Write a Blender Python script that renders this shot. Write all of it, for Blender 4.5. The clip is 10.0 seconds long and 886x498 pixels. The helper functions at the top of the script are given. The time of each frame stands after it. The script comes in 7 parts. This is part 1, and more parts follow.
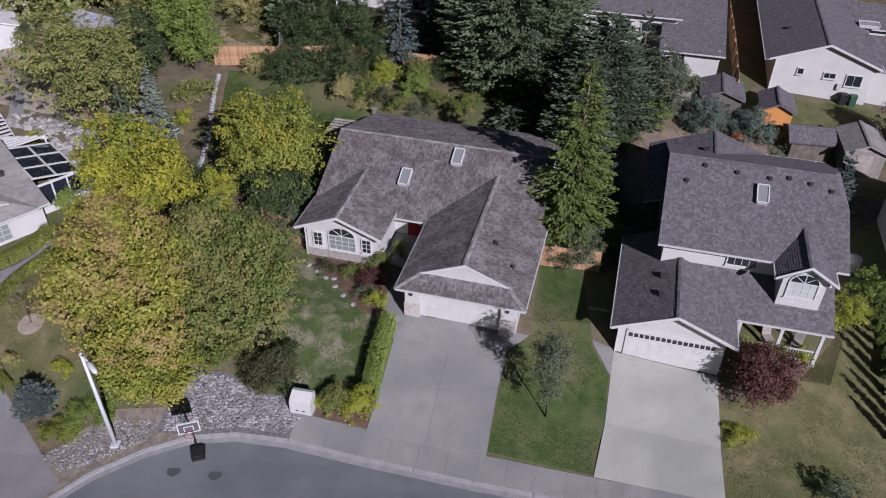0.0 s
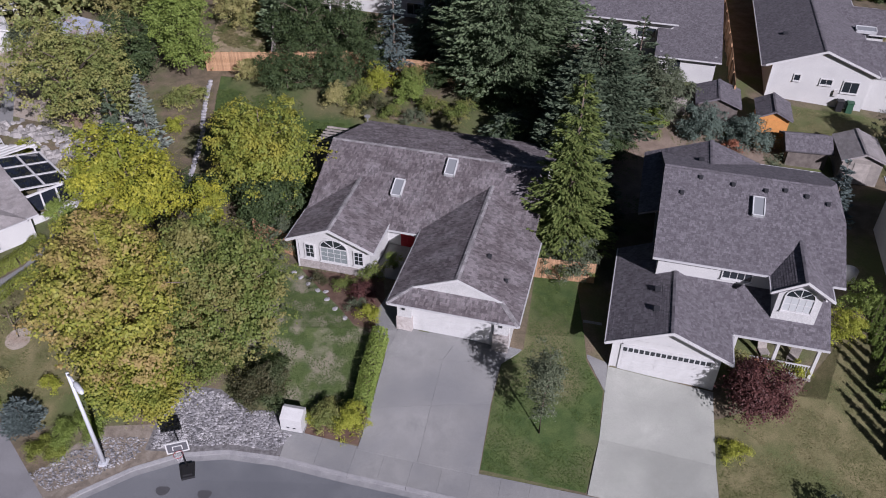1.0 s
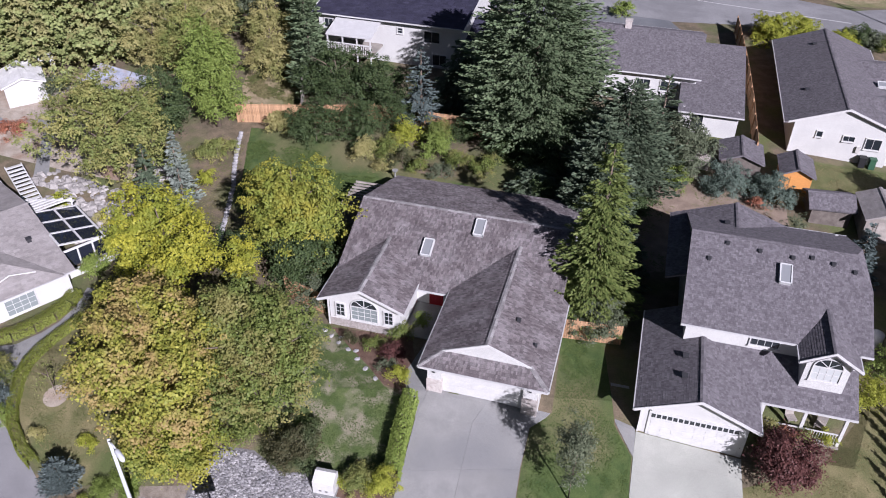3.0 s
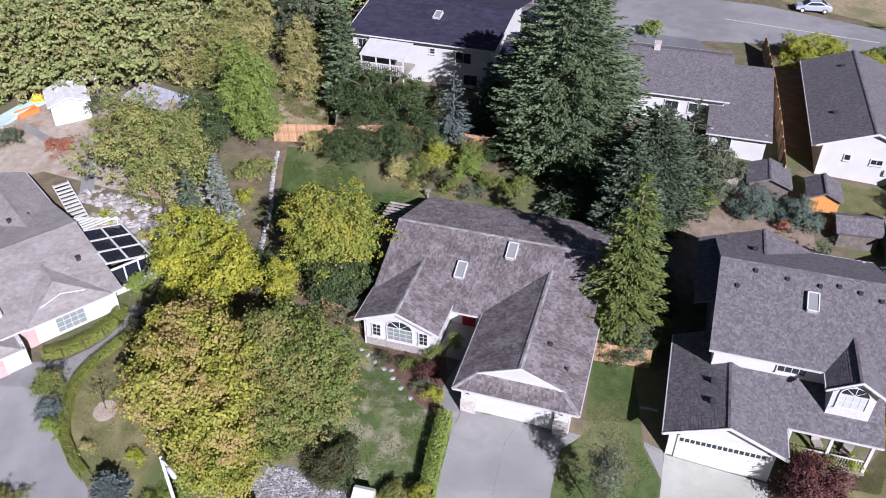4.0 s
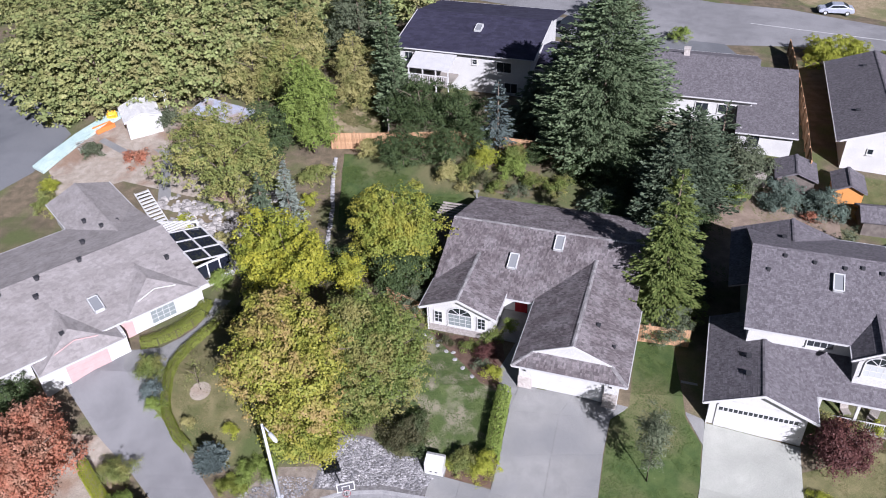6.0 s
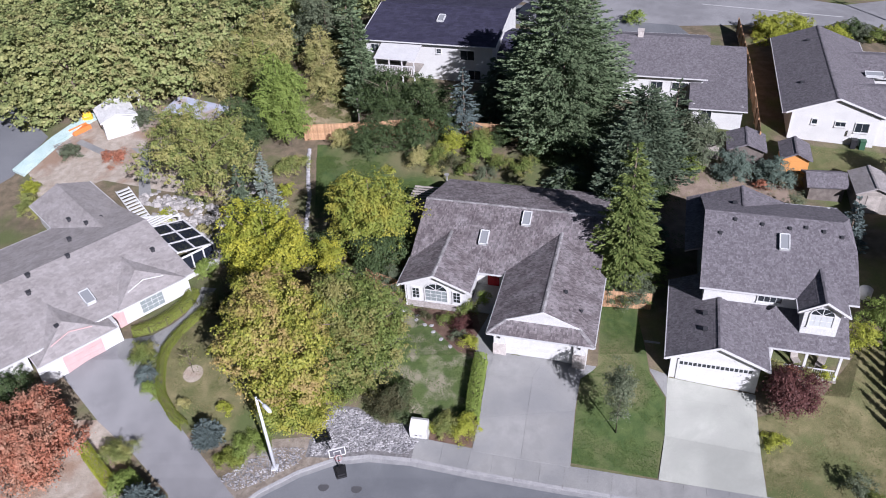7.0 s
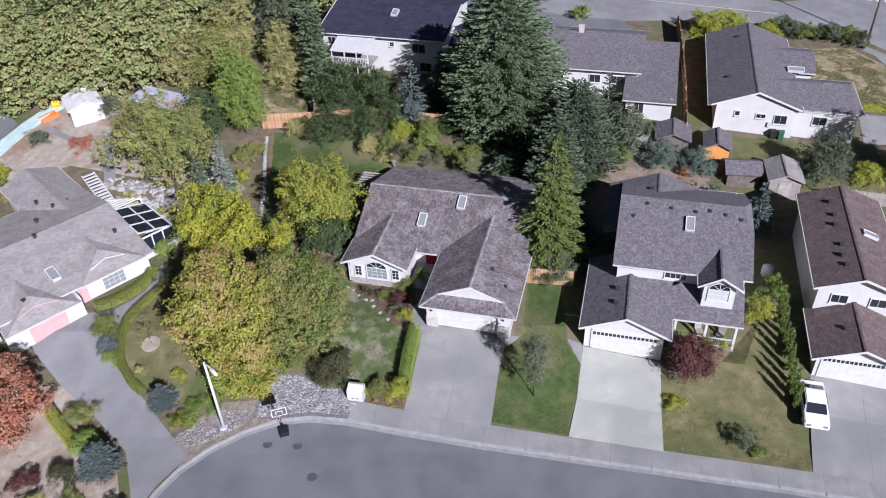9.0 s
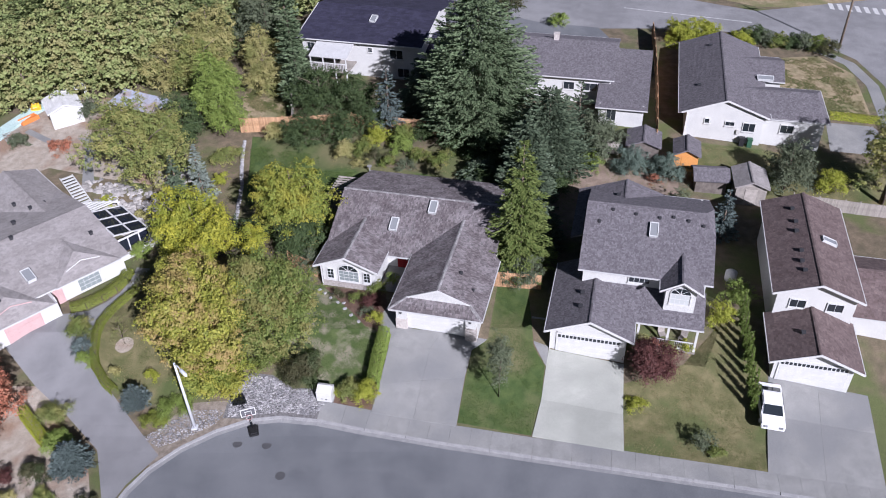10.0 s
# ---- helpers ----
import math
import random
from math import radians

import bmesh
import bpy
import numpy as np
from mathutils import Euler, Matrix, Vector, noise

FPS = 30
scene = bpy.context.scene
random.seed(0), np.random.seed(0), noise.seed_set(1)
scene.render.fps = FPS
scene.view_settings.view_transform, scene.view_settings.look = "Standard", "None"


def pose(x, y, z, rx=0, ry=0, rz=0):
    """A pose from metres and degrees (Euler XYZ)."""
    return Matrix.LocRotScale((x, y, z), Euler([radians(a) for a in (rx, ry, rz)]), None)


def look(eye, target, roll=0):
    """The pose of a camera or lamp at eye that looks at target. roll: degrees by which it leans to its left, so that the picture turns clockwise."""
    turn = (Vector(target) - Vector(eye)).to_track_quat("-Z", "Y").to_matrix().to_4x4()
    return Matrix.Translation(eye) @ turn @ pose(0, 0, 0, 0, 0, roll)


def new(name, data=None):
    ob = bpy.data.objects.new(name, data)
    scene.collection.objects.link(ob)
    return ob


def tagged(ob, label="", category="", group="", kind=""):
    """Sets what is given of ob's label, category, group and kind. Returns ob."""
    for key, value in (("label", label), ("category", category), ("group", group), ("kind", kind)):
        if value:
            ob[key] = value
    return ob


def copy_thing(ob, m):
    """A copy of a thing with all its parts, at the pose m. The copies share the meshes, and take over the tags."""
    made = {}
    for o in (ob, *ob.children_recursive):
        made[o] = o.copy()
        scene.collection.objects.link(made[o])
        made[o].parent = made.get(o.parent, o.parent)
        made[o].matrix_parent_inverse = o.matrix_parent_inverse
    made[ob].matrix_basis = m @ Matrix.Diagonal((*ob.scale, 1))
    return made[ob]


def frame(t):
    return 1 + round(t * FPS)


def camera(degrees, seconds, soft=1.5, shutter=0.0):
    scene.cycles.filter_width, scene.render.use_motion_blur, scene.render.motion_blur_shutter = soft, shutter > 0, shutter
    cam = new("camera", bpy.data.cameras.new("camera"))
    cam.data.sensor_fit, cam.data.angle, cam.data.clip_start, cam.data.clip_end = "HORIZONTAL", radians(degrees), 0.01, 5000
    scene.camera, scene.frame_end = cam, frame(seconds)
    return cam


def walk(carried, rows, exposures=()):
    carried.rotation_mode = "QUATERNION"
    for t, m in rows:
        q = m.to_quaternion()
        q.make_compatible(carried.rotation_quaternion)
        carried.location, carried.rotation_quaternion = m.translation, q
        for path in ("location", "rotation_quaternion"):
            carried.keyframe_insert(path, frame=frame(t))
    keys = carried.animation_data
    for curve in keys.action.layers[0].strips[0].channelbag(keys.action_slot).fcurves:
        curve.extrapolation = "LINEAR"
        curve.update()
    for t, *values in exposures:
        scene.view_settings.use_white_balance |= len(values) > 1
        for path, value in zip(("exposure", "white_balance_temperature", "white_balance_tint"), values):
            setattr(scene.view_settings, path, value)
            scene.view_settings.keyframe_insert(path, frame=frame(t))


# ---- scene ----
cam = camera(58.6, 10.0, soft=1.0)
PATH = [
    (0, (0.673, 0.113, 32.368), (0.637, 1.691, 31.139), 0.7),
    (0.5, (0.808, 0.668, 32.539), (0.758, 2.244, 31.309), 0.9),
    (1, (0.91, 1.16, 32.879), (0.881, 2.731, 31.642), 0.8),
    (1.5, (0.835, 1.572, 33.363), (0.838, 3.146, 32.13), 0.9),
    (2, (0.589, 1.876, 33.967), (0.57, 3.465, 32.752), 1.2),
    (2.5, (0.214, 2.001, 34.602), (0.177, 3.597, 33.397), 0.9),
    (3, (-0.249, 1.918, 35.235), (-0.31, 3.524, 34.046), 0.7),
    (3.4, (-0.618, 1.777, 35.923), (-0.702, 3.388, 34.741), 0.57),
    (3.75, (-0.912, 1.608, 36.700), (-1.016, 3.218, 35.518), 0.39),
    (4.1, (-1.223, 1.317, 37.471), (-1.338, 2.923, 36.285), 0.11),
    (4.5, (-1.653, 0.738, 38.139), (-1.763, 2.341, 36.947), -0.4),
    (5, (-2.211, -0.408, 38.689), (-2.316, 1.196, 37.499), -1.1),
    (5.5, (-2.661, -1.98, 39.144), (-2.795, -0.368, 37.967), -1.6),
    (5.8, (-2.851, -3.033, 39.456), (-3.013, -1.418, 38.287), -1.91),
    (6.15, (-2.958, -4.228, 39.927), (-3.142, -2.616, 38.758), -2.38),
    (6.5, (-2.949, -5.411, 40.408), (-3.130, -3.803, 39.233), -2.88),
    (6.8, (-2.857, -6.434, 40.743), (-3.001, -4.828, 39.561), -3.28),
    (7, (-2.738, -7.105, 40.935), (-2.848, -5.5, 39.747), -3.5),
    (7.5, (-1.872, -8.475, 41.559), (-1.954, -6.869, 40.37), -3.6),
    (8, (-0.854, -9.729, 42.212), (-0.933, -8.131, 41.01), -3.1),
    (8.5, (0.194, -10.835, 42.924), (0.122, -9.249, 41.708), -2.9),
    (9, (1.154, -11.65, 43.636), (1.087, -10.064, 42.419), -2.5),
    (9.5, (2.074, -12.223, 44.202), (2.013, -10.632, 42.991), -2.1),
    (10, (2.946, -12.568, 44.533), (2.902, -10.979, 43.319), -1.7),
]
EXPOSURES = [(0, 0.16, 5890, 25), (1.5, 0.39, 5890, 25), (2.5, 0.63, 5890, 25), (4.5, 0.92, 5840, 22), (5.5, 0.93, 5840, 21), (7.5, 0.83, 5790, 21), (10, 0.75, 5740, 21)]
walk(cam, [(t, look(eye, target, roll)) for t, eye, target, roll in PATH], EXPOSURES)

# ---- light ----
SUN_AZ, SUN_EL = 150.5, 31.5        # the sun stands behind and to the right of the first view
world = bpy.data.worlds.new("world")
scene.world = world
world.use_nodes = True
wn = world.node_tree
bg = wn.nodes["Background"]
sky = wn.nodes.new("ShaderNodeTexSky")
sky.sky_type, sky.sun_disc = 'NISHITA', False
sky.sun_elevation, sky.sun_rotation = radians(SUN_EL), radians(SUN_AZ)
wn.links.new(sky.outputs[0], bg.inputs[0])
bg.inputs[1].default_value = 0.02
sun = new("sun", bpy.data.lights.new("sun", 'SUN'))
sun.data.energy, sun.data.angle, sun.data.color = 5.0, radians(0.55), (1.0, 0.965, 0.93)
sun_dir = Vector((math.sin(radians(SUN_AZ)) * math.cos(radians(SUN_EL)), math.cos(radians(SUN_AZ)) * math.cos(radians(SUN_EL)), math.sin(radians(SUN_EL))))
sun.matrix_world = look(sun_dir * 60, (0, 0, 0))

# ---- materials ----


def mat(name, c1, c2, scale=4.0, rough=0.85, fine=40.0, bump=0.25, c3=None, big=0.35, metal=0.0, isl=0.0, spec=0.3, obj=0.0, contrast=(0.35, 0.65)):
    """Two colours mixed by a fine and a broad noise, with bump; c3 shows in broad patches; isl and obj vary the value piece by piece."""
    m = bpy.data.materials.new(name)
    m.use_nodes = True
    nt = m.node_tree
    n, ln = nt.nodes, nt.links
    p = n["Principled BSDF"]
    p.inputs["Roughness"].default_value, p.inputs["Metallic"].default_value = rough, metal
    p.inputs["Specular IOR Level"].default_value = spec
    co = n.new("ShaderNodeTexCoord")

    def noise_tex(s, detail=4.0):
        t = n.new("ShaderNodeTexNoise")
        t.inputs["Scale"].default_value, t.inputs["Detail"].default_value = s, detail
        ln.new(co.outputs["Object"], t.inputs["Vector"])
        return t

    def ramp(src, lo, hi):
        r = n.new("ShaderNodeMapRange")
        r.inputs["From Min"].default_value, r.inputs["From Max"].default_value = lo, hi
        ln.new(src, r.inputs["Value"])
        return r.outputs[0]

    def mix(f, a, b, blend='MIX'):
        x = n.new("ShaderNodeMix")
        x.data_type, x.blend_type = 'RGBA', blend
        for s, v in ((x.inputs[0], f), (x.inputs[6], a), (x.inputs[7], b)):
            if isinstance(v, bpy.types.NodeSocket):
                ln.new(v, s)
            elif isinstance(v, tuple):
                s.default_value = (*v, 1)
            else:
                s.default_value = v
        return x.outputs[2]

    mid = noise_tex(scale)
    small = noise_tex(fine, 3.0)
    col = mix(ramp(mid.outputs[0], *contrast), c1, c2)
    if c3:
        broad = noise_tex(big, 5.0)
        col = mix(ramp(broad.outputs[0], 0.47, 0.62), col, c3)
    sm = n.new("ShaderNodeMapRange")
    sm.inputs["From Min"].default_value, sm.inputs["From Max"].default_value = 0.3, 0.7
    sm.inputs["To Min"].default_value, sm.inputs["To Max"].default_value = 0.72, 1.25
    ln.new(small.outputs[0], sm.inputs["Value"])
    val = sm.outputs[0]
    for amount, node, out in ((isl, "ShaderNodeNewGeometry", "Random Per Island"), (obj, "ShaderNodeObjectInfo", "Random")):
        if amount:
            g_ = n.new(node)
            r = n.new("ShaderNodeMapRange")
            r.inputs["To Min"].default_value, r.inputs["To Max"].default_value = 1 - amount, 1 + amount
            ln.new(g_.outputs[out], r.inputs["Value"])
            mu = n.new("ShaderNodeMath")
            mu.operation = 'MULTIPLY'
            ln.new(val, mu.inputs[0]), ln.new(r.outputs[0], mu.inputs[1])
            val = mu.outputs[0]
    hsv = n.new("ShaderNodeHueSaturation")
    ln.new(col, hsv.inputs["Color"]), ln.new(val, hsv.inputs["Value"])
    ln.new(hsv.outputs[0], p.inputs["Base Color"])
    if bump:
        b = n.new("ShaderNodeBump")
        b.inputs["Strength"].default_value, b.inputs["Distance"].default_value = bump, 0.03
        ln.new(small.outputs[0], b.inputs["Height"]), ln.new(b.outputs[0], p.inputs["Normal"])
    return m


def leaf_mat(name, c1, c2, c3=None, glow=0.2):
    """Foliage: leaf by leaf between two colours, with a third in patches of the crown; some light passes through."""
    m = bpy.data.materials.new(name)
    m.use_nodes = True
    nt = m.node_tree
    n, ln = nt.nodes, nt.links
    p = n["Principled BSDF"]
    p.inputs["Roughness"].default_value, p.inputs["Specular IOR Level"].default_value = 0.6, 0.25
    geo, co = n.new("ShaderNodeNewGeometry"), n.new("ShaderNodeTexCoord")
    mx = n.new("ShaderNodeMix")
    mx.data_type = 'RGBA'
    mx.inputs[6].default_value, mx.inputs[7].default_value = (*c1, 1), (*c2, 1)
    ln.new(geo.outputs["Random Per Island"], mx.inputs[0])
    out = mx.outputs[2]
    if c3:
        t = n.new("ShaderNodeTexNoise")
        t.inputs["Scale"].default_value = 0.55
        ln.new(co.outputs["Object"], t.inputs["Vector"])
        r = n.new("ShaderNodeMapRange")
        r.inputs["From Min"].default_value, r.inputs["From Max"].default_value = 0.45, 0.6
        ln.new(t.outputs[0], r.inputs["Value"])
        m2 = n.new("ShaderNodeMix")
        m2.data_type = 'RGBA'
        ln.new(r.outputs[0], m2.inputs[0]), ln.new(out, m2.inputs[6])
        m2.inputs[7].default_value = (*c3, 1)
        out = m2.outputs[2]
    ln.new(out, p.inputs["Base Color"])
    tr = n.new("ShaderNodeBsdfTranslucent")
    ln.new(out, tr.inputs["Color"])
    ms = n.new("ShaderNodeMixShader")
    ms.inputs[0].default_value = glow
    ln.new(p.outputs[0], ms.inputs[1]), ln.new(tr.outputs[0], ms.inputs[2])
    ln.new(ms.outputs[0], n["Material Output"].inputs["Surface"])
    return m


def plain(name, c, rough=0.5, metal=0.0, spec=0.5):
    return mat(name, c, tuple(x * 0.9 for x in c), 1.5, rough, 60, 0.05, metal=metal, spec=spec)


def glass_mat(name, tint=(0.02, 0.025, 0.03)):
    m = bpy.data.materials.new(name)
    m.use_nodes = True
    p = m.node_tree.nodes["Principled BSDF"]
    p.inputs["Base Color"].default_value = (*tint, 1)
    p.inputs["Roughness"].default_value, p.inputs["Specular IOR Level"].default_value = 0.04, 0.8
    return m


M_asphalt = mat("asphalt", (0.112, 0.118, 0.128), (0.137, 0.143, 0.152), 0.5, 0.9, 60, 0.2, (0.15, 0.156, 0.165), 0.12)
M_concrete = mat("concrete", (0.205, 0.206, 0.20), (0.243, 0.243, 0.235), 1.2, 0.9, 30, 0.15, (0.185, 0.188, 0.188), 0.3, obj=0.04)
M_concrete_warm = mat("pale_concrete", (0.30, 0.31, 0.275), (0.345, 0.35, 0.315), 1.2, 0.9, 30, 0.15, (0.26, 0.268, 0.24), 0.3, obj=0.05)
M_asphalt_pale = mat("worn_asphalt", (0.17, 0.17, 0.175), (0.20, 0.20, 0.205), 0.6, 0.92, 60, 0.2, (0.225, 0.225, 0.23), 0.15)
M_kerb = mat("kerb_concrete", (0.205, 0.205, 0.21), (0.25, 0.25, 0.25), 2, 0.9, 30, 0.2)
M_yard = mat("yard_soil", (0.10, 0.085, 0.055), (0.16, 0.125, 0.085), 1.2, 0.95, 14, 0.6, (0.09, 0.105, 0.04), 0.22)
M_lawn = mat("lawn", (0.042, 0.072, 0.02), (0.07, 0.10, 0.03), 1.4, 0.95, 22, 0.6, (0.13, 0.125, 0.06), 0.16)
M_lawn_dry = mat("patchy_lawn", (0.056, 0.084, 0.026), (0.085, 0.112, 0.038), 1.2, 0.95, 20, 0.6, (0.20, 0.185, 0.13), 0.75)
M_straw = mat("dry_grass", (0.21, 0.17, 0.10), (0.29, 0.235, 0.15), 1.6, 0.95, 16, 0.6, (0.15, 0.15, 0.07), 0.25)
M_lawn_mid = mat("drying_lawn", (0.10, 0.10, 0.042), (0.17, 0.15, 0.075), 1.0, 0.95, 18, 0.6, (0.075, 0.095, 0.032), 0.22)
M_mulch = mat("mulch", (0.09, 0.055, 0.04), (0.13, 0.085, 0.062), 2.5, 0.95, 25, 0.6)
M_dust = mat("bare_earth", (0.27, 0.23, 0.185), (0.35, 0.31, 0.26), 1.5, 0.95, 18, 0.5, (0.23, 0.16, 0.115), 0.35)
M_stone = mat("river_stone", (0.16, 0.158, 0.165), (0.27, 0.265, 0.265), 1.6, 0.85, 20, 0.3, isl=0.6)
M_boulder = mat("pale_boulder", (0.21, 0.20, 0.19), (0.31, 0.295, 0.28), 1.2, 0.85, 20, 0.3, isl=0.4)
M_earth = mat("stony_earth", (0.15, 0.125, 0.10), (0.23, 0.20, 0.165), 2.5, 0.95, 25, 0.6)
M_frame = plain("pale_metal_frame", (0.52, 0.53, 0.53), 0.5)
M_gravel = mat("gravel_bed", (0.10, 0.095, 0.095), (0.17, 0.165, 0.165), 6, 0.95, 30, 0.6)
M_shake = mat("weathered_cedar_shake", (0.114, 0.098, 0.101), (0.168, 0.149, 0.153), 1.1, 0.85, 26, 0.5, (0.188, 0.17, 0.175), 0.9, isl=0.34)
M_shake_cap = mat("pale_weathered_shake", (0.20, 0.19, 0.19), (0.28, 0.27, 0.27), 2, 0.9, 26, 0.4, isl=0.3)
M_shingle_grey = mat("grey_asphalt_shingle", (0.122, 0.113, 0.124), (0.152, 0.142, 0.154), 2.5, 0.92, 40, 0.35, isl=0.24)
M_shingle_beige = mat("beige_asphalt_shingle", (0.235, 0.218, 0.212), (0.28, 0.262, 0.256), 0.8, 0.92, 40, 0.3, isl=0.12)
M_shingle_brown = mat("brown_asphalt_shingle", (0.115, 0.085, 0.082), (0.145, 0.11, 0.106), 1.2, 0.92, 40, 0.3, isl=0.2)
M_shingle_dark = mat("charcoal_shingle", (0.023, 0.022, 0.042), (0.033, 0.032, 0.056), 0.8, 0.9, 40, 0.3, isl=0.2)
M_siding = mat("white_siding", (0.50, 0.50, 0.485), (0.455, 0.455, 0.445), 0.7, 0.55, 30, 0.08)
M_whiteroof = mat("pale_shingle", (0.55, 0.55, 0.54), (0.62, 0.62, 0.61), 1.0, 0.85, 30, 0.2, isl=0.1)
# greyer siding: painted shade of one white wall, also the meter box's own grey
M_shade_meter_grey = mat("shade_and_meter_grey", (0.42, 0.41, 0.39), (0.46, 0.45, 0.43), 0.7, 0.6, 30, 0.08)
M_white = plain("white_trim", (0.53, 0.53, 0.52), 0.45)
M_gutter = plain("white_gutter", (0.48, 0.48, 0.48), 0.5)
M_brickface = mat("grey_stone_veneer", (0.30, 0.27, 0.25), (0.42, 0.39, 0.37), 5, 0.9, 30, 0.5, obj=0.2)
M_red = plain("red_paint", (0.30, 0.016, 0.022), 0.4)
M_pink = plain("pale_rose_paint", (0.47, 0.32, 0.31), 0.5)
M_cedar = mat("cedar_board", (0.33, 0.195, 0.105), (0.43, 0.265, 0.155), 1.5, 0.85, 25, 0.3, obj=0.18)
M_greywood = mat("weathered_wood", (0.23, 0.21, 0.19), (0.32, 0.29, 0.26), 2, 0.9, 25, 0.4, obj=0.15)
M_darkwood = mat("dark_stained_wood", (0.10, 0.085, 0.075), (0.15, 0.13, 0.115), 2, 0.9, 25, 0.4)
M_orange_ply = plain("orange_plywood", (0.55, 0.25, 0.07), 0.7)
M_glass = glass_mat("dark_glass")
M_paleglass = glass_mat("curtained_glass", (0.20, 0.23, 0.23))
M_curtain = glass_mat("white_curtained_glass", (0.44, 0.46, 0.46))
M_skyglass = glass_mat("skylight_glass", (0.21, 0.22, 0.23))
M_metal = plain("galvanised_steel", (0.58, 0.60, 0.63), 0.5, 0.1)
M_black = plain("black_plastic", (0.018, 0.018, 0.02), 0.5)
M_darkmetal = plain("dark_metal", (0.05, 0.05, 0.055), 0.5, 0.3)
M_iron = plain("cast_iron", (0.08, 0.08, 0.085), 0.75, 0.1)
M_bark = mat("bark", (0.11, 0.085, 0.065), (0.17, 0.135, 0.105), 3, 0.95, 12, 0.6)
M_smoke = glass_mat("smoked_acrylic", (0.10, 0.10, 0.11))
M_blueglass = glass_mat("sunroom_glass", (0.015, 0.018, 0.028))
M_tarp = mat("pale_green_tarp", (0.34, 0.45, 0.43), (0.42, 0.52, 0.50), 0.6, 0.6, 10, 0.2)
M_sheet = mat("rusty_corrugated_sheet", (0.20, 0.22, 0.27), (0.28, 0.30, 0.35), 1.5, 0.5, 15, 0.2, (0.24, 0.2, 0.18), 0.6)
L_maple = leaf_mat("turning_maple_leaf", (0.15, 0.178, 0.028), (0.325, 0.315, 0.055), (0.30, 0.225, 0.085))
L_turning = leaf_mat("yellowing_leaf", (0.13, 0.17, 0.028), (0.245, 0.265, 0.048), (0.27, 0.26, 0.042))
L_yellow = leaf_mat("yellow_leaf", (0.20, 0.215, 0.022), (0.39, 0.37, 0.045), (0.19, 0.22, 0.03))
L_green = leaf_mat("green_leaf", (0.085, 0.122, 0.027), (0.165, 0.20, 0.05), (0.195, 0.185, 0.06))
L_bright = leaf_mat("fresh_leaf", (0.125, 0.18, 0.035), (0.215, 0.275, 0.065))
L_olive = leaf_mat("olive_leaf", (0.125, 0.16, 0.045), (0.225, 0.25, 0.075), (0.27, 0.26, 0.085))
L_lime = leaf_mat("golden_leaf", (0.20, 0.235, 0.025), (0.33, 0.34, 0.05))
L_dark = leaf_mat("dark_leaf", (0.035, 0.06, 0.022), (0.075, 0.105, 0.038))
L_red = leaf_mat("rust_red_leaf", (0.27, 0.10, 0.06), (0.38, 0.165, 0.10), (0.34, 0.19, 0.125))
L_hedge = leaf_mat("clipped_hedge_leaf", (0.13, 0.16, 0.028), (0.19, 0.215, 0.04))
L_wine = leaf_mat("wine_red_leaf", (0.06, 0.022, 0.021), (0.13, 0.056, 0.048))
L_winegreen = leaf_mat("bronze_leaf", (0.05, 0.058, 0.026), (0.095, 0.085, 0.042), (0.055, 0.078, 0.03))
L_straw = leaf_mat("straw_leaf", (0.27, 0.25, 0.09), (0.36, 0.33, 0.14), (0.20, 0.21, 0.07))
L_conifer = leaf_mat("conifer_needle", (0.085, 0.128, 0.064), (0.185, 0.235, 0.13), glow=0.18)
L_conifer_lt = leaf_mat("light_conifer_needle", (0.085, 0.125, 0.032), (0.18, 0.215, 0.065), glow=0.18)
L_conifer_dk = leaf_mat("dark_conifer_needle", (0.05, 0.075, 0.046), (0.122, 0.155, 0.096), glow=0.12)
L_blue = leaf_mat("blue_spruce_needle", (0.075, 0.10, 0.095), (0.13, 0.165, 0.155), glow=0.1)
L_cedar = leaf_mat("cedar_spray", (0.18, 0.225, 0.08), (0.30, 0.33, 0.13), (0.27, 0.26, 0.11), glow=0.25)
L_cedar_gold = leaf_mat("golden_olive_leaf", (0.19, 0.21, 0.075), (0.32, 0.32, 0.13), (0.16, 0.19, 0.07))
L_cedar_dusk = leaf_mat("dusky_cedar_spray", (0.11, 0.15, 0.055), (0.20, 0.235, 0.09), glow=0.15)
L_slim = leaf_mat("young_cedar_spray", (0.10, 0.15, 0.03), (0.17, 0.225, 0.055), glow=0.15)
L_silver = leaf_mat("silvery_spruce_needle", (0.15, 0.18, 0.15), (0.27, 0.31, 0.265), glow=0.15)
L_teal = leaf_mat("blue_green_leaf", (0.075, 0.11, 0.085), (0.14, 0.18, 0.145), glow=0.15)
L_grey = leaf_mat("grey_green_leaf", (0.075, 0.095, 0.055), (0.13, 0.15, 0.09), glow=0.2)

# ---- terrain ----
HY = [(-300, -2.05), (20, -2.05), (22.5, -2.04), (24.2, -1.99), (25.6, -1.89), (26.6, -1.77), (27.5, -1.62), (35, 0.0), (45, 0.1), (54, 0.3), (58, 0.9), (64, 1.6), (75, 2.4), (95, 3.0), (200, 4.5), (900, 9)]
HYY, HYZ = [a for a, b in HY], [b for a, b in HY]


def g(x, y):
    """Height of the land: up from the street to the back lots, and a little down to the right."""
    return float(np.interp(y, HYY, HYZ)) - 0.03 * min(max(0.0, x - 3), 60)


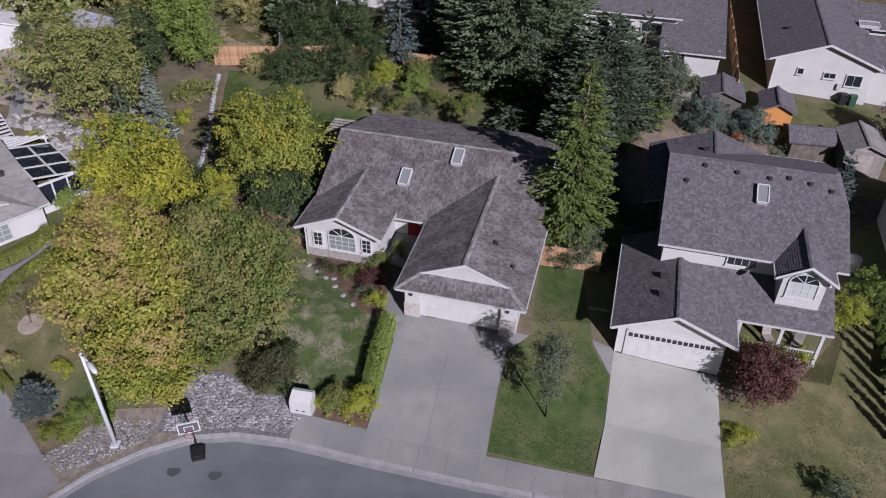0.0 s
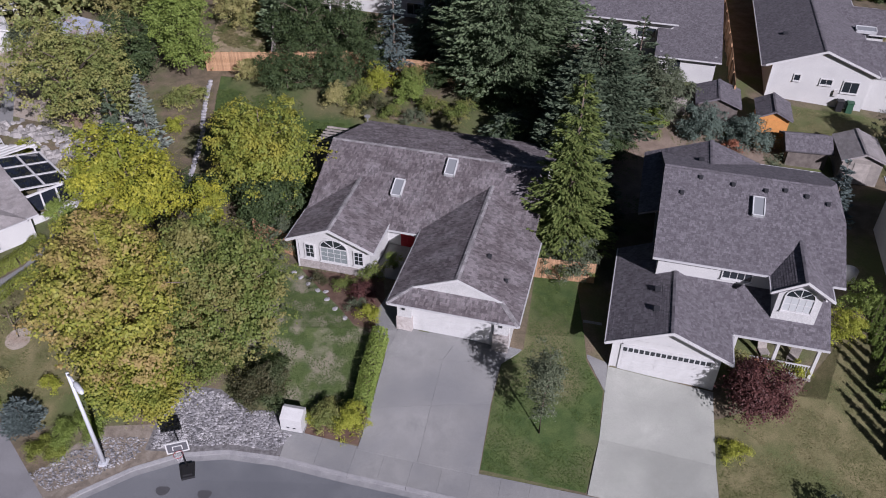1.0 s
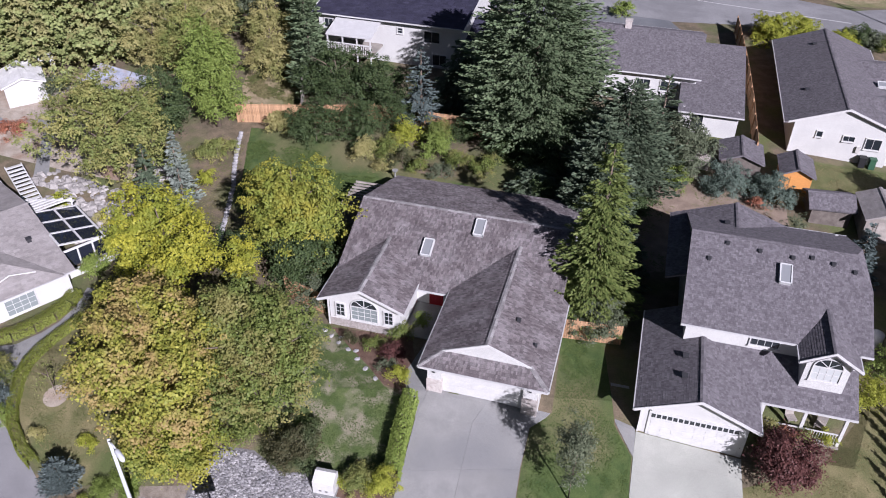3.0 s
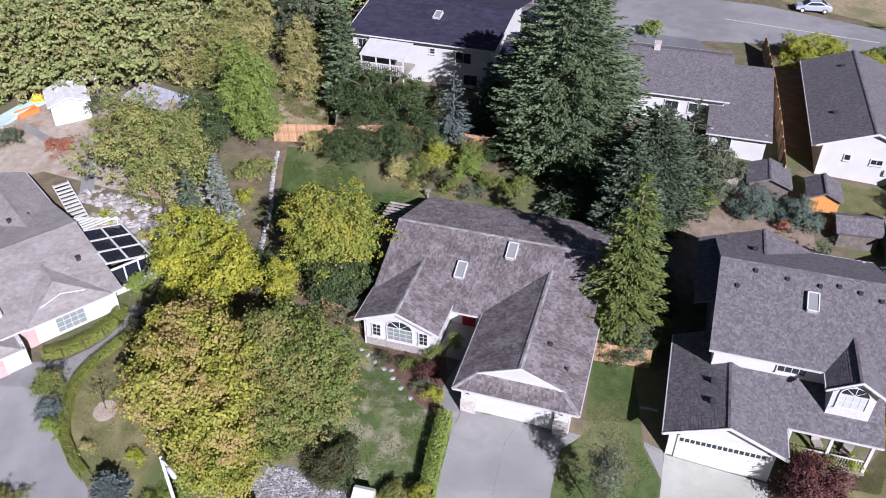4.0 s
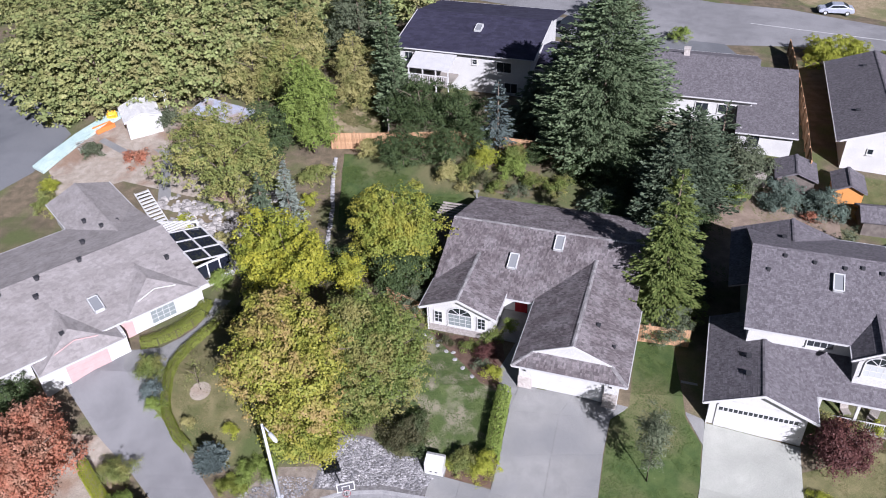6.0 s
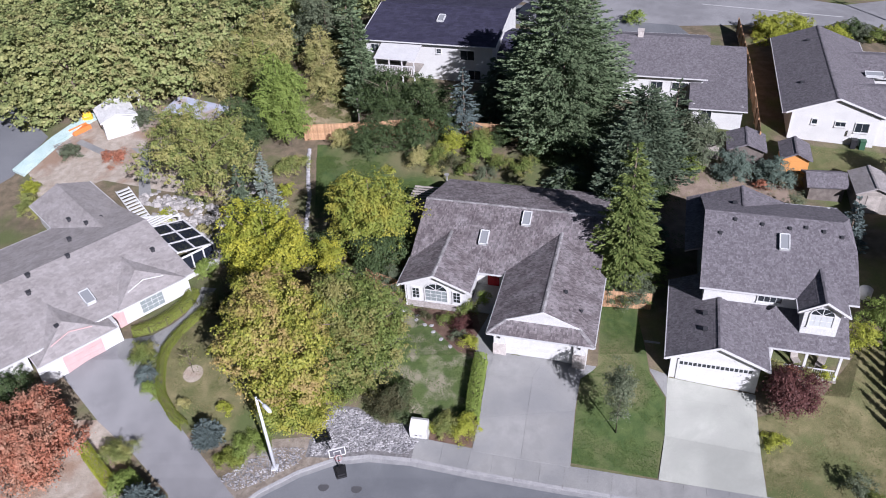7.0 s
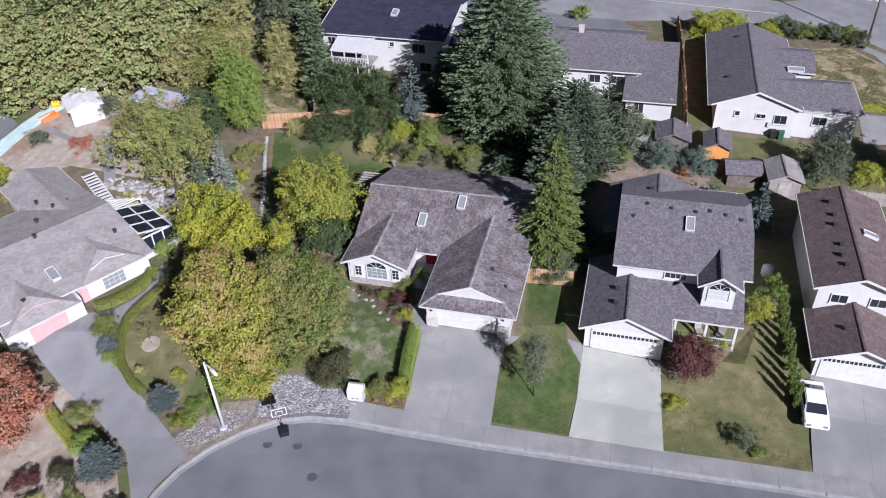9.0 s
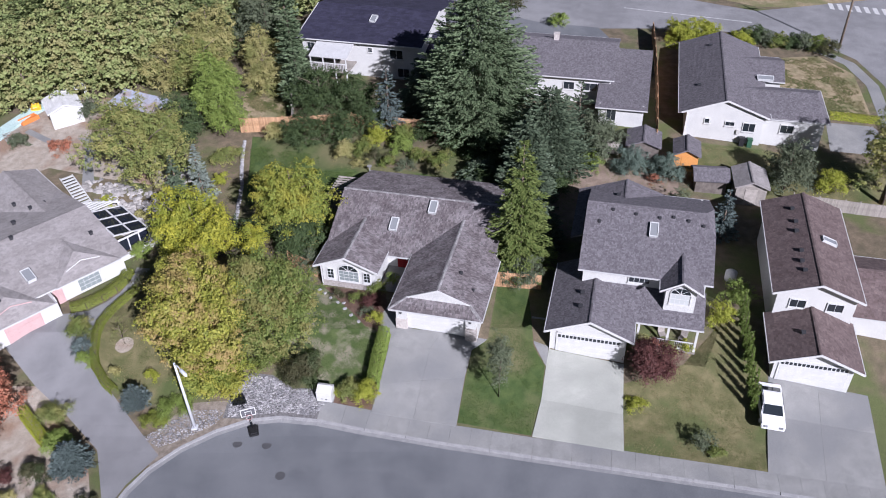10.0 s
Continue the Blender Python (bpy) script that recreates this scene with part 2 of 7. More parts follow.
class MB:
    """Collects faces for one mesh."""

    def __init__(self):
        self.v, self.f = [], []

    def poly(self, *pts):
        k = len(self.v)
        self.v += [tuple(p) for p in pts]
        self.f.append(tuple(range(k, k + len(pts))))
        return self

    def box(self, x0, x1, y0, y1, z0, z1):
        k = len(self.v)
        self.v += [(x, y, z) for z in (z0, z1) for x, y in ((x0, y0), (x1, y0), (x1, y1), (x0, y1))]
        self.f += [tuple(k + i for i in q) for q in ((0, 3, 2, 1), (4, 5, 6, 7), (0, 1, 5, 4), (1, 2, 6, 5), (2, 3, 7, 6), (3, 0, 4, 7))]
        return self

    def prism(self, ring, d):
        """A flat outline carried along the vector d."""
        k, n = len(self.v), len(ring)
        d = Vector(d)
        self.v += [tuple(Vector(p)) for p in ring] + [tuple(Vector(p) + d) for p in ring]
        self.f += [tuple(k + i for i in range(n)), tuple(k + n + i for i in reversed(range(n)))]
        self.f += [(k + i, k + n + i, k + n + (i + 1) % n, k + (i + 1) % n) for i in range(n)]
        return self

    def tube(self, pts, radii, n=8):
        rings = []
        for i, p in enumerate(pts):
            a, b = Vector(pts[max(i - 1, 0)]), Vector(pts[min(i + 1, len(pts) - 1)])
            q = (b - a).to_track_quat('Z', 'Y')
            k = len(self.v)
            for j in range(n):
                t = 2 * math.pi * j / n
                self.v.append(tuple(Vector(p) + q @ Vector((math.cos(t) * radii[i], math.sin(t) * radii[i], 0))))
            rings.append(k)
        for a, b in zip(rings, rings[1:]):
            self.f += [(a + j, a + (j + 1) % n, b + (j + 1) % n, b + j) for j in range(n)]
        self.f += [tuple(rings[0] + j for j in reversed(range(n))), tuple(rings[-1] + j for j in range(n))]
        return self

    def mesh(self, name, m, smooth=False, fix=True):
        me = bpy.data.meshes.new(name)
        me.from_pydata(self.v, [], self.f)
        if fix and len(self.f) < 3000:
            bm = bmesh.new()
            bm.from_mesh(me)
            bmesh.ops.recalc_face_normals(bm, faces=bm.faces)
            bm.to_mesh(me)
            bm.free()
        if smooth:
            me.polygons.foreach_set("use_smooth", [True] * len(me.polygons))
        me.materials.append(m)
        return me


def part(name, mb, m, parent, label="", kind="", smooth=False):
    ob = new(name, mb.mesh(name, m, smooth) if isinstance(mb, MB) else mb)
    ob.parent = parent
    return tagged(ob, label, kind=kind)


def thing(name, label, category, m=None, group="", kind=""):
    ob = new(name)
    ob.empty_display_size = 0.3
    if m is not None:
        ob.matrix_world = m
    return tagged(ob, label, category, group, kind)


def whole(name, mb, m, label, category, group="", kind="", pos=None, smooth=False):
    ob = new(name, mb.mesh(name, m, smooth) if isinstance(mb, MB) else mb)
    if pos is not None:
        ob.matrix_world = pos
    return tagged(ob, label, category, group, kind)


def patch(name, outline, off, m, label, category, skirt=0.0, kind="structure"):
    """A flat surface that follows the land, off metres above it, with a skirt down its edge."""
    bm = bmesh.new()
    bm.faces.new([bm.verts.new((x, y, 0)) for x, y in outline])
    bmesh.ops.triangulate(bm, faces=bm.faces[:])
    ys = [p[1] for p in outline]
    for y in HYY:
        if min(ys) < y < max(ys):
            bmesh.ops.bisect_plane(bm, geom=bm.verts[:] + bm.edges[:] + bm.faces[:], plane_co=(0, y, 0), plane_no=(0, 1, 0))
    for x in (3, 63):
        bmesh.ops.bisect_plane(bm, geom=bm.verts[:] + bm.edges[:] + bm.faces[:], plane_co=(x, 0, 0), plane_no=(1, 0, 0))
    for f in bm.faces:
        if f.normal.z < 0:
            f.normal_flip()
    for v in bm.verts:
        v.co.z = g(v.co.x, v.co.y) + off
    if skirt:
        rim = [e for e in bm.edges if e.is_boundary]
        ext = bmesh.ops.extrude_edge_only(bm, edges=rim)
        for v in ext["geom"]:
            if isinstance(v, bmesh.types.BMVert):
                v.co.z -= skirt
    me = bpy.data.meshes.new(name)
    bm.to_mesh(me)
    bm.free()
    me.materials.append(m)
    return tagged(new(name, me), label, category, kind=kind)


def slab_row(parent, left, right, cols, off, m, gap=0.006, thick=0.10, rise=0.0):
    """Concrete slabs with open joints between two edge lines that have the same number of points."""
    for (a, b), (c, d) in zip(zip(left, left[1:]), zip(right, right[1:])):
        a, b, c, d = Vector(a), Vector(b), Vector(c), Vector(d)
        for i in range(cols):
            s0, s1 = i / cols, (i + 1) / cols
            q = [a.lerp(c, s0), a.lerp(c, s1), b.lerp(d, s1), b.lerp(d, s0)]
            mid = sum(q, Vector((0, 0))) / 4
            q = [p + (mid - p).normalized() * gap for p in q]
            top = [(p.x, p.y, g(p.x, p.y) + off) for p in q]
            mb = MB().prism(top, (0, 0, -thick))
            part("slab", mb, m, parent)


def rot(x, y, a, z=None):
    return pose(x, y, g(x, y) if z is None else z, 0, 0, a)

# ---- the land ----
xs = [-900, -300, -120, -80, -40, -20, -5, 3, 15, 30, 63, 120, 300, 900]
mb = MB()
for y in HYY:
    for x in xs:
        mb.v.append((x, y, g(x, y) - 0.15))
n = len(xs)
for j in range(len(HYY) - 1):
    mb.f += [(j * n + i, j * n + i + 1, (j + 1) * n + i + 1, (j + 1) * n + i) for i in range(n - 1)]
whole("ground", mb, M_yard, "earth and rough grass that carries the whole neighbourhood", "ground", kind="structure")

KERB = [(-21.6, 16.5), (-21.4, 19.0), (-20.7, 21.0), (-19.7, 22.7), (-17.9, 24.5), (-15.6, 25.95), (-13.3, 26.85), (-10.9, 27.1), (-8.1, 26.8), (-4.4, 25.95), (1.8, 24.65), (7.9, 23.6), (13.5, 22.7), (21.9, 21.3), (34.0, 19.2), (60.0, 14.8)]


def shifted(line, d):
    out = []
    for i, p in enumerate(line):
        a, b = Vector(line[max(i - 1, 0)]), Vector(line[min(i + 1, len(line) - 1)])
        t = (b - a).normalized()
        out.append((p[0] - t.y * d, p[1] + t.x * d))
    return out


KERB_BACK = shifted(KERB, 0.17)
WALK_BACK = shifted(KERB, 1.75)
road = [(-21.6, 16.5)] + KERB[1:] + [(62, 5), (24, 8), (2, 12), (-4, 10), (-10.5, 5.6), (-18.5, 8.5), (-21.2, 13)]
patch("road", road, -0.14, M_asphalt, "grey asphalt of the residential street and turning circle", "road")
yard = list(reversed(KERB_BACK[1:])) + [(-21.7, 15.0), (-24, 8), (-60, 8), (-140, 20), (-140, 260), (200, 260), (200, -9)]
patch("yards", yard, 0.0, M_yard, "bare soil and thin grass of the house lots", "yard", 0.16)
kerb = thing("kerb", "pale concrete kerb with a rolled edge along the street", "kerb", kind="structure")
for (a, b), (c, d) in zip(zip(KERB, KERB[1:]), zip(KERB_BACK, KERB_BACK[1:])):
    steps = max(1, round((Vector(b) - Vector(a)).length / 3.0))
    for i in range(steps):
        s0, s1 = i / steps, (i + 1) / steps - 0.004
        q = [Vector(a).lerp(Vector(b), s0), Vector(a).lerp(Vector(b), s1), Vector(c).lerp(Vector(d), s1), Vector(c).lerp(Vector(d), s0)]
        lo, hi = [], []
        mbk = MB()
        ring = [(p.x, p.y, g(p.x, p.y) + (-0.03 if k < 2 else 0.022)) for k, p in enumerate(q)]
        mbk.prism(ring, (0, 0, -0.22))
        part("kerb_stone", mbk, M_kerb, kerb)
gutter = shifted(KERB, -0.3)
mbg = MB()
for (a, b), (c, d) in zip(zip(gutter, gutter[1:]), zip(KERB, KERB[1:])):
    a, b, c, d = map(Vector, (a, b, c, d))
    steps = max(1, math.ceil((b - a).length / 0.5))
    for i in range(steps):
        s0, s1 = i / steps, (i + 1) / steps
        mbg.poly(*[(p.x, p.y, g(p.x, p.y) - 0.122) for p in (a.lerp(b, s0), a.lerp(b, s1), c.lerp(d, s1), c.lerp(d, s0))])
whole("gutter", mbg, M_kerb, "concrete gutter strip along the kerb", "gutter", kind="structure")

# pavement from the stone bed to the right
pavement = thing("pavement", "pale concrete pavement of jointed slabs behind the kerb", "pavement", kind="structure")
i0 = 8
left, right = [], []
for (a, b), (c, d) in zip(zip(KERB_BACK[i0:], KERB_BACK[i0 + 1:]), zip(WALK_BACK[i0:], WALK_BACK[i0 + 1:])):
    steps = max(1, round((Vector(b) - Vector(a)).length / 1.55))
    for i in range(steps):
        left.append(Vector(a).lerp(Vector(b), i / steps))
        right.append(Vector(c).lerp(Vector(d), i / steps))
slab_row(pavement, left[:34], right[:34], 1, 0.026, M_concrete)
driveway_a = thing("driveway", "grey concrete driveway of large jointed slabs before the shake-roofed house", "driveway", kind="structure")
slab_row(driveway_a, [(-2.2, 35.5), (-2.35, 34.98), (-2.95, 33.2), (-3.5, 29.9), (-4.0, 27.48)], [(5.0, 33.9), (4.7, 33.6), (3.75, 32.9), (3.15, 30.4), (2.46, 26.2)], 2, 0.05, M_concrete)
patch("entry_walk", [(-3.9, 36.3), (-2.0, 41.0), (-0.4, 40.6), (-1.9, 35.3), (-2.6, 33.6), (-3.3, 33.9)], 0.016, M_concrete, "grey concrete walk from the driveway to the front door", "path")
slab_row(driveway_a, [(-3.55, 35.7), (-3.1, 34.4), (-2.95, 33.2)], [(-2.0, 35.35), (-2.2, 34.5), (-2.93, 33.2)], 1, 0.028, M_concrete)
driveway_b = thing("driveway", "pale concrete driveway of the grey-roofed two-storey house", "driveway", kind="structure")
slab_row(driveway_b, [(9.95, 33.1), (9.6, 31.5), (9.0, 28.6), (8.05, 25.4)], [(15.8, 31.75), (15.6, 30.6), (15.1, 27.4), (14.65, 24.2)], 1, 0.03, M_concrete_warm, rise=0)
slab_row(driveway_b, [(8.85, 36.5), (8.8, 33.6), (9.55, 31.6)], [(9.95, 36.3), (9.93, 33.1), (9.62, 31.5)], 1, 0.026, M_concrete)
driveway_c = thing("driveway", "concrete driveway of the brown-roofed house with two cars' width", "driveway", kind="structure")
slab_row(driveway_c, [(27.0, 30.9), (26.0, 27.5), (24.6, 22.6)], [(34.2, 29.2), (33.6, 26.0), (32.4, 21.2)], 2, 0.03, M_concrete)
patch("driveway", [(-30.8, 35.5), (-28.75, 33.3), (-26.7, 31.5), (-24.2, 29.1), (-21.0, 25.7), (-19.3, 23.9), (-20.9, 21.4), (-21.7, 19.0), (-24.0, 24.4), (-27.3, 27.4), (-30.6, 29.9), (-34.5, 33.6), (-33.2, 35.2), (-31.3, 37.2)], 0.02, M_asphalt_pale, "worn grey driveway that widens before the rose garage door", "driveway")

# lawns and beds
patch("lawn", [(-3.55, 34.5), (-4.2, 31.0), (-4.4, 29.3), (-6.8, 29.4), (-9.0, 30.3), (-12.0, 33.0), (-12.8, 37.5), (-11.6, 41.0), (-9.2, 40.6), (-7.6, 38.6), (-6.2, 37.0), (-5.0, 35.3)], 0.012, M_lawn_dry, "green front lawn with dry straw-coloured patches", "lawn")
patch("lawn", [(2.55, 26.55), (8.0, 25.5), (9.0, 28.6), (9.5, 31.5), (8.75, 33.4), (8.8, 40.0), (6.2, 40.6), (5.6, 37.0), (5.1, 34.0), (3.8, 33.0), (3.2, 30.4)], 0.012, M_lawn, "mown green lawn strip between two driveways", "lawn")
patch("lawn", [(14.75, 24.2), (21.2, 23.1), (25.0, 22.4), (26.2, 28.0), (27.0, 31.5), (26.6, 36.5), (24.6, 36.0), (22.2, 31.6), (20.5, 31.8), (17.0, 30.5), (15.4, 30.0)], 0.012, M_lawn_mid, "drying lawn with shrub shadows beside the pale driveway", "lawn")
patch("lawn", [(-20.0, 64.6), (-12.0, 63.6), (-8.0, 60.0), (-4.0, 58.6), (1.0, 57.0), (1.5, 54.0), (-8.0, 55.5), (-18.6, 53.0)], 0.012, M_lawn, "shaded back lawn behind the shake-roofed house", "lawn")
patch("lawn", [(-27.1, 36.0), (-26.8, 37.4), (-25.0, 41.4), (-23.8, 42.0), (-21.3, 36.0), (-19.3, 30.6), (-19.4, 28.6), (-21.5, 28.2), (-23.8, 29.1), (-25.2, 30.2), (-26.4, 31.8), (-27.0, 33.6)], 0.012, M_lawn_mid, "parched front lawn island ringed by low hedging", "lawn")
patch("dry_lawn", [(36.5, 82.5), (49.5, 84.0), (52.0, 79.0), (50.0, 68.0), (45.4, 68.3), (41.0, 72.5), (39.6, 76.0)], 0.012, M_straw, "straw-dry corner lawn beside the rear street", "lawn")
patch("dry_lawn", [(-23.0, 81.0), (-18.2, 79.5), (-16.2, 71.0), (-16.0, 65.6), (-21.0, 66.0), (-22.6, 72.0)], 0.012, M_straw, "overgrown dry grass yard behind the wooden fence", "lawn")
patch("dry_lawn", [(25.5, 64.0), (36.0, 62.0), (47.0, 59.5), (47.0, 52.0), (36.0, 53.5), (27.0, 56.5)], 0.010, M_lawn_mid, "thin dry grass behind the cream house", "lawn")
patch("dry_lawn", [(-24.5, 30.0), (-28.0, 27.0), (-24.6, 24.0), (-22.5, 19.0), (-40.0, 14.0), (-44.0, 26.0), (-34.0, 30.0)], 0.010, M_dust, "bare dusty garden ground with shrubs", "garden bed")
patch("earth_bed", [(-50.0, 62.0), (-47.6, 69.0), (-43.0, 74.0), (-34.0, 73.0), (-30.0, 66.0), (-27.0, 56.0), (-34.0, 57.5), (-41.0, 59.5), (-46.0, 56.0)], 0.010, M_dust, "reddish bare garden terrace behind the beige-roofed house", "garden bed")
patch("bare_plot", [(9.5, 47.0), (24.5, 50.0), (25.5, 56.5), (20.0, 60.5), (12.0, 59.5)], 0.008, mat("red_brown_earth", (0.17, 0.13, 0.10), (0.23, 0.18, 0.14), 1.2, 0.95, 18, 0.5), "bare brown earth behind the two-storey house", "garden bed")
patch("mulch_bed", [(-7.2, 28.35), (-3.95, 27.75), (-4.1, 29.3), (-6.7, 29.5)], 0.012, M_mulch, "dark mulch bed behind the pavement", "garden bed")
patch("mulch_bed", [(-9.3, 40.4), (-3.6, 39.6), (-3.2, 36.8), (-3.6, 34.9), (-5.0, 35.4), (-6.3, 37.1), (-7.8, 38.7)], 0.010, M_mulch, "dark planted bed below the arched window", "garden bed")
patch("stone_bed", [(-15.0, 29.6), (-15.3, 27.1), (-13.3, 27.03), (-10.9, 27.28), (-8.12, 26.98), (-7.2, 28.4), (-8.6, 29.6), (-10.2, 29.6), (-12.0, 30.8), (-13.8, 31.0)], 0.010, M_gravel, "bed of loose grey river stones beside the turning circle", "garden bed")
patch("stone_bed", [(-20.6, 25.2), (-20.0, 23.4), (-19.6, 22.9), (-17.9, 24.72), (-15.65, 26.14), (-13.3, 27.04), (-13.4, 27.5), (-15.2, 28.6), (-18.0, 28.4), (-19.8, 26.6)], 0.006, M_earth, "pebbly strip of earth round the lamp post", "garden bed")
patch("garden_path", [(-26.6, 43.4), (-25.3, 43.2), (-25.6, 41.5), (-26.5, 39.4), (-27.4, 36.8), (-27.7, 35.6), (-29.0, 33.6), (-30.9, 35.4), (-31.4, 37.2), (-30.4, 37.3), (-28.9, 37.6), (-27.7, 38.8), (-27.0, 39.9), (-26.6, 41.4)], 0.022, M_concrete, "pale curved concrete path to the front door", "path")
patch("garden_path", [(-39.9, 64.9), (-37.4, 64.6), (-36.6, 60.5), (-35.2, 56.8), (-36.4, 56.4), (-37.6, 60.5), (-38.4, 63.6)], 0.022, M_concrete, "winding pale path up the garden terrace", "path")
patch("garden_path", [(-46.0, 66.9), (-42.2, 64.4), (-40.6, 64.9), (-40.6, 64.2), (-42.4, 63.6), (-46.4, 66.2)], 0.022, M_concrete, "narrow pale path across the garden terrace", "path")
rear = [(-40, 121.0), (2.0, 101.5), (10.5, 96.0), (14.4, 93.6), (22.3, 92.0), (30.4, 92.2), (37.5, 91.8), (46.0, 90.0), (51.5, 87.2), (54.0, 83.0), (54.6, 76.0), (52.5, 66.0), (62.5, 64.0), (66.5, 82.0), (72.0, 92.0), (120, 84), (120, 95), (66, 104.0), (45.9, 98.8), (38.9, 102.2), (33.2, 105.2), (24.0, 107.0), (8.0, 114.0), (-36, 134)]
patch("rear_street", rear, 0.015, M_asphalt_pale, "pale grey asphalt street behind the houses", "road")
patch("parking_apron", [(10.5, 96.0), (14.4, 93.9), (22.3, 92.3), (24.5, 85.0), (12.0, 85.5), (6.0, 91.0), (-2.0, 95.0), (0.0, 101.0)], 0.02, M_asphalt, "asphalt parking apron beside the rear street", "driveway")
patch("dry_lawn", [(36.0, 107.0), (46.5, 100.5), (80.0, 98.5), (90.0, 130.0), (30.0, 130.0)], 0.010, M_straw, "straw-dry verge beyond the rear street", "lawn")
patch("side_road", [(-60.5, 78.0), (-50.0, 67.6), (-50.8, 60.6), (-64.0, 40.0), (-74.0, 46.0), (-66.0, 80.0)], 0.012, M_asphalt, "grey side road past the garden terrace", "road")
patch("driveway", [(44.5, 67.6), (49.6, 66.8), (50.0, 61.0), (43.0, 62.0)], 0.02, M_concrete, "short pale concrete driveway of the cream house", "driveway")
patch("corner_path", [(49.6, 86.6), (51.4, 85.0), (53.4, 82.0), (53.9, 76.0), (51.9, 66.2), (50.5, 66.5), (52.4, 76.0), (51.9, 81.6), (50.2, 84.4), (48.6, 85.8)], 0.02, M_concrete, "pale concrete footpath round the street corner", "pavement")
walk_m = thing("crossing", "white painted bars of a pedestrian crossing", "road marking", kind="structure")
for i in range(12):
    x, y = 57.4 + i * 1.15, 102.2 - i * 0.36
    part("painted_bar", MB().poly(*[(x + dx, y + dy, g(x + dx, y + dy) + 0.024) for dx, dy in ((0, 0), (0.6, -0.2), (0.1, -2.6), (-0.5, -2.4))]), M_white, walk_m)
part("lane_line", MB().poly(*[(x, y, g(x, y) + 0.026) for x, y in ((27.0, 99.6), (44.0, 94.6), (44.0, 94.45), (27.0, 99.45))]), M_white, walk_m)

# ---- houses ----


def wall_box(parent, u0, u1, v0, v1, z0, z1, m=None, name="wall"):
    return part(name, MB().box(u0, u1, v0, v1, z0, z1), m or M_siding, parent)


def plane(deck, sh, e0, e1, r0, r1, rng, expo, wid, thick):
    """One roof slope between an eave e0-e1 and a ridge r0-r1 above it, covered in overlapping courses."""
    e0, e1, r0, r1 = map(Vector, (e0, e1, r0, r1))
    ax = (e1 - e0).normalized()
    nrm = ax.cross((r0 + r1) / 2 - (e0 + e1) / 2).normalized()
    if nrm.z < 0:
        nrm = -nrm
    pts = [e0, e1, r1, r0] if (r0 - r1).length > 0.02 else [e0, e1, r0]
    deck.prism([p - nrm * 0.02 for p in pts], -nrm * 0.13)
    h = min((r0 - e0).length if (r0 - e0).dot(ax) < 0.1 else 1e9, ((r0 + r1) / 2 - (e0 + e1) / 2 - ax * ((r0 + r1) / 2 - (e0 + e1) / 2).dot(ax)).length)
    rows = max(2, round(h / expo))
    for i in range(rows):
        s0, s1 = i / rows, (i + 1) / rows
        if i:
            s0 -= 0.12 / rows
        a0, b0, a1, b1 = e0.lerp(r0, s0), e1.lerp(r1, s0), e0.lerp(r0, s1), e1.lerp(r1, s1)
        la0, lb0, la1, lb1 = ((p - e0).dot(ax) for p in (a0, b0, a1, b1))
        x, end = min(la0, la1) - rng.random() * wid, max(lb0, lb1)
        base0, base1 = a0 - ax * la0, a1 - ax * la1
        while x < end:
            w = wid * rng.uniform(0.55, 1.45)
            c0, c1 = x, x + w - 0.012
            x += w
            p0, p1 = min(max(c0, la0), lb0), min(max(c1, la0), lb0)
            q0, q1 = min(max(c0, la1), lb1), min(max(c1, la1), lb1)
            if p1 - p0 < 0.01 and q1 - q0 < 0.01:
                continue
            t = thick * rng.uniform(0.7, 1.3)
            k = len(sh.v)
            sh.v += [tuple(base0 + ax * p0 - nrm * 0.015), tuple(base0 + ax * p1 - nrm * 0.015), tuple(base0 + ax * p0 + nrm * t), tuple(base0 + ax * p1 + nrm * t), tuple(base1 + ax * q0 + nrm * 0.004), tuple(base1 + ax * q1 + nrm * 0.004)]
            sh.f += [(k, k + 1, k + 3, k + 2), (k + 2, k + 3, k + 5, k + 4)]


STYLE = {"shake": (M_shake, 0.21, 0.135, 0.034), "grey": (M_shingle_grey, 0.145, 0.13, 0.018), "beige": (M_shingle_beige, 0.2, 0.3, 0.012), "brown": (M_shingle_brown, 0.17, 0.22, 0.014), "white": (M_whiteroof, 0.3, 0.6, 0.012), "dark": (M_shingle_dark, 0.3, 0.6, 0.012)}


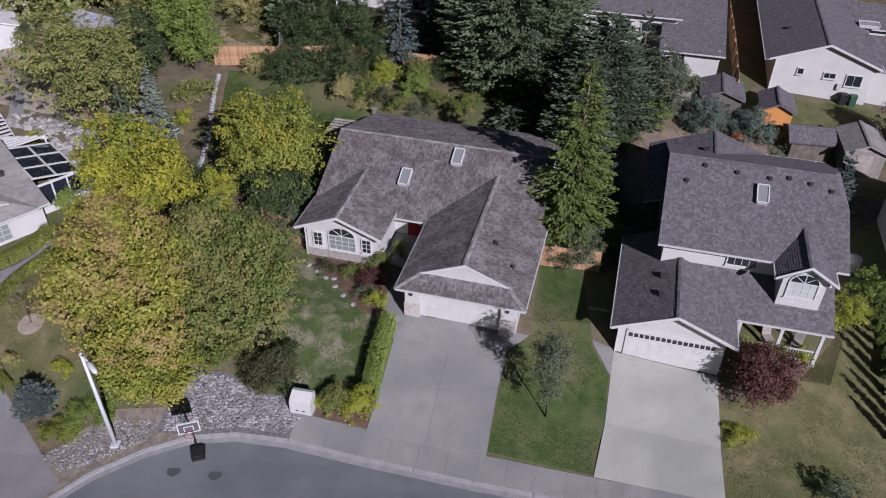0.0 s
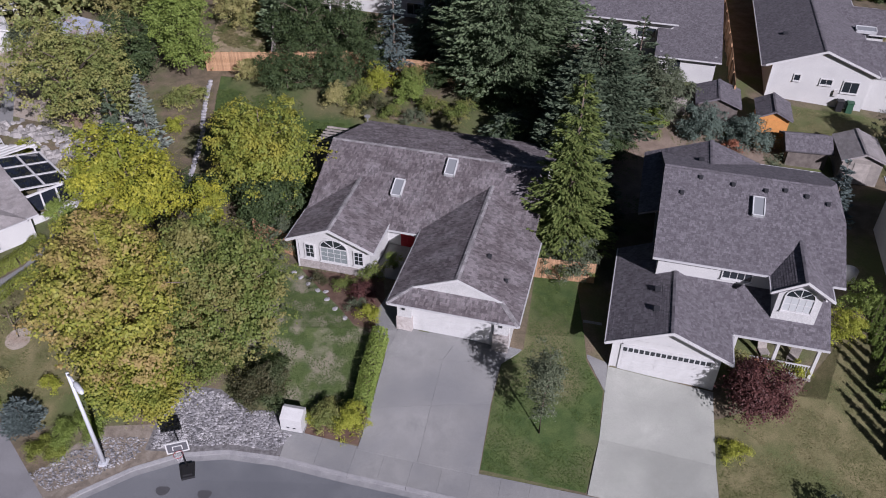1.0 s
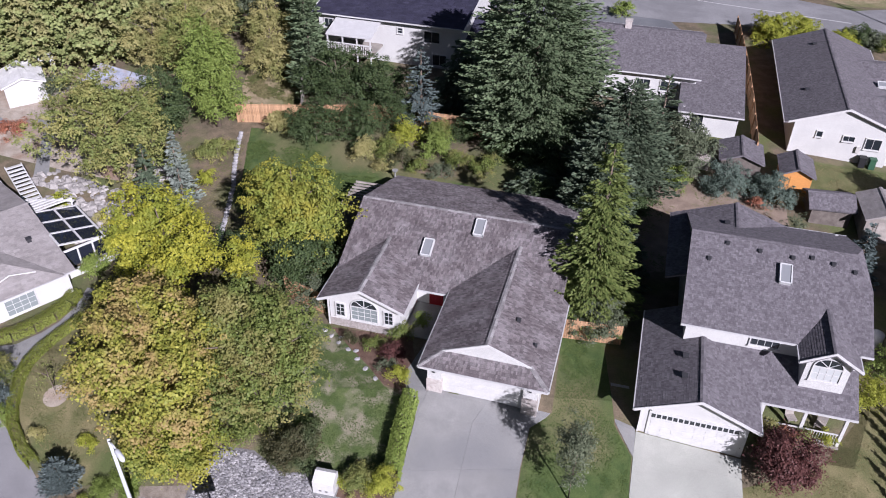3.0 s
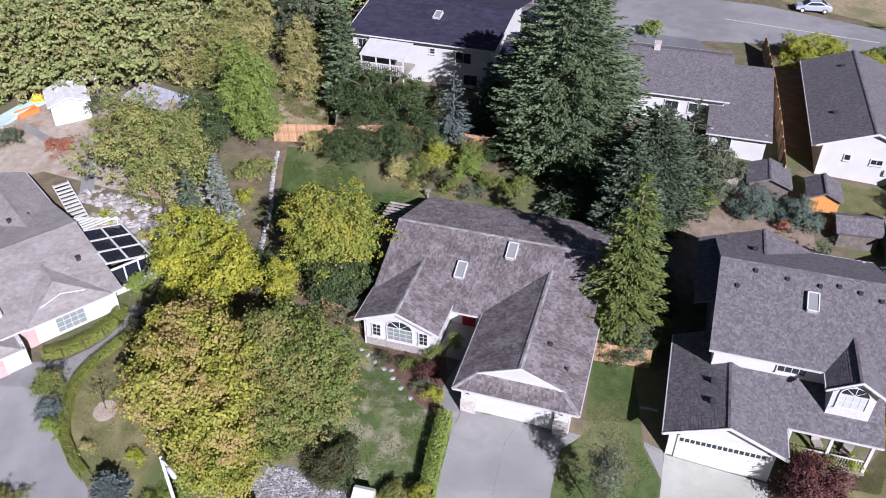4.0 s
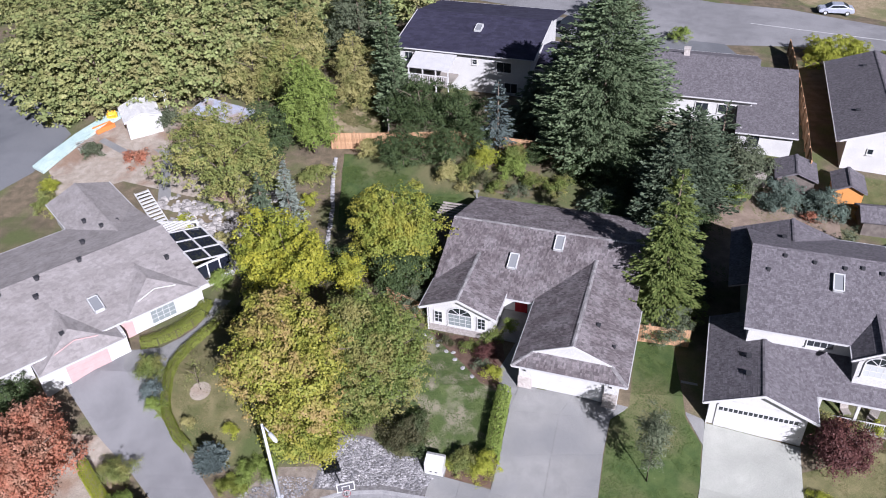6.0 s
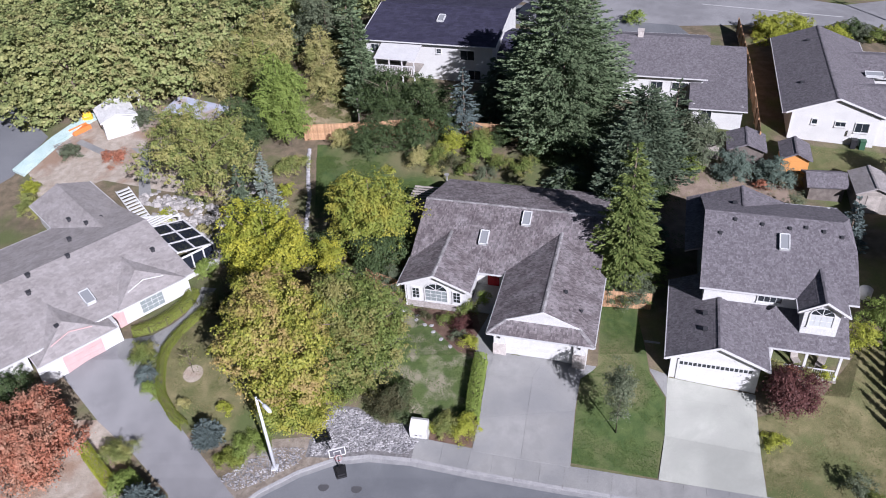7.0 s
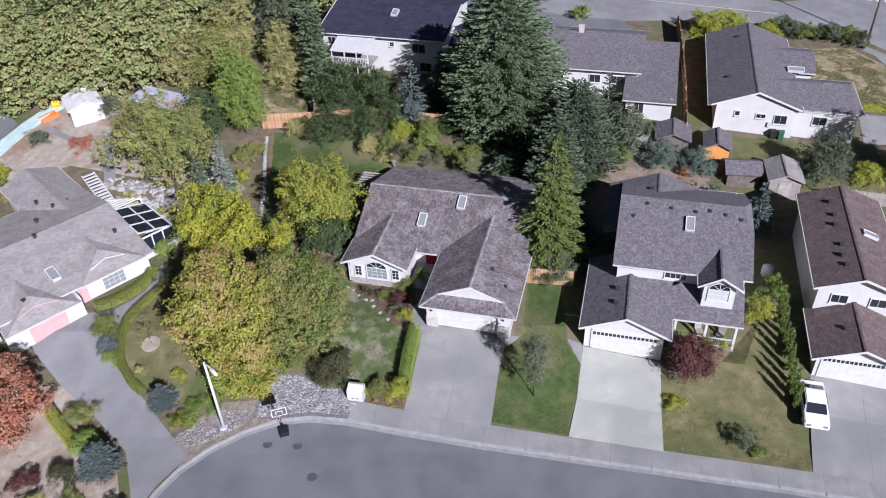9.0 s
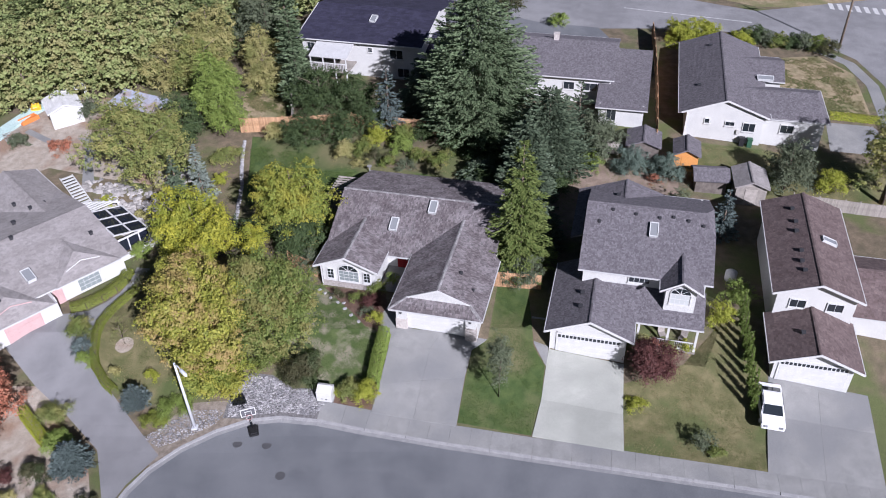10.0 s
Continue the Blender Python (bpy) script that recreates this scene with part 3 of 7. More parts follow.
def roof(parent, slopes, style, seed=1, name="roof", trim=True, ridges=()):
    """A roof part made of slopes (e0, e1, r0, r1), with its shingles, fascia boards and ridge caps under it."""
    m, expo, wid, thick = STYLE[style]
    rng = random.Random(seed)
    deck, sh, fa, rc = MB(), MB(), [], MB()
    for s in slopes:
        plane(deck, sh, *s, rng, expo, wid, thick)
        e0, e1 = Vector(s[0]), Vector(s[1])
        d = Vector((e1.y - e0.y, e0.x - e1.x, 0)).normalized()
        if d.dot((Vector(s[2]) + Vector(s[3])) / 2 - e0) > 0:
            d = -d
        if trim:
            fa.append(MB().prism([e0 + Vector((0, 0, 0.01)), e1 + Vector((0, 0, 0.01)), e1 + Vector((0, 0, -0.11)), e0 + Vector((0, 0, -0.11))], d * 0.07))
    body = part(name, deck, m, parent)
    part("shingles", sh, m, body, kind="stuff")
    for f in fa:
        part("eaves_gutter", f, M_gutter, body, "white eaves gutter")
    for a, b in ridges:
        a, b = Vector(a), Vector(b)
        k = max(1, round((b - a).length / 0.33))
        side = Vector((b.y - a.y, a.x - b.x, 0)).normalized() * 0.15
        for i in range(k):
            p, q = a.lerp(b, i / k), a.lerp(b, (i + 1.08) / k)
            up = Vector((0, 0, 0.045 + rng.uniform(0, 0.015)))
            rc.poly(p + side + up * 0.2, p + up, q + up * 0.6, q + side), rc.poly(p + up, p - side + up * 0.2, q - side, q + up * 0.6)
    if ridges:
        part("ridge_cap", rc, M_shake_cap if style == "shake" else m, body, kind="stuff")
    return body


def gable(u0, u1, v0, v1, ze, zr, along, hip0=0.0, hip1=0.0):
    """Slopes and ridge of a gabled roof over a rectangle; hips cut the ridge short at either end."""
    if along == 'u':
        vm = (v0 + v1) / 2
        a, b = (u0 + hip0, vm, zr), (u1 - hip1, vm, zr)
        s = [((u0, v0, ze), (u1, v0, ze), a, b), ((u1, v1, ze), (u0, v1, ze), b, a)]
        if hip0:
            s.append(((u0, v1, ze), (u0, v0, ze), a, a))
        if hip1:
            s.append(((u1, v0, ze), (u1, v1, ze), b, b))
    else:
        um = (u0 + u1) / 2
        a, b = (um, v0 + hip0, zr), (um, v1 - hip1, zr)
        s = [((u1, v0, ze), (u1, v1, ze), a, b), ((u0, v1, ze), (u0, v0, ze), b, a)]
        if hip0:
            s.append(((u0, v0, ze), (u1, v0, ze), a, a))
        if hip1:
            s.append(((u1, v1, ze), (u0, v1, ze), b, b))
    return s, [(a, b)]


def bargeboard(parent, pts, d, h=0.2, m=None):
    """White boards along a raking gable edge; d is the board's thickness as a vector."""
    for a, b in zip(pts, pts[1:]):
        a, b = Vector(a), Vector(b)
        dn = Vector((0, 0, -h))
        part("bargeboard", MB().prism([a, b, b + dn, a + dn], d), m or M_white, parent)


def gable_wall(parent, a, b, z, peak, d, m=None):
    """The triangle of wall under a gable, d deep."""
    a, b = Vector((*a, z)), Vector((*b, z))
    p = (a + b) / 2
    p.z = peak
    return part("gable_wall", MB().prism([a, b, p], d), m or M_siding, parent)


def window(parent, u, v, z, w, h, cols=2, rows=2, arch=0.0, face='front', glass=None):
    """A framed window on a wall: frame, panes and muntins. face: the side of the house on which it sits."""
    win = new("window")
    win.parent = parent
    win.matrix_local = pose(u, v, z, 0, 0, {'front': 0, 'right': 90, 'left': -90, 'back': 180}[face])
    fr = MB()
    t = 0.07
    fr.box(-w / 2 - t, w / 2 + t, -0.07, 0.02, -t, 0), fr.box(-w / 2 - t, -w / 2, -0.07, 0.02, 0, h), fr.box(w / 2, w / 2 + t, -0.07, 0.02, 0, h)
    if not arch:
        fr.box(-w / 2 - t, w / 2 + t, -0.07, 0.02, h, h + t)
    else:
        fr.box(-w / 2 - t, w / 2 + t, -0.065, 0.02, h, h + 0.05)
        k = 12
        for i in range(k):
            t0, t1 = math.pi * i / k, math.pi * (i + 1) / k
            def at(r, a, s):
                return (math.cos(a) * r * (w / 2), 0, h + 0.05 + math.sin(a) * r * arch)
            r2 = 1 + 2 * t / w
            fr.prism([at(1, t0, 0), at(1, t1, 0), at(r2, t1, 0), at(r2, t0, 0)], (0, -0.07, 0))
        for i in (1, 2, 3):
            a = math.pi * i / 4
            c, s = math.cos(a), math.sin(a)
            fr.prism([(-0.02 * s, -0.02, h + 0.05 + 0.02 * c), (0.02 * s, -0.02, h + 0.05 - 0.02 * c), (c * w / 2 + 0.02 * s, -0.02, h + 0.05 + s * arch), (c * w / 2 - 0.02 * s, -0.02, h + 0.05 + s * arch)], (0, -0.03, 0))
    part("window_frame", fr, M_white, win)
    part("window_sill", MB().box(-w / 2 - 0.1, w / 2 + 0.1, -0.12, 0.02, -t - 0.05, -t), M_white, win)
    cw, rh = w / cols, h / rows
    for i in range(cols):
        for j in range(rows):
            part("pane", MB().box(-w / 2 + i * cw + 0.012, -w / 2 + (i + 1) * cw - 0.012, -0.02, -0.008, j * rh + 0.012, (j + 1) * rh - 0.012), glass or M_glass, win)
    mu = MB()
    for i in range(1, cols):
        mu.box(-w / 2 + i * cw - 0.014, -w / 2 + i * cw + 0.014, -0.035, -0.005, 0, h)
    for j in range(1, rows):
        mu.box(-w / 2, w / 2, -0.034, -0.006, j * rh - 0.014, j * rh + 0.014)
    if mu.v:
        part("muntins", mu, M_white, win)
    if arch:
        part("pane", MB().prism([(math.cos(math.pi * i / 16) * w / 2, -0.008, h + 0.05 + math.sin(math.pi * i / 16) * arch) for i in range(17)], (0, -0.012, 0)), M_glass, win)
    return win


def garage_door(parent, u, v, z, w, h, m=None, rows=4, cols=8, lites=False):
    door = new("garage_door")
    door.parent = parent
    door.matrix_local = pose(u, v, z)
    rh, cw = h / rows, w / cols
    for j in range(rows):
        mbp = MB().box(-w / 2, w / 2, -0.05, 0, j * rh + 0.008, (j + 1) * rh - 0.008)
        if not (lites and j == rows - 1):
            for i in range(cols):
                mbp.box(-w / 2 + i * cw + 0.07, -w / 2 + (i + 1) * cw - 0.07, -0.062, -0.04, j * rh + 0.1, (j + 1) * rh - 0.1)
        part("door_section", mbp, m or M_white, door)
    if lites:
        n_ = cols * 2
        for i in range(n_):
            part("pane", MB().box(-w / 2 + (i + 0.12) * w / n_, -w / 2 + (i + 0.88) * w / n_, -0.058, -0.045, h - rh + 0.14, h - 0.1), M_glass, door)
    part("door_trim", MB().box(-w / 2 - 0.1, -w / 2, -0.06, 0.01, 0, h + 0.1).box(w / 2, w / 2 + 0.1, -0.06, 0.01, 0, h + 0.1).box(-w / 2 - 0.1, w / 2 + 0.1, -0.07, 0.01, h, h + 0.1), M_white, door)
    return door


def skylight(parent, a, ax, up, w, h):
    """A skylight box set on a slope: a is its lower left corner, ax the eave direction, up the way up the slope."""
    a, ax, up = Vector(a), Vector(ax).normalized(), Vector(up).normalized()
    nn = ax.cross(up).normalized()
    sk = new("skylight")
    sk.parent = parent
    fr = MB()
    for p, q, r in ((a, ax * w, up * 0.07), (a + up * (h - 0.07), ax * w, up * 0.07), (a, ax * 0.07, up * h), (a + ax * (w - 0.07), ax * 0.07, up * h)):
        fr.prism([p - nn * 0.1, p + q - nn * 0.1, p + q + r - nn * 0.1, p + r - nn * 0.1], nn * 0.3)
    part("skylight_frame", fr, M_frame, sk)
    c = a + ax * 0.07 + up * 0.07
    part("pane", MB().prism([c, c + ax * (w - 0.14), c + ax * (w - 0.14) + up * (h - 0.14), c + up * (h - 0.14)], nn * 0.15), M_skyglass, sk)
    tagged(sk, "skylight with a pale frame")
    return sk


def roof_vent(parent, p, s=0.16, name="roof_vent"):
    x, y, z = p
    mbv = MB().box(x - s, x + s, y - s, y + s, z - 0.15, z + 0.10)
    mbv.prism([(x - s * 1.3, y - s * 1.3, z + 0.10), (x + s * 1.3, y - s * 1.3, z + 0.10), (x + s * 1.3, y + s * 1.3, z + 0.16), (x - s * 1.3, y + s * 1.3, z + 0.16)], (0, 0, 0.03))
    part(name, mbv, M_darkmetal, parent, "dark metal roof vent")


# the shake-roofed bungalow
A = thing("house", "white bungalow with a weathered cedar shake roof and double garage", "house", pose(-2.2, 35.4, 0, 0, 0, -13))
wall_box(A, 0, 6.6, 0, 0.2, -1, 2.62), wall_box(A, 0, 0.2, 0.2, 12, -1, 2.62), wall_box(A, 6.4, 6.6, 0.2, 18, -1, 2.62)
wall_box(A, -7.9, -3.1, 3.7, 3.9, -1, 2.62), wall_box(A, -7.9, -7.7, 3.9, 18.2, -1, 2.62), wall_box(A, -3.3, -3.1, 3.9, 7.4, -1, 2.62)
wall_box(A, -3.1, 0, 7.4, 7.6, -1, 2.6), wall_box(A, -7.7, 6.4, 18.0, 18.2, -1, 2.55)
gable_wall(A, (-7.9, 3.7), (-3.1, 3.7), 2.6, 3.62, (0, 0.2, 0))
part("wall_skirt", MB().box(-7.93, -3.07, 3.62, 3.7, -0.9, 0.62), M_brickface, A, "grey stone veneer below the windows")
roof(A, [((-8.35, 5.85, 2.45), (6.75, 5.85, 2.45), (-8.35, 11.8, 4.95), (6.75, 11.8, 4.95))], "shake", 11, ridges=[((-8.35, 11.8, 4.95), (6.75, 11.8, 4.95))])
roof(A, [((6.75, 19.2, 2.35), (-8.35, 19.2, 2.35), (6.75, 11.8, 4.95), (-8.35, 11.8, 4.95))], "shake", 14, name="rear_roof", trim=False)
sg = [((7.16, 0.22, 2.6), (7.16, 6.9, 2.6), (3.35, 0.22, 4.2), (3.35, 10.3, 4.2)), ((-0.45, 8.2, 2.6), (-0.45, 0.22, 2.6), (3.35, 10.3, 4.2), (3.35, 0.22, 4.2)),
      ((7.16, -0.98, 2.6), (7.16, 0.22, 2.6), (5.9, 0.22, 3.13), (5.9, 0.22, 3.13)), ((-0.45, 0.22, 2.6), (-0.45, -0.98, 2.6), (0.8, 0.22, 3.13), (0.8, 0.22, 3.13)),
      ((-0.45, -0.98, 2.6), (7.16, -0.98, 2.6), (0.8, 0.25, 3.13), (5.9, 0.25, 3.13))]
roof(A, sg, "shake", 12, name="garage_roof", ridges=[((3.35, 0.2, 4.2), (3.35, 10.0, 4.2)), ((-0.45, -0.98, 2.6), (0.8, 0.22, 3.13)), ((7.16, -0.98, 2.6), (5.9, 0.22, 3.13))])
part("gablet", MB().prism([(0.95, 0.16, 3.08), (5.75, 0.16, 3.08), (3.35, 0.16, 4.08)], (0, 0.06, 0)), M_siding, A)
bargeboard(A, [(0.72, 0.10, 3.14), (3.35, 0.10, 4.25), (5.98, 0.10, 3.14)], (0, 0.07, 0), 0.14)
s, r = gable(-8.4, -2.62, 3.0, 9.2, 2.6, 3.82, 'v')
roof(A, s, "shake", 13, name="wing_roof", ridges=r)
bargeboard(A, [(-8.4, 2.97, 2.66), (-5.51, 2.97, 3.88), (-2.62, 2.97, 2.66)], (0, 0.05, 0))
garage_door(A, 3.1, -0.01, 0.0, 4.75, 2.15)
for u in (0.33, 6.1):
    part("pillar", MB().box(u - 0.42, u + 0.42, -0.28, -0.002, -0.5, 2.55), M_siding, A)
    part("pillar_base", MB().box(u - 0.47, u + 0.47, -0.33, -0.003, -0.5, 1.05), M_brickface, A, "grey stone veneer base")
    part("wall_lamp", MB().box(u - 0.08, u + 0.08, -0.42, -0.28, 1.7, 2.0).box(u - 0.11, u + 0.11, -0.45, -0.28, 2.0, 2.05), M_darkmetal, A, "dark carriage lamp")
window(A, -5.5, 3.68, 0.85, 1.75, 1.05, 4, 3, 0.62, glass=M_paleglass)
window(A, -7.15, 3.68, 0.95, 0.55, 1.0, 2, 3), window(A, -3.85, 3.68, 0.95, 0.55, 1.0, 2, 3)
d = part("front_door", MB().box(-2.2, -1.25, 7.34, 7.4, 0.1, 2.15).box(-2.1, -1.75, 7.32, 7.35, 0.3, 1.0).box(-1.7, -1.35, 7.32, 7.35, 0.3, 1.0), M_red, A, "red panelled front door")
part("handle", MB().box(-1.36, -1.31, 7.27, 7.34, 1.05, 1.12), M_metal, d)
part("porch_floor", MB().box(-3.1, 0, 3.9, 7.4, -0.9, 0.1), M_concrete, A)
part("downpipe", MB().box(-0.1, -0.02, -0.1, -0.02, -0.2, 2.5), M_white, A)
part("downpipe", MB().box(-8.02, -7.92, 3.6, 3.68, -0.2, 2.5), M_white, A)
sl = Vector((0, 5.95, 2.5)).normalized()
skylight(A, (-3.1, 8.1, 3.48), (1, 0, 0), sl, 0.72, 1.35), skylight(A, (0.0, 10.15, 4.34), (1, 0, 0), sl, 0.72, 1.35)
roof_vent(A, (4.6, 3.2, 3.72), 0.1), roof_vent(A, (5.9, 1.9, 3.2), 0.06)
# slatted pergola on the garden side
pg = thing("pergola", "weathered slatted pergola at the garden end of the bungalow", "pergola", pose(-2.2, 35.4, 0, 0, 0, -13))
for i in range(9):
    part("slat", MB().box(-11.2, -8.4, 14.0 + i * 0.42, 14.12 + i * 0.42, 2.3, 2.42), M_greywood, pg)
for v in (14.1, 17.3):
    part("post", MB().box(-11.0, -10.88, v, v + 0.12, -0.2, 2.2), M_greywood, pg)
part("beam", MB().box(-11.0, -10.88, 13.9, 17.6, 2.2, 2.3), M_greywood, pg)

# the grey-roofed two-storey house
B = thing("house", "white two-storey house with grey shingles, dormer and double garage", "house", pose(10.07, 33.2, -0.9, 0, 0, -13))
wall_box(B, 0, 5.85, 0, 0.2, -1.2, 2.62), wall_box(B, 0, 0.2, 0.2, 8, -1.2, 2.62), wall_box(B, 5.65, 5.85, 0.2, 5, -1.2, 2.62)
gable_wall(B, (0, 0), (5.85, 0), 2.6, 3.85, (0, 0.2, 0))
wall_box(B, 1.8, 11.3, 4.9, 5.1, -1.2, 5.4), wall_box(B, 1.8, 2.0, 5.1, 16.2, -1.2, 5.5), wall_box(B, 11.1, 11.3, 5.1, 16.2, -1.2, 5.5), wall_box(B, 2.0, 11.1, 16.0, 16.2, -1.2, 5.4)
part("gable_wall", MB().prism([(1.8, 5.0, 5.4), (1.8, 16.2, 5.4), (1.8, 10.5, 7.75)], (0.2, 0, 0)), M_siding, B)
s, r = gable(-0.5, 6.37, -0.58, 8.2, 2.6, 4.12, 'v')
roof(B, s, "grey", 21, name="garage_roof", ridges=r)
bargeboard(B, [(-0.5, -0.6, 2.66), (2.93, -0.6, 4.18), (6.37, -0.6, 2.66)], (0, 0.05, 0))
zr, zc = 7.9, 6.95
sm = [((1.4, 4.32, 5.3), (11.9, 4.32, 5.3), (1.4, 8.2, zc), (11.9, 8.2, zc)), ((1.4, 8.2, zc), (11.9, 8.2, zc), (1.4, 10.4, zr), (11.0, 10.4, zr)),
      ((11.9, 8.2, zc), (11.9, 12.6, zc), (11.0, 10.4, zr), (11.0, 10.4, zr)), ((11.9, 16.5, 5.3), (1.4, 16.5, 5.3), (11.9, 12.6, zc), (1.4, 12.6, zc)), ((11.9, 12.6, zc), (1.4, 12.6, zc), (11.0, 10.4, zr), (1.4, 10.4, zr))]
roof(B, [sm[0], sm[3]], "grey", 22, ridges=[((1.4, 10.4, zr), (11.0, 10.4, zr))])
roof(B, [sm[1], sm[2], sm[4]], "grey", 23, name="upper_roof", trim=False)
s, r = gable(0.3, 8.8, 9.0, 16.6, 5.0, 6.6, 'v')
roof(B, s, "grey", 24, name="rear_roof", ridges=r, trim=False)
roof(B, [((3.3, 1.95, 2.6), (11.6, 1.95, 2.6), (3.3, 5.0, 3.92), (11.6, 5.0, 3.92))], "grey", 25, name="porch_roof")
s, r = gable(7.88, 11.15, 2.85, 6.9, 5.3, 6.32, 'v')
roof(B, s, "grey", 26, name="dormer_roof", ridges=r)
wall_box(B, 8.35, 10.68, 3.25, 3.4, 2.9, 5.42), wall_box(B, 8.35, 8.5, 3.4, 5, 2.9, 5.4), wall_box(B, 10.53, 10.68, 3.4, 5, 2.9, 5.4)
gable_wall(B, (8.35, 3.25), (10.68, 3.25), 5.4, 6.13, (0, 0.15, 0))
bargeboard(B, [(7.85, 2.82, 5.36), (9.515, 2.82, 6.39), (11.18, 2.82, 5.36)], (0, 0.05, 0), 0.16)
window(B, 9.5, 3.24, 3.95, 1.5, 0.95, 4, 2, 0.6, glass=M_curtain)
window(B, 6.3, 4.88, 4.25, 1.6, 0.55, 4, 1)
garage_door(B, 2.95, -0.01, 0.0, 4.88, 2.1, lites=True)
for u in (6.7, 9.0, 11.2):
    part("porch_post", MB().box(u - 0.09, u + 0.09, 2.2, 2.38, -0.4, 2.5), M_white, B)
rl = new("porch_rail")
rl.parent = B
part("rail", MB().box(6.8, 11.2, 2.25, 2.31, 0.85, 0.92).box(6.8, 11.2, 2.25, 2.31, 0.1, 0.16), M_white, rl)
for i in range(30):
    part("baluster", MB().box(6.85 + i * 0.147, 6.88 + i * 0.147, 2.26, 2.30, 0.16, 0.85), M_white, rl)
part("porch_floor", MB().box(5.85, 11.3, 2.1, 4.9, -1.2, 0.02), M_greywood, B)
part("front_door", MB().box(7.2, 8.1, 4.84, 4.9, 0.02, 2.1).box(7.3, 8.0, 4.82, 4.85, 0.3, 1.0), M_greywood, B, "brown front door")
window(B, 9.8, 4.88, 0.8, 1.3, 1.1, 2, 2)
part("downpipe", MB().box(-0.08, 0.0, -0.08, 0.0, -0.3, 2.5), M_white, B)
part("downpipe", MB().box(11.3, 11.4, 4.7, 4.8, 3.0, 5.2), M_white, B)
sl = Vector((0, 6.08, 2.6)).normalized()
skylight(B, (6.65, 7.75, 6.82), (1, 0, 0), sl, 0.72, 1.35)
for u, v, z in ((2.6, 8.6, 7.15), (3.6, 9.8, 7.66), (5.5, 9.6, 7.58), (7.4, 9.5, 7.54), (8.5, 9.7, 7.62), (9.7, 9.5, 7.54), (10.9, 9.2, 7.4)):
    roof_vent(B, (u, v, z - 0.03), 0.09)
for v in (1.6, 3.3):
    roof_vent(B, (2.0, v, 3.7), 0.13)
roof_vent(B, (3.9, 14.2, 6.3), 0.13)

# the brown-roofed two-storey house
Fh = thing("house", "white two-storey house with brown shingles and double garage", "house", pose(27.05, 30.74, -1.65, 0, 0, -13))
wall_box(Fh, 0, 5.7, 0, 0.2, -1.2, 2.35), wall_box(Fh, 0, 0.2, 0.2, 5, -1.2, 2.35), wall_box(Fh, 5.5, 5.7, 0.2, 5, -1.2, 2.35), gable_wall(Fh, (0, 0), (5.7, 0), 2.35, 3.5, (0, 0.2, 0))
# left wall is white siding too; its shade is put into the greyer colour
wall_box(Fh, 0, 5.9, 4.8, 5.0, -1.2, 5.1), wall_box(Fh, 0, 0.2, 5.0, 17.0, -1.2, 5.1, M_shade_meter_grey), wall_box(Fh, 5.7, 5.9, 5.0, 17.0, -1.2, 5.1), wall_box(Fh, 0.2, 5.7, 16.8, 17.0, -1.2, 5.1), gable_wall(Fh, (0, 4.8), (5.9, 4.8), 5.1, 6.1, (0, 0.2, 0))
s, r = gable(-0.55, 6.2, -0.75, 5.0, 2.35, 3.75, 'v')
roof(Fh, s, "brown", 31, name="garage_roof", ridges=r)
bargeboard(Fh, [(-0.55, -0.78, 2.41), (2.83, -0.78, 3.81), (6.2, -0.78, 2.41)], (0, 0.05, 0))
s, r = gable(-0.5, 6.3, 4.2, 17.5, 5.1, 6.4, 'v')
roof(Fh, s, "brown", 32, ridges=r)
bargeboard(Fh, [(-0.5, 4.17, 5.16), (2.9, 4.17, 6.46), (6.3, 4.17, 5.16)], (0, 0.05, 0))
s, r = gable(5.0, 14.5, 5.2, 13.6, 2.9, 4.7, 'u')
roof(Fh, s, "brown", 33, name="side_roof", ridges=r)
wall_box(Fh, 5.9, 14.0, 5.8, 6.0, -1.2, 2.95), wall_box(Fh, 13.8, 14.0, 6.0, 13.0, -1.2, 2.95)
garage_door(Fh, 2.85, -0.01, 0, 4.88, 2.1, lites=True)
window(Fh, 1.65, 4.78, 3.55, 1.15, 0.75, 2, 1), window(Fh, 4.45, 4.78, 3.55, 1.15, 0.75, 2, 1)
for i, v in enumerate((6.4, 7.6, 9.0, 11.8, 13.2, 15.2)):
    roof_vent(Fh, (1.9 - 0.1 * (i % 2), v, 6.02), 0.13)
roof_vent(Fh, (1.9, 1.9, 3.4), 0.13)
skylight(Fh, (4.9, 10.6, 5.66), (0, 1, 0), (-3.4, 0, 1.3), 0.72, 1.3)

# the beige-roofed bungalow on the turning circle
Lh = thing("house", "low white bungalow with a broad beige shingle roof", "house", pose(-32.3, 38.0, -0.6, 0, 0, 45))
wall_box(Lh, 0.3, 7.0, 0, 0.2, -1, 2.8), wall_box(Lh, 6.8, 7.0, 0.2, 14.0, -1, 2.8), wall_box(Lh, -6.0, 0.3, -1.6, -1.4, -1, 2.4), wall_box(Lh, 0.1, 0.3, -1.4, 0.2, -1, 2.5), wall_box(Lh, -18, -6.0, 0.6, 0.8, -1, 2.6), wall_box(Lh, 1.9, 7.0, 14.0, 19.4, -1, 2.6), wall_box(Lh, -18, 1.9, 13.8, 14.0, -1, 2.6)
s, r = gable(-19, 7.4, -0.75, 14.6, 2.85, 4.45, 'u')
roof(Lh, s, "beige", 41, ridges=r)
s, r = gable(1.6, 7.45, 9.0, 20.0, 2.85, 3.9, 'v')
roof(Lh, s, "beige", 42, name="rear_roof", ridges=r)
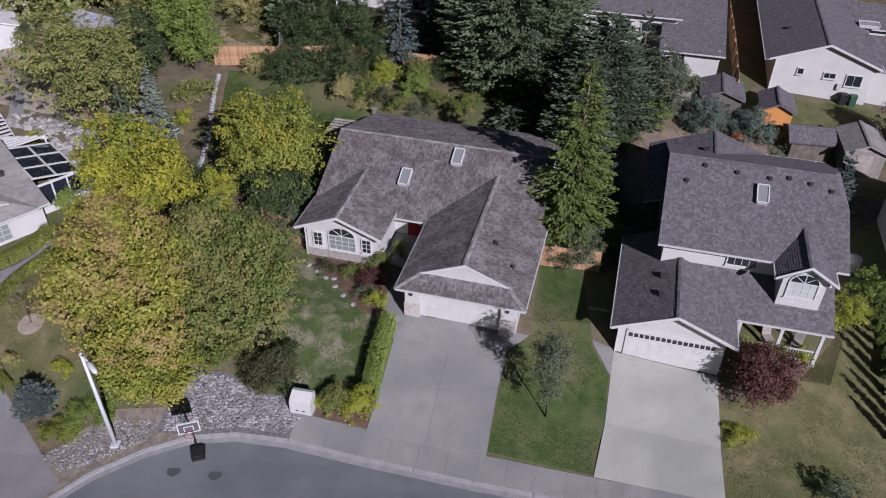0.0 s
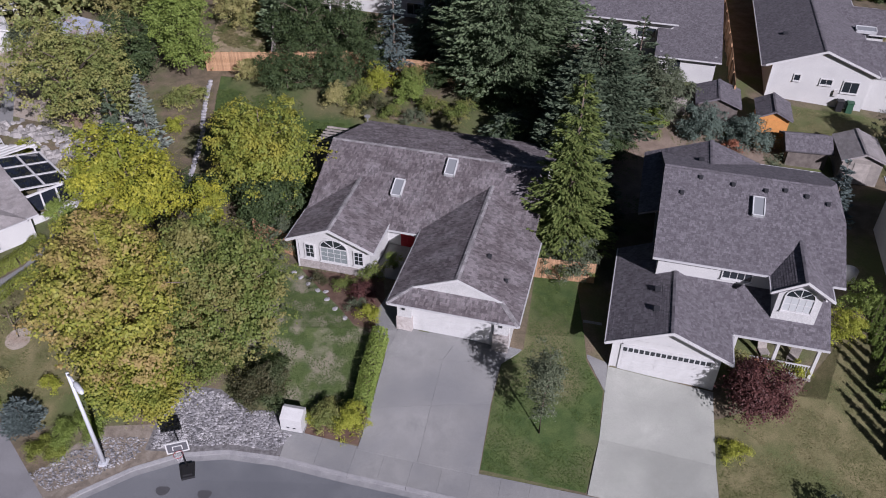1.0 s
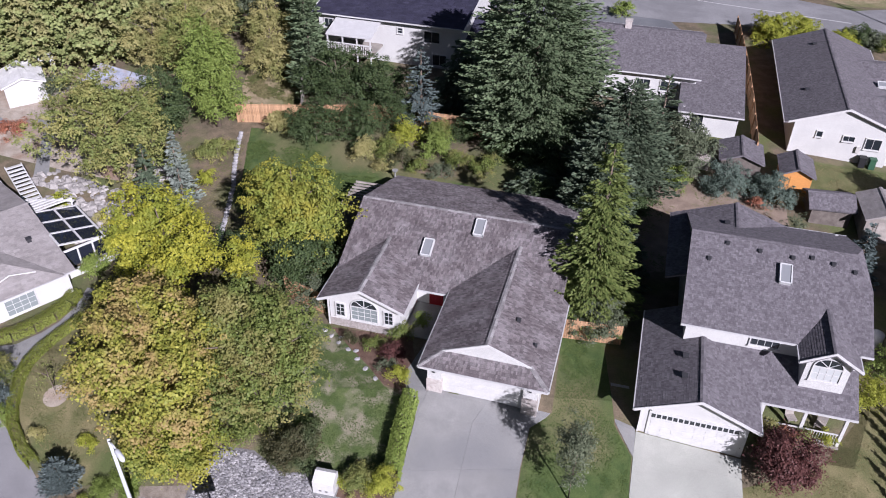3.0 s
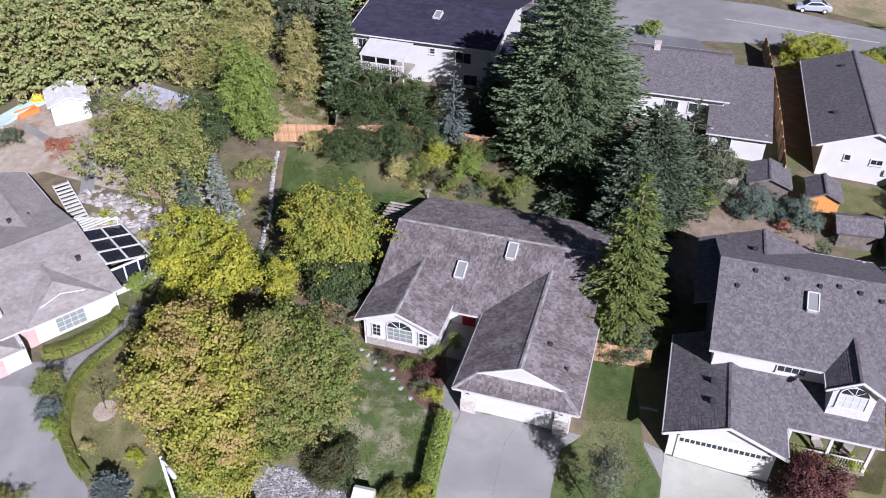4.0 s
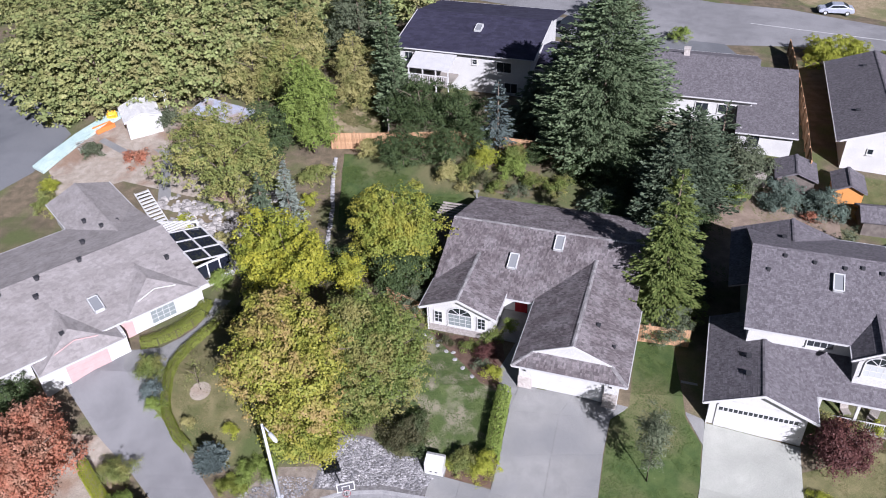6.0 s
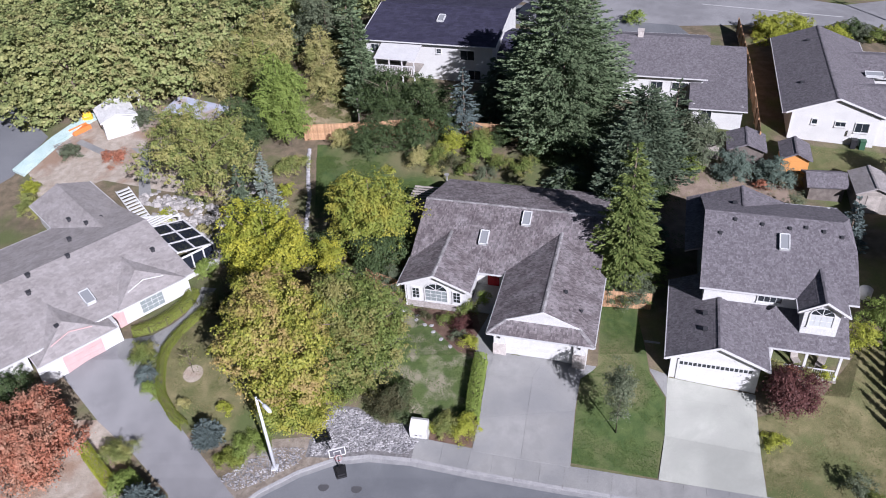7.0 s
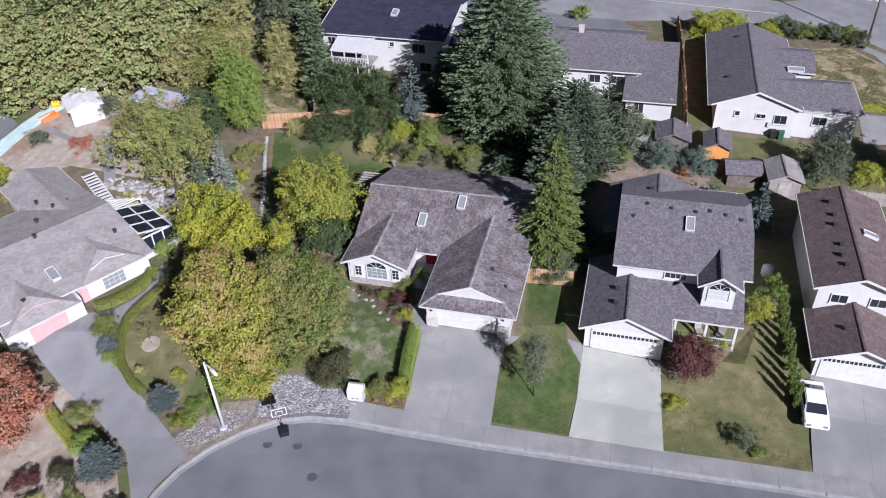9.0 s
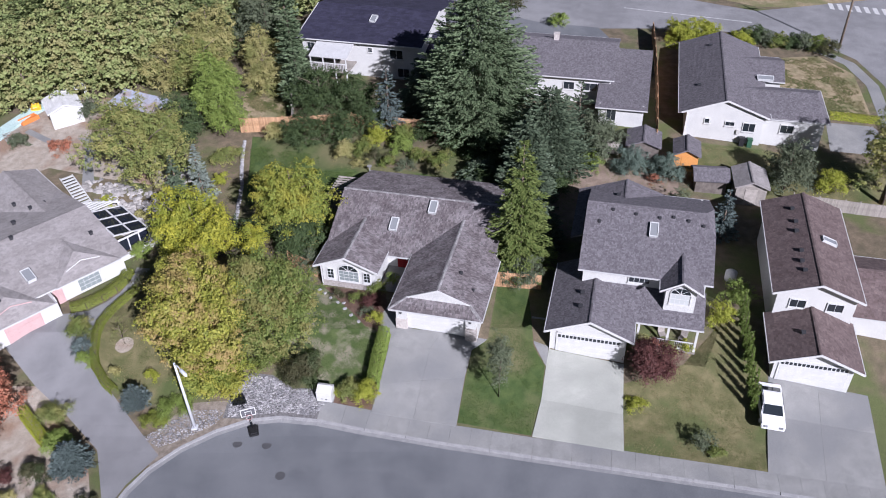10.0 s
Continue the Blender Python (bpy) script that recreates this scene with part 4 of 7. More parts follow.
s, r = gable(-5.95, 0.05, -2.1, 4.6, 2.45, 3.6, 'v', 2.3)
roof(Lh, s, "beige", 43, name="garage_roof", ridges=r)
s, r = gable(0.8, 6.6, -0.9, 5.5, 2.86, 3.85, 'v', 2.6)
roof(Lh, s, "beige", 44, name="gable_roof", ridges=r)
bargeboard(Lh, [(2.2, 0.1, 3.32), (3.7, 0.35, 3.62), (5.2, 0.1, 3.32)], (0, 0.06, 0.02), 0.05, M_siding), bargeboard(Lh, [(-4.5, -1.2, 2.98), (-2.95, -0.95, 3.28), (-1.4, -1.2, 2.98)], (0, 0.05, 0.02), 0.05, M_pink)
garage_door(Lh, -2.7, -1.61, 0, 3.0, 2.1, M_pink)
window(Lh, 3.7, -0.02, 0.9, 1.9, 1.2, 4, 3, glass=M_paleglass)
part("front_door", MB().box(0.5, 1.35, -0.06, 0, 0.1, 2.15), M_pink, Lh, "rose front door"), part("porch_floor", MB().box(0.3, 1.9, -1.3, 0, -0.6, 0.1), M_concrete, Lh)
skylight(Lh, (-0.75, 0.9, 3.32), (1, 0, 0), (0, 7.67, 1.9), 0.8, 1.5), skylight(Lh, (-6.3, 6.0, 4.5), (1, 0, 0), (0, 7.67, 1.9), 0.7, 0.9)
for u, v, z in ((-3.4, 0.1, 3.4), (-3.6, 4.6, 4.2), (-2.9, 6.3, 4.6), (0.4, 6.5, 4.6), (3.8, 11.5, 3.75), (3.0, 13.6, 3.55), (1.6, 9.6, 4.1), (5.9, 9.3, 3.4), (5.2, 11.8, 3.5), (6.0, 3.2, 3.85)):
    roof_vent(Lh, (u, v, z), 0.13)
# glazed sunroom on its garden end
SR = thing("sunroom", "white-framed glazed sunroom with dark glass roof panes", "sunroom", pose(-32.95, 38.6, 0.0, 0, 0, 45))
def srz(u):
    return 3.0 - (u - 7.3) * 0.22
for i in range(3):
    for j in range(2):
        v0, v1, u0, u1 = 0.7 + i * 1.75, 2.45 + i * 1.75, 7.4 + j * 1.55, 8.95 + j * 1.55
        part("roof_pane", MB().prism([(u0, v0, srz(u0)), (u1, v0, srz(u1)), (u1, v1, srz(u1)), (u0, v1, srz(u0))], (0, 0, 0.03)), M_blueglass, SR)
for i in range(4):
    v = 0.7 + i * 1.75
    part("rafter", MB().prism([(7.35, v - 0.07, srz(7.35)), (10.55, v - 0.07, srz(10.55)), (10.55, v + 0.07, srz(10.55)), (7.35, v + 0.07, srz(7.35))], (0, 0, 0.09)), M_white, SR)
for u in (7.4, 8.95, 10.5):
    part("purlin", MB().prism([(u - 0.07, 0.65, srz(u)), (u + 0.07, 0.65, srz(u)), (u + 0.07, 6.0, srz(u)), (u - 0.07, 6.0, srz(u))], (0, 0, 0.10)), M_white, SR)
for i in range(3):
    part("glass_wall", MB().box(7.5 + i * 1.05, 8.45 + i * 1.05, 0.68, 0.72, 1.0, 2.3), M_blueglass, SR), part("glass_wall", MB().box(10.46, 10.5, 0.8 + i * 1.75, 2.4 + i * 1.75, 1.0, 2.2), M_blueglass, SR)
part("frame", MB().box(7.35, 10.55, 0.64, 0.76, -1.2, 0.75).box(10.42, 10.54, 0.64, 6.0, -1.2, 0.75).box(7.35, 10.55, 0.66, 0.74, 2.25, 2.42).box(10.44, 10.52, 0.7, 6.0, 2.15, 2.3), M_white, SR)
for i in range(4):
    part("post", MB().box(7.35 + i * 1.05, 7.47 + i * 1.05, 0.65, 0.75, 0.9, 2.3), M_white, SR), part("post", MB().box(10.43, 10.53, 0.65 + i * 1.75, 0.77 + i * 1.75, 0.9, 2.2), M_white, SR)
PG = thing("pergola", "white slatted pergola joined to the sunroom", "pergola", pose(-32.95, 38.6, 0.0, 0, 0, 45))
for i in range(6):
    v = 6.35 + i * 0.38
    part("slat", MB().box(7.4, 10.5 - i * 0.5, v, v + 0.13, 2.72, 2.84), M_white, PG)
part("beam", MB().box(7.35, 7.5, 6.0, 8.6, 2.6, 2.72), M_white, PG), part("beam", MB().prism([(10.5, 6.1, 2.6), (10.6, 6.2, 2.6), (8.0, 8.7, 2.6), (7.9, 8.6, 2.6)], (0, 0, 0.12)), M_white, PG)
for u, v in ((10.3, 6.2), (8.0, 8.4)):
    part("post", MB().box(u, u + 0.12, v, v + 0.12, -1.1, 2.6), M_white, PG)
ST = thing("garden_steps", "white wooden garden steps with open treads", "stairs", pose(-34.3, 52.6, 0.35, 0, 0, 132))
for i in range(12):
    part("tread", MB().box(i * 0.42, i * 0.42 + 0.27, -0.6, 0.6, 0.1 + i * 0.13, 0.17 + i * 0.13), M_white, ST)
part("stringer", MB().prism([(0, -0.66, -0.1), (5.0, -0.66, 1.45), (5.0, -0.66, 1.65), (0, -0.66, 0.1)], (0, 0.06, 0)), M_white, ST), part("stringer", MB().prism([(0, 0.6, -0.1), (5.0, 0.6, 1.45), (5.0, 0.6, 1.65), (0, 0.6, 0.1)], (0, 0.06, 0)), M_white, ST)

# the cream gabled house behind
Eh = thing("house", "white gabled bungalow with grey shingles behind the garden sheds", "house", pose(27.7, 64.6, 1.2, 0, 0, -13))
wall_box(Eh, 0, 8.0, 0.1, 0.3, -1.2, 2.7), wall_box(Eh, 0, 0.2, 0.3, 18.6, -1.2, 2.7), wall_box(Eh, 7.8, 8.0, 0.3, 18.6, -1.2, 2.7), wall_box(Eh, 0.2, 7.8, 18.4, 18.6, -1.2, 2.7), gable_wall(Eh, (0, 0.1), (8.0, 0.1), 2.7, 4.2, (0, 0.2, 0))
s, r = gable(-0.9, 8.6, -0.25, 19.0, 2.66, 4.42, 'v')
roof(Eh, s, "grey", 51, ridges=r)
bargeboard(Eh, [(-0.6, -0.28, 2.76), (3.95, -0.28, 4.48), (8.5, -0.28, 2.76)], (0, 0.05, 0))
s, r = gable(4.5, 14.6, 0.42, 8.4, 2.4, 3.85, 'u', 0, 1.2)
roof(Eh, s, "grey", 52, name="side_roof", ridges=r)
wall_box(Eh, 8.0, 14.1, 0.5, 0.7, -1.2, 2.45), wall_box(Eh, 13.9, 14.1, 0.7, 8.0, -1.2, 2.45)
s, r = gable(5.0, 10.9, 9.4, 16.4, 2.6, 3.7, 'u')
roof(Eh, s, "grey", 53, name="back_wing_roof", ridges=r)
wall_box(Eh, 8.0, 10.5, 9.8, 16.0, -1.2, 2.6)
window(Eh, 2.2, 0.08, 1.5, 0.45, 0.5, 1, 1), window(Eh, 4.6, 0.08, 1.4, 0.9, 0.45, 2, 1), window(Eh, 6.6, 0.08, 0.9, 1.2, 0.95, 2, 1)
window(Eh, 10.5, 0.48, 0.9, 1.3, 0.9, 2, 1)
part("downpipe", MB().box(-0.02, 0.08, 0.0, 0.1, -0.2, 2.6), M_white, Eh)
part("meter_box", MB().box(5.4, 5.75, -0.1, 0.1, 0.5, 1.0), M_shade_meter_grey, Eh)
roof_vent(Eh, (1.2, 5.2, 3.4)), roof_vent(Eh, (2.6, 15.5, 3.9)), skylight(Eh, (7.7, 8.6, 3.0), (1, 0, 0), (0, 1, 0.25), 1.8, 0.8)

# the split-level grey house behind
Dh = thing("house", "white split-level house with dark grey shingles behind tall conifers", "house", pose(22.0, 65.0, 1.6, 0, 0, -13))
s, r = gable(-15.6, -2.5, 4.6, 16.8, 3.4, 5.4, 'u')
roof(Dh, s, "grey", 61, ridges=r)
wall_box(Dh, -15.2, -2.9, 5.2, 5.4, -1.2, 3.45), wall_box(Dh, -3.1, -2.9, 5.4, 16.2, -1.2, 3.45)
part("gable_wall", MB().prism([(-2.9, 5.2, 3.45), (-2.9, 16.2, 3.45), (-2.9, 10.7, 5.2)], (-0.2, 0, 0)), M_siding, Dh)
roof(Dh, [((-4.2, 0.7, 1.95), (1.5, 0.7, 1.95), (-4.2, 12.6, 3.95), (1.5, 12.6, 3.95))], "grey", 62, name="lower_roof")
wall_box(Dh, -3.8, 1.1, 1.2, 1.4, -1.2, 2.0), wall_box(Dh, 0.9, 1.1, 1.4, 12.4, -1.2, 2.1), wall_box(Dh, -3.8, -3.6, 1.4, 5.2, -1.2, 2.1)
window(Dh, -5.2, 5.18, 1.7, 1.6, 0.9, 2, 1), window(Dh, -7.6, 5.18, 1.7, 1.2, 0.9, 2, 1), window(Dh, -2.4, 1.18, 0.3, 1.0, 1.3, 2, 1), window(Dh, -12.0, 5.18, 1.7, 1.6, 0.9, 2, 1)
part("chimney", MB().box(-10.2, -9.6, 10.4, 11.0, 4.8, 6.0).box(-10.26, -9.54, 10.34, 11.06, 6.0, 6.1), M_brickface, Dh)

# the dark-roofed house behind
Kh = thing("house", "white two-storey house with a charcoal roof and covered deck", "house", pose(-16.8, 79.5, 2.4, 0, 0, -14.4))
s, r = gable(0, 16.0, 0, 16.0, 4.6, 6.1, 'u')
roof(Kh, s, "dark", 71, ridges=r)
wall_box(Kh, 0.5, 15.5, 0.6, 0.8, -1.2, 4.6), wall_box(Kh, 0.5, 0.7, 0.8, 12.9, -1.2, 4.6), wall_box(Kh, 15.3, 15.5, 0.8, 12.9, -1.2, 4.6)
part("gable_wall", MB().prism([(15.5, 0.6, 4.6), (15.5, 15.4, 4.6), (15.5, 8.0, 6.0)], (-0.2, 0, 0)), M_siding, Kh)
bargeboard(Kh, [(16.02, 0, 4.66), (16.02, 8.0, 6.16)], (0.06, 0, 0)), bargeboard(Kh, [(-0.08, 0, 4.66), (-0.08, 8.0, 6.16)], (0.06, 0, 0))
s, r = gable(15.2, 21.5, 2.6, 11.0, 2.6, 3.7, 'u')
roof(Kh, s, "dark", 72, name="garage_roof", ridges=r)
wall_box(Kh, 15.5, 21.0, 3.0, 3.2, -1.2, 2.6), wall_box(Kh, 20.8, 21.0, 3.2, 10.6, -1.2, 2.6)
window(Kh, 1.6, 0.58, 3.0, 0.9, 0.9, 2, 1), window(Kh, 9.3, 0.58, 3.3, 0.5, 0.5, 1, 2), window(Kh, 12.6, 0.58, 2.7, 1.6, 1.1, 2, 1), window(Kh, 13.4, 0.58, 0.4, 1.4, 1.1, 2, 1)
skylight(Kh, (8.0, 4.4, 5.46), (1, 0, 0), (0, 6.75, 1.7), 0.8, 1.3)
part("awning", MB().prism([(2.6, -2.6, 3.5), (7.4, -2.6, 3.5), (7.4, 0.5, 4.25), (2.6, 0.5, 4.25)], (0, 0, 0.1)), M_gutter, Kh)
dk = part("deck", MB().box(2.6, 7.4, -2.6, 0.6, 1.7, 1.9), M_greywood, Kh)
for u in (2.7, 4.3, 5.8, 7.2):
    part("deck_post", MB().box(u, u + 0.12, -2.55, -2.43, -0.8, 3.5), M_white, dk)
part("deck_rail", MB().box(2.6, 7.4, -2.55, -2.47, 2.75, 2.85), M_white, dk)
for i in range(24):
    part("baluster", MB().box(2.7 + i * 0.2, 2.75 + i * 0.2, -2.53, -2.49, 1.9, 2.75), M_white, dk)

# ---- plants ----


def cards(points, normals, sizes, rng, m, name, squash=1.0, droop=0.0, along=None):
    """A mesh of small bent leaves, one at each point, each facing near its normal."""
    N = len(points)
    nn = normals + rng.normal(0, 0.45 if along is None else 0.2, (N, 3))
    nn /= np.linalg.norm(nn, axis=1, keepdims=True) + 1e-9
    t = np.cross(nn, rng.normal(0, 1, (N, 3))) if along is None else along + rng.normal(0, 0.12, (N, 3))
    t /= np.linalg.norm(t, axis=1, keepdims=True) + 1e-9
    b = np.cross(nn, t)
    b /= np.linalg.norm(b, axis=1, keepdims=True) + 1e-9
    s = sizes[:, None]
    a0 = points - t * s * 0.5
    a2 = points + t * s * 0.5 - np.array([0, 0, droop]) * s
    a1 = points + b * s * 0.36 * squash + nn * s * 0.10
    a3 = points - b * s * 0.36 * squash + nn * s * 0.10
    v = np.stack([a0, a1, a2, a3], 1).reshape(-1, 3)
    me = bpy.data.meshes.new(name)
    me.vertices.add(4 * N)
    me.vertices.foreach_set("co", v.ravel())
    me.loops.add(4 * N)
    me.loops.foreach_set("vertex_index", np.arange(4 * N, dtype=np.int32))
    me.polygons.add(N)
    me.polygons.foreach_set("loop_start", np.arange(0, 4 * N, 4, dtype=np.int32))
    me.polygons.foreach_set("loop_total", np.full(N, 4, dtype=np.int32))
    me.update(calc_edges=True)
    me.materials.append(m)
    return me


def crown_mesh(name, h, w, m, count, size, seed, z0=0.25, lobes=26, flat=1.0, tuft=(0.2, 0.42)):
    """A broad-leaved crown: boughs of uneven size that carry many small drooping caps of leaves, with gaps between."""
    rng = np.random.default_rng(seed)
    zc, rz, rw = h * (z0 + 1) / 2, h * (1 - z0) / 2, w / 2
    count, size, lobes = int(count * 2.2), size * 0.54, int(lobes * 1.5)
    c, r = [], []
    for i in range(lobes):
        d = rng.normal(0, 1, 3)
        d /= np.linalg.norm(d)
        k = rng.uniform(0.35, 0.84)
        taper = 1.0 - 0.28 * max(0, d[2]) * flat
        c.append((d[0] * rw * k * taper, d[1] * rw * k * taper, zc + d[2] * rz * k))
        r.append(rng.uniform(0.17, 0.36) * min(rw, rz * 1.2))
    c, r = np.array(c), np.array(r)
    # caps of leaves at the ends of twigs all over each bough
    per = 24
    caps = max(lobes * 5, count // per)
    pick = rng.choice(lobes, caps, p=r ** 2 / (r ** 2).sum())
    d = rng.normal(0, 1, (caps, 3))
    d[:, 2] += 0.35
    d /= np.linalg.norm(d, axis=1, keepdims=True)
    tip = c[pick] + d * (r[pick] * rng.uniform(0.62, 1.22, caps))[:, None]
    rc = rng.uniform(*tuft, caps) * min(1.0, 0.45 + w / 7)
    keep = np.array([noise.noise(Vector(q) * 0.9) + 0.6 * noise.noise(Vector(q) * 2.1) > -0.22 for q in tip])
    tip, d, rc = tip[keep], d[keep], rc[keep]
    n_ = max(6, count // max(1, len(tip)))
    tip, d, rc = np.repeat(tip, n_, 0), np.repeat(d, n_, 0), np.repeat(rc, n_)
    off = rng.normal(0, 0.62, (len(tip), 3)) * np.array([1, 1, 0.28])
    rho = np.hypot(off[:, 0], off[:, 1])
    p = tip + (off + d * (rng.random(len(tip)) * 0.7)[:, None]) * rc[:, None]
    p[:, 2] -= 0.42 * rho ** 2 * rc
    p[:, 2] = np.maximum(p[:, 2], h * z0 * 0.5)
    nrm = d * 0.45 + np.array([0, 0, 0.75]) + off * np.array([0.5, 0.5, 0])
    return cards(p, nrm, size * rng.uniform(0.55, 1.4, len(p)), rng, m, name)


def trunk_mb(h, r, w, seed, limbs=7):
    rng = random.Random(seed)
    t = MB().tube([(0, 0, -0.4), (rng.uniform(-.1, .1), rng.uniform(-.1, .1), h * 0.3), (rng.uniform(-.2, .2), rng.uniform(-.2, .2), h * 0.6), (0, 0, h * 0.9)], [r * 1.25, r, r * 0.65, r * 0.12], 8)
    for i in range(limbs):
        a, z = i * 2.4 + rng.random(), h * rng.uniform(0.22, 0.6)
        L = w * rng.uniform(0.25, 0.42)
        t.tube([(0, 0, z), (math.cos(a) * L * 0.5, math.sin(a) * L * 0.5, z + L * 0.45), (math.cos(a) * L, math.sin(a) * L, z + L * 0.8)], [r * 0.5, r * 0.3, r * 0.07], 5)
    return t


def tree(name, label, x, y, h, w, m, count=6000, size=0.3, seed=1, z0=0.25, lobes=26, group="", cat="tree", flat=1.0, r=None, turn=0):
    t = thing(name, label, cat, pose(x, y, g(x, y), 0, 0, turn), group)
    part("trunk", trunk_mb(h, r or h * 0.018 + 0.03, w, seed), M_bark, t, smooth=True)
    part("crown", crown_mesh("crown", h * 1.03, w * 1.1, m, int(count * 1.35), size, seed, z0, lobes, flat), m, t)
    return t


def shrub(label, x, y, h, w, m, count=900, size=0.16, seed=1, name="shrub", group="", lobes=18):
    t = thing(name, label, "shrub", pose(x, y, g(x, y)), group)
    part("stem", MB().tube([(0, 0, -0.2), (0, 0, h * 0.4), (0.05, 0, h * 0.7)], [0.05, 0.04, 0.01], 6), M_bark, t)
    part("foliage", crown_mesh("foliage", h * 1.08, w * 1.22, m, int(count * 1.7), size, seed, -0.15, lobes, 1.0, (0.16, 0.3)), m, t)
    return t


def conifer_mesh(name, h, w, m, seed, whorls=40, per=11, sprays=12, size=0.34, droop=0.35, power=0.85, z0=0.06, belly=0.0, blade=0.62, lift=0.14, fan=0.26, taper=1.0):
    """A conifer crown: whorls of branches, each a flat fan of narrow sprays whose tips turn up a little."""
    rng = np.random.default_rng(seed)
    P, Nn, S, T = [], [], [], []
    for i in range(whorls):
        f = (i + rng.random() * 0.7) / whorls
        z = h * (z0 + (1 - z0) * f)
        R = w / 2 * (max(1 - f, 0.0) ** power) * (1 - belly * max(0, 0.4 - f) * 1.6) + 0.08
        for j in range(max(3, int(per * (0.35 + 0.65 * (1 - f))))):
            a = rng.random() * 2 * math.pi
            L = R * rng.uniform(0.55, 1.13)
            k = max(5, int(2.3 * sprays * L / (w / 2) + 4))
            s = 0.12 + 0.88 * np.sqrt((np.arange(k) + rng.random(k)) / k)
            wide = min(fan * L, 0.85) + 0.04
            side = rng.uniform(-1, 1, k) * wide * (1.12 - s) ** 0.6
            zj = z + rng.normal(0, 0.02 * h ** 0.5)
            P.append(np.stack([math.cos(a) * L * s - math.sin(a) * side, math.sin(a) * L * s + math.cos(a) * side, zj + L * (0.10 * s - droop * s ** 2 + lift * s ** 4) - np.abs(side) * 0.22 + rng.normal(0, 0.03, k)], 1))
            Nn.append(np.stack([np.full(k, math.cos(a) * 0.6), np.full(k, math.sin(a) * 0.6), np.full(k, 0.75)], 1) + rng.normal(0, 0.16, (k, 3)))
            turn = np.clip(side / wide, -1, 1) * 0.9
            T.append(np.stack([math.cos(a) - math.sin(a) * turn, math.sin(a) + math.cos(a) * turn, 0.1 - droop * s * 1.4 + lift * 3 * s ** 3], 1))
            S.append(size * rng.uniform(0.6, 1.35, k))
    P, Nn, S = np.concatenate(P), np.concatenate(Nn), np.concatenate(S)
    P[:, 2] = np.maximum(P[:, 2], 0.02)
    return cards(P, Nn, S, rng, m, name, blade, 0.1, np.concatenate(T))


def conifer(name, label, x, y, h, w, m, seed=1, group="", **kw):
    t = thing(name, label, "tree", pose(x, y, g(x, y)), group)
    part("trunk", MB().tube([(0, 0, -0.4), (0, 0, h * 0.5), (0, 0, h * 0.97)], [h * 0.016 + 0.04, h * 0.010 + 0.02, 0.02], 7), M_bark, t, smooth=True)
    part("crown", conifer_mesh("crown", h, w, m, seed, **kw), m, t)
    return t


def hedge(label, line, h, w, m, per=260, size=0.14, seed=5, name="hedge"):
    """A clipped hedge along a line: leaves over a rounded box section with a slightly uneven face."""
    rng = np.random.default_rng(seed)
    P, Nn = [], []
    for (x0, y0), (x1, y1) in zip(line, line[1:]):
        L = math.hypot(x1 - x0, y1 - y0)
        k = int(L * per * 2.2 * (h + w))
        s = rng.random(k)
        a = rng.uniform(-0.15, math.pi + 0.15, k)
        ca, sa = np.cos(a), np.sin(a)
        q = 1 / np.maximum(np.abs(ca), np.abs(sa)) ** 0.7
        off, z = ca * q * w / 2, np.maximum(sa, 0) * q * h
        z = np.where(rng.random(k) < 0.35, rng.random(k) * h, z)
        off = np.where(z < h * 0.9, np.sign(off + 1e-6) * np.maximum(np.abs(off), w * 0.42), off) * (1 + rng.normal(0, 0.06, k))
        tx, ty = (x1 - x0) / L, (y1 - y0) / L
        X, Y = x0 + (x1 - x0) * s - ty * off, y0 + (y1 - y0) * s + tx * off
        Z = np.array([g(a_, b_) for a_, b_ in zip(X, Y)]) + z * (1 + rng.normal(0, 0.04, k))
        P.append(np.stack([X, Y, Z], 1))
        Nn.append(np.stack([-ty * ca, tx * ca, sa + 0.4], 1))
    P, Nn = np.concatenate(P), np.concatenate(Nn)
    ob = new(name, cards(P, Nn, 0.8 * size * rng.uniform(0.6, 1.4, len(P)), rng, m, name))
    return tagged(ob, label, "hedge")


# front gardens
shrub("dark shaded shrub beside the garage of the low house", -37.5, 31.5, 2.6, 4.0, L_dark, 3200, 0.18, 170)
shrub("olive shaded shrub beside the low house", -36.0, 29.0, 2.0, 3.0, L_olive, 2000, 0.17, 171)
shrub("wine-red low shrub in the dusty garden", -30.0, 21.5, 1.2, 2.2, L_wine, 1300, 0.15, 172)
shrub("green round shrub in the dusty garden", -31.5, 18.5, 1.4, 2.4, L_green, 1600, 0.15, 173)
shrub("golden round shrub in the dusty garden", -33.6, 20.2, 1.3, 2.0, L_lime, 1300, 0.14, 174)
shrub("dark low shrub at the driveway edge", -23.0, 19.6, 0.9, 1.8, L_winegreen, 900, 0.13, 175)
tree("maple_tree", "large maple turning from green to gold and orange", -16.9, 31.8, 11.0, 8.8, L_maple, 32000, 0.30, 3, 0.06, 46)
tree("deciduous_tree", "dense green tree with bronze-tinged top beside the maple", -12.2, 33.4, 9.2, 7.4, L_green, 19000, 0.27, 4, -0.06, 36)
tree("yellow_tree", "bright golden yellow tree with a spreading crown", -20.2, 43.0, 8.0, 8.4, L_yellow, 10000, 0.31, 5, 0.15, 30)
tree("yellow_tree", "small upright golden tree", -15.6, 43.6, 4.6, 2.4, L_yellow, 1800, 0.24, 6, 0.15, 12)
tree("deciduous_tree", "broad tree turning yellow-green beside the bungalow", -12.3, 47.2, 8.6, 7.4, L_turning, 12000, 0.30, 7, 0.12, 32)
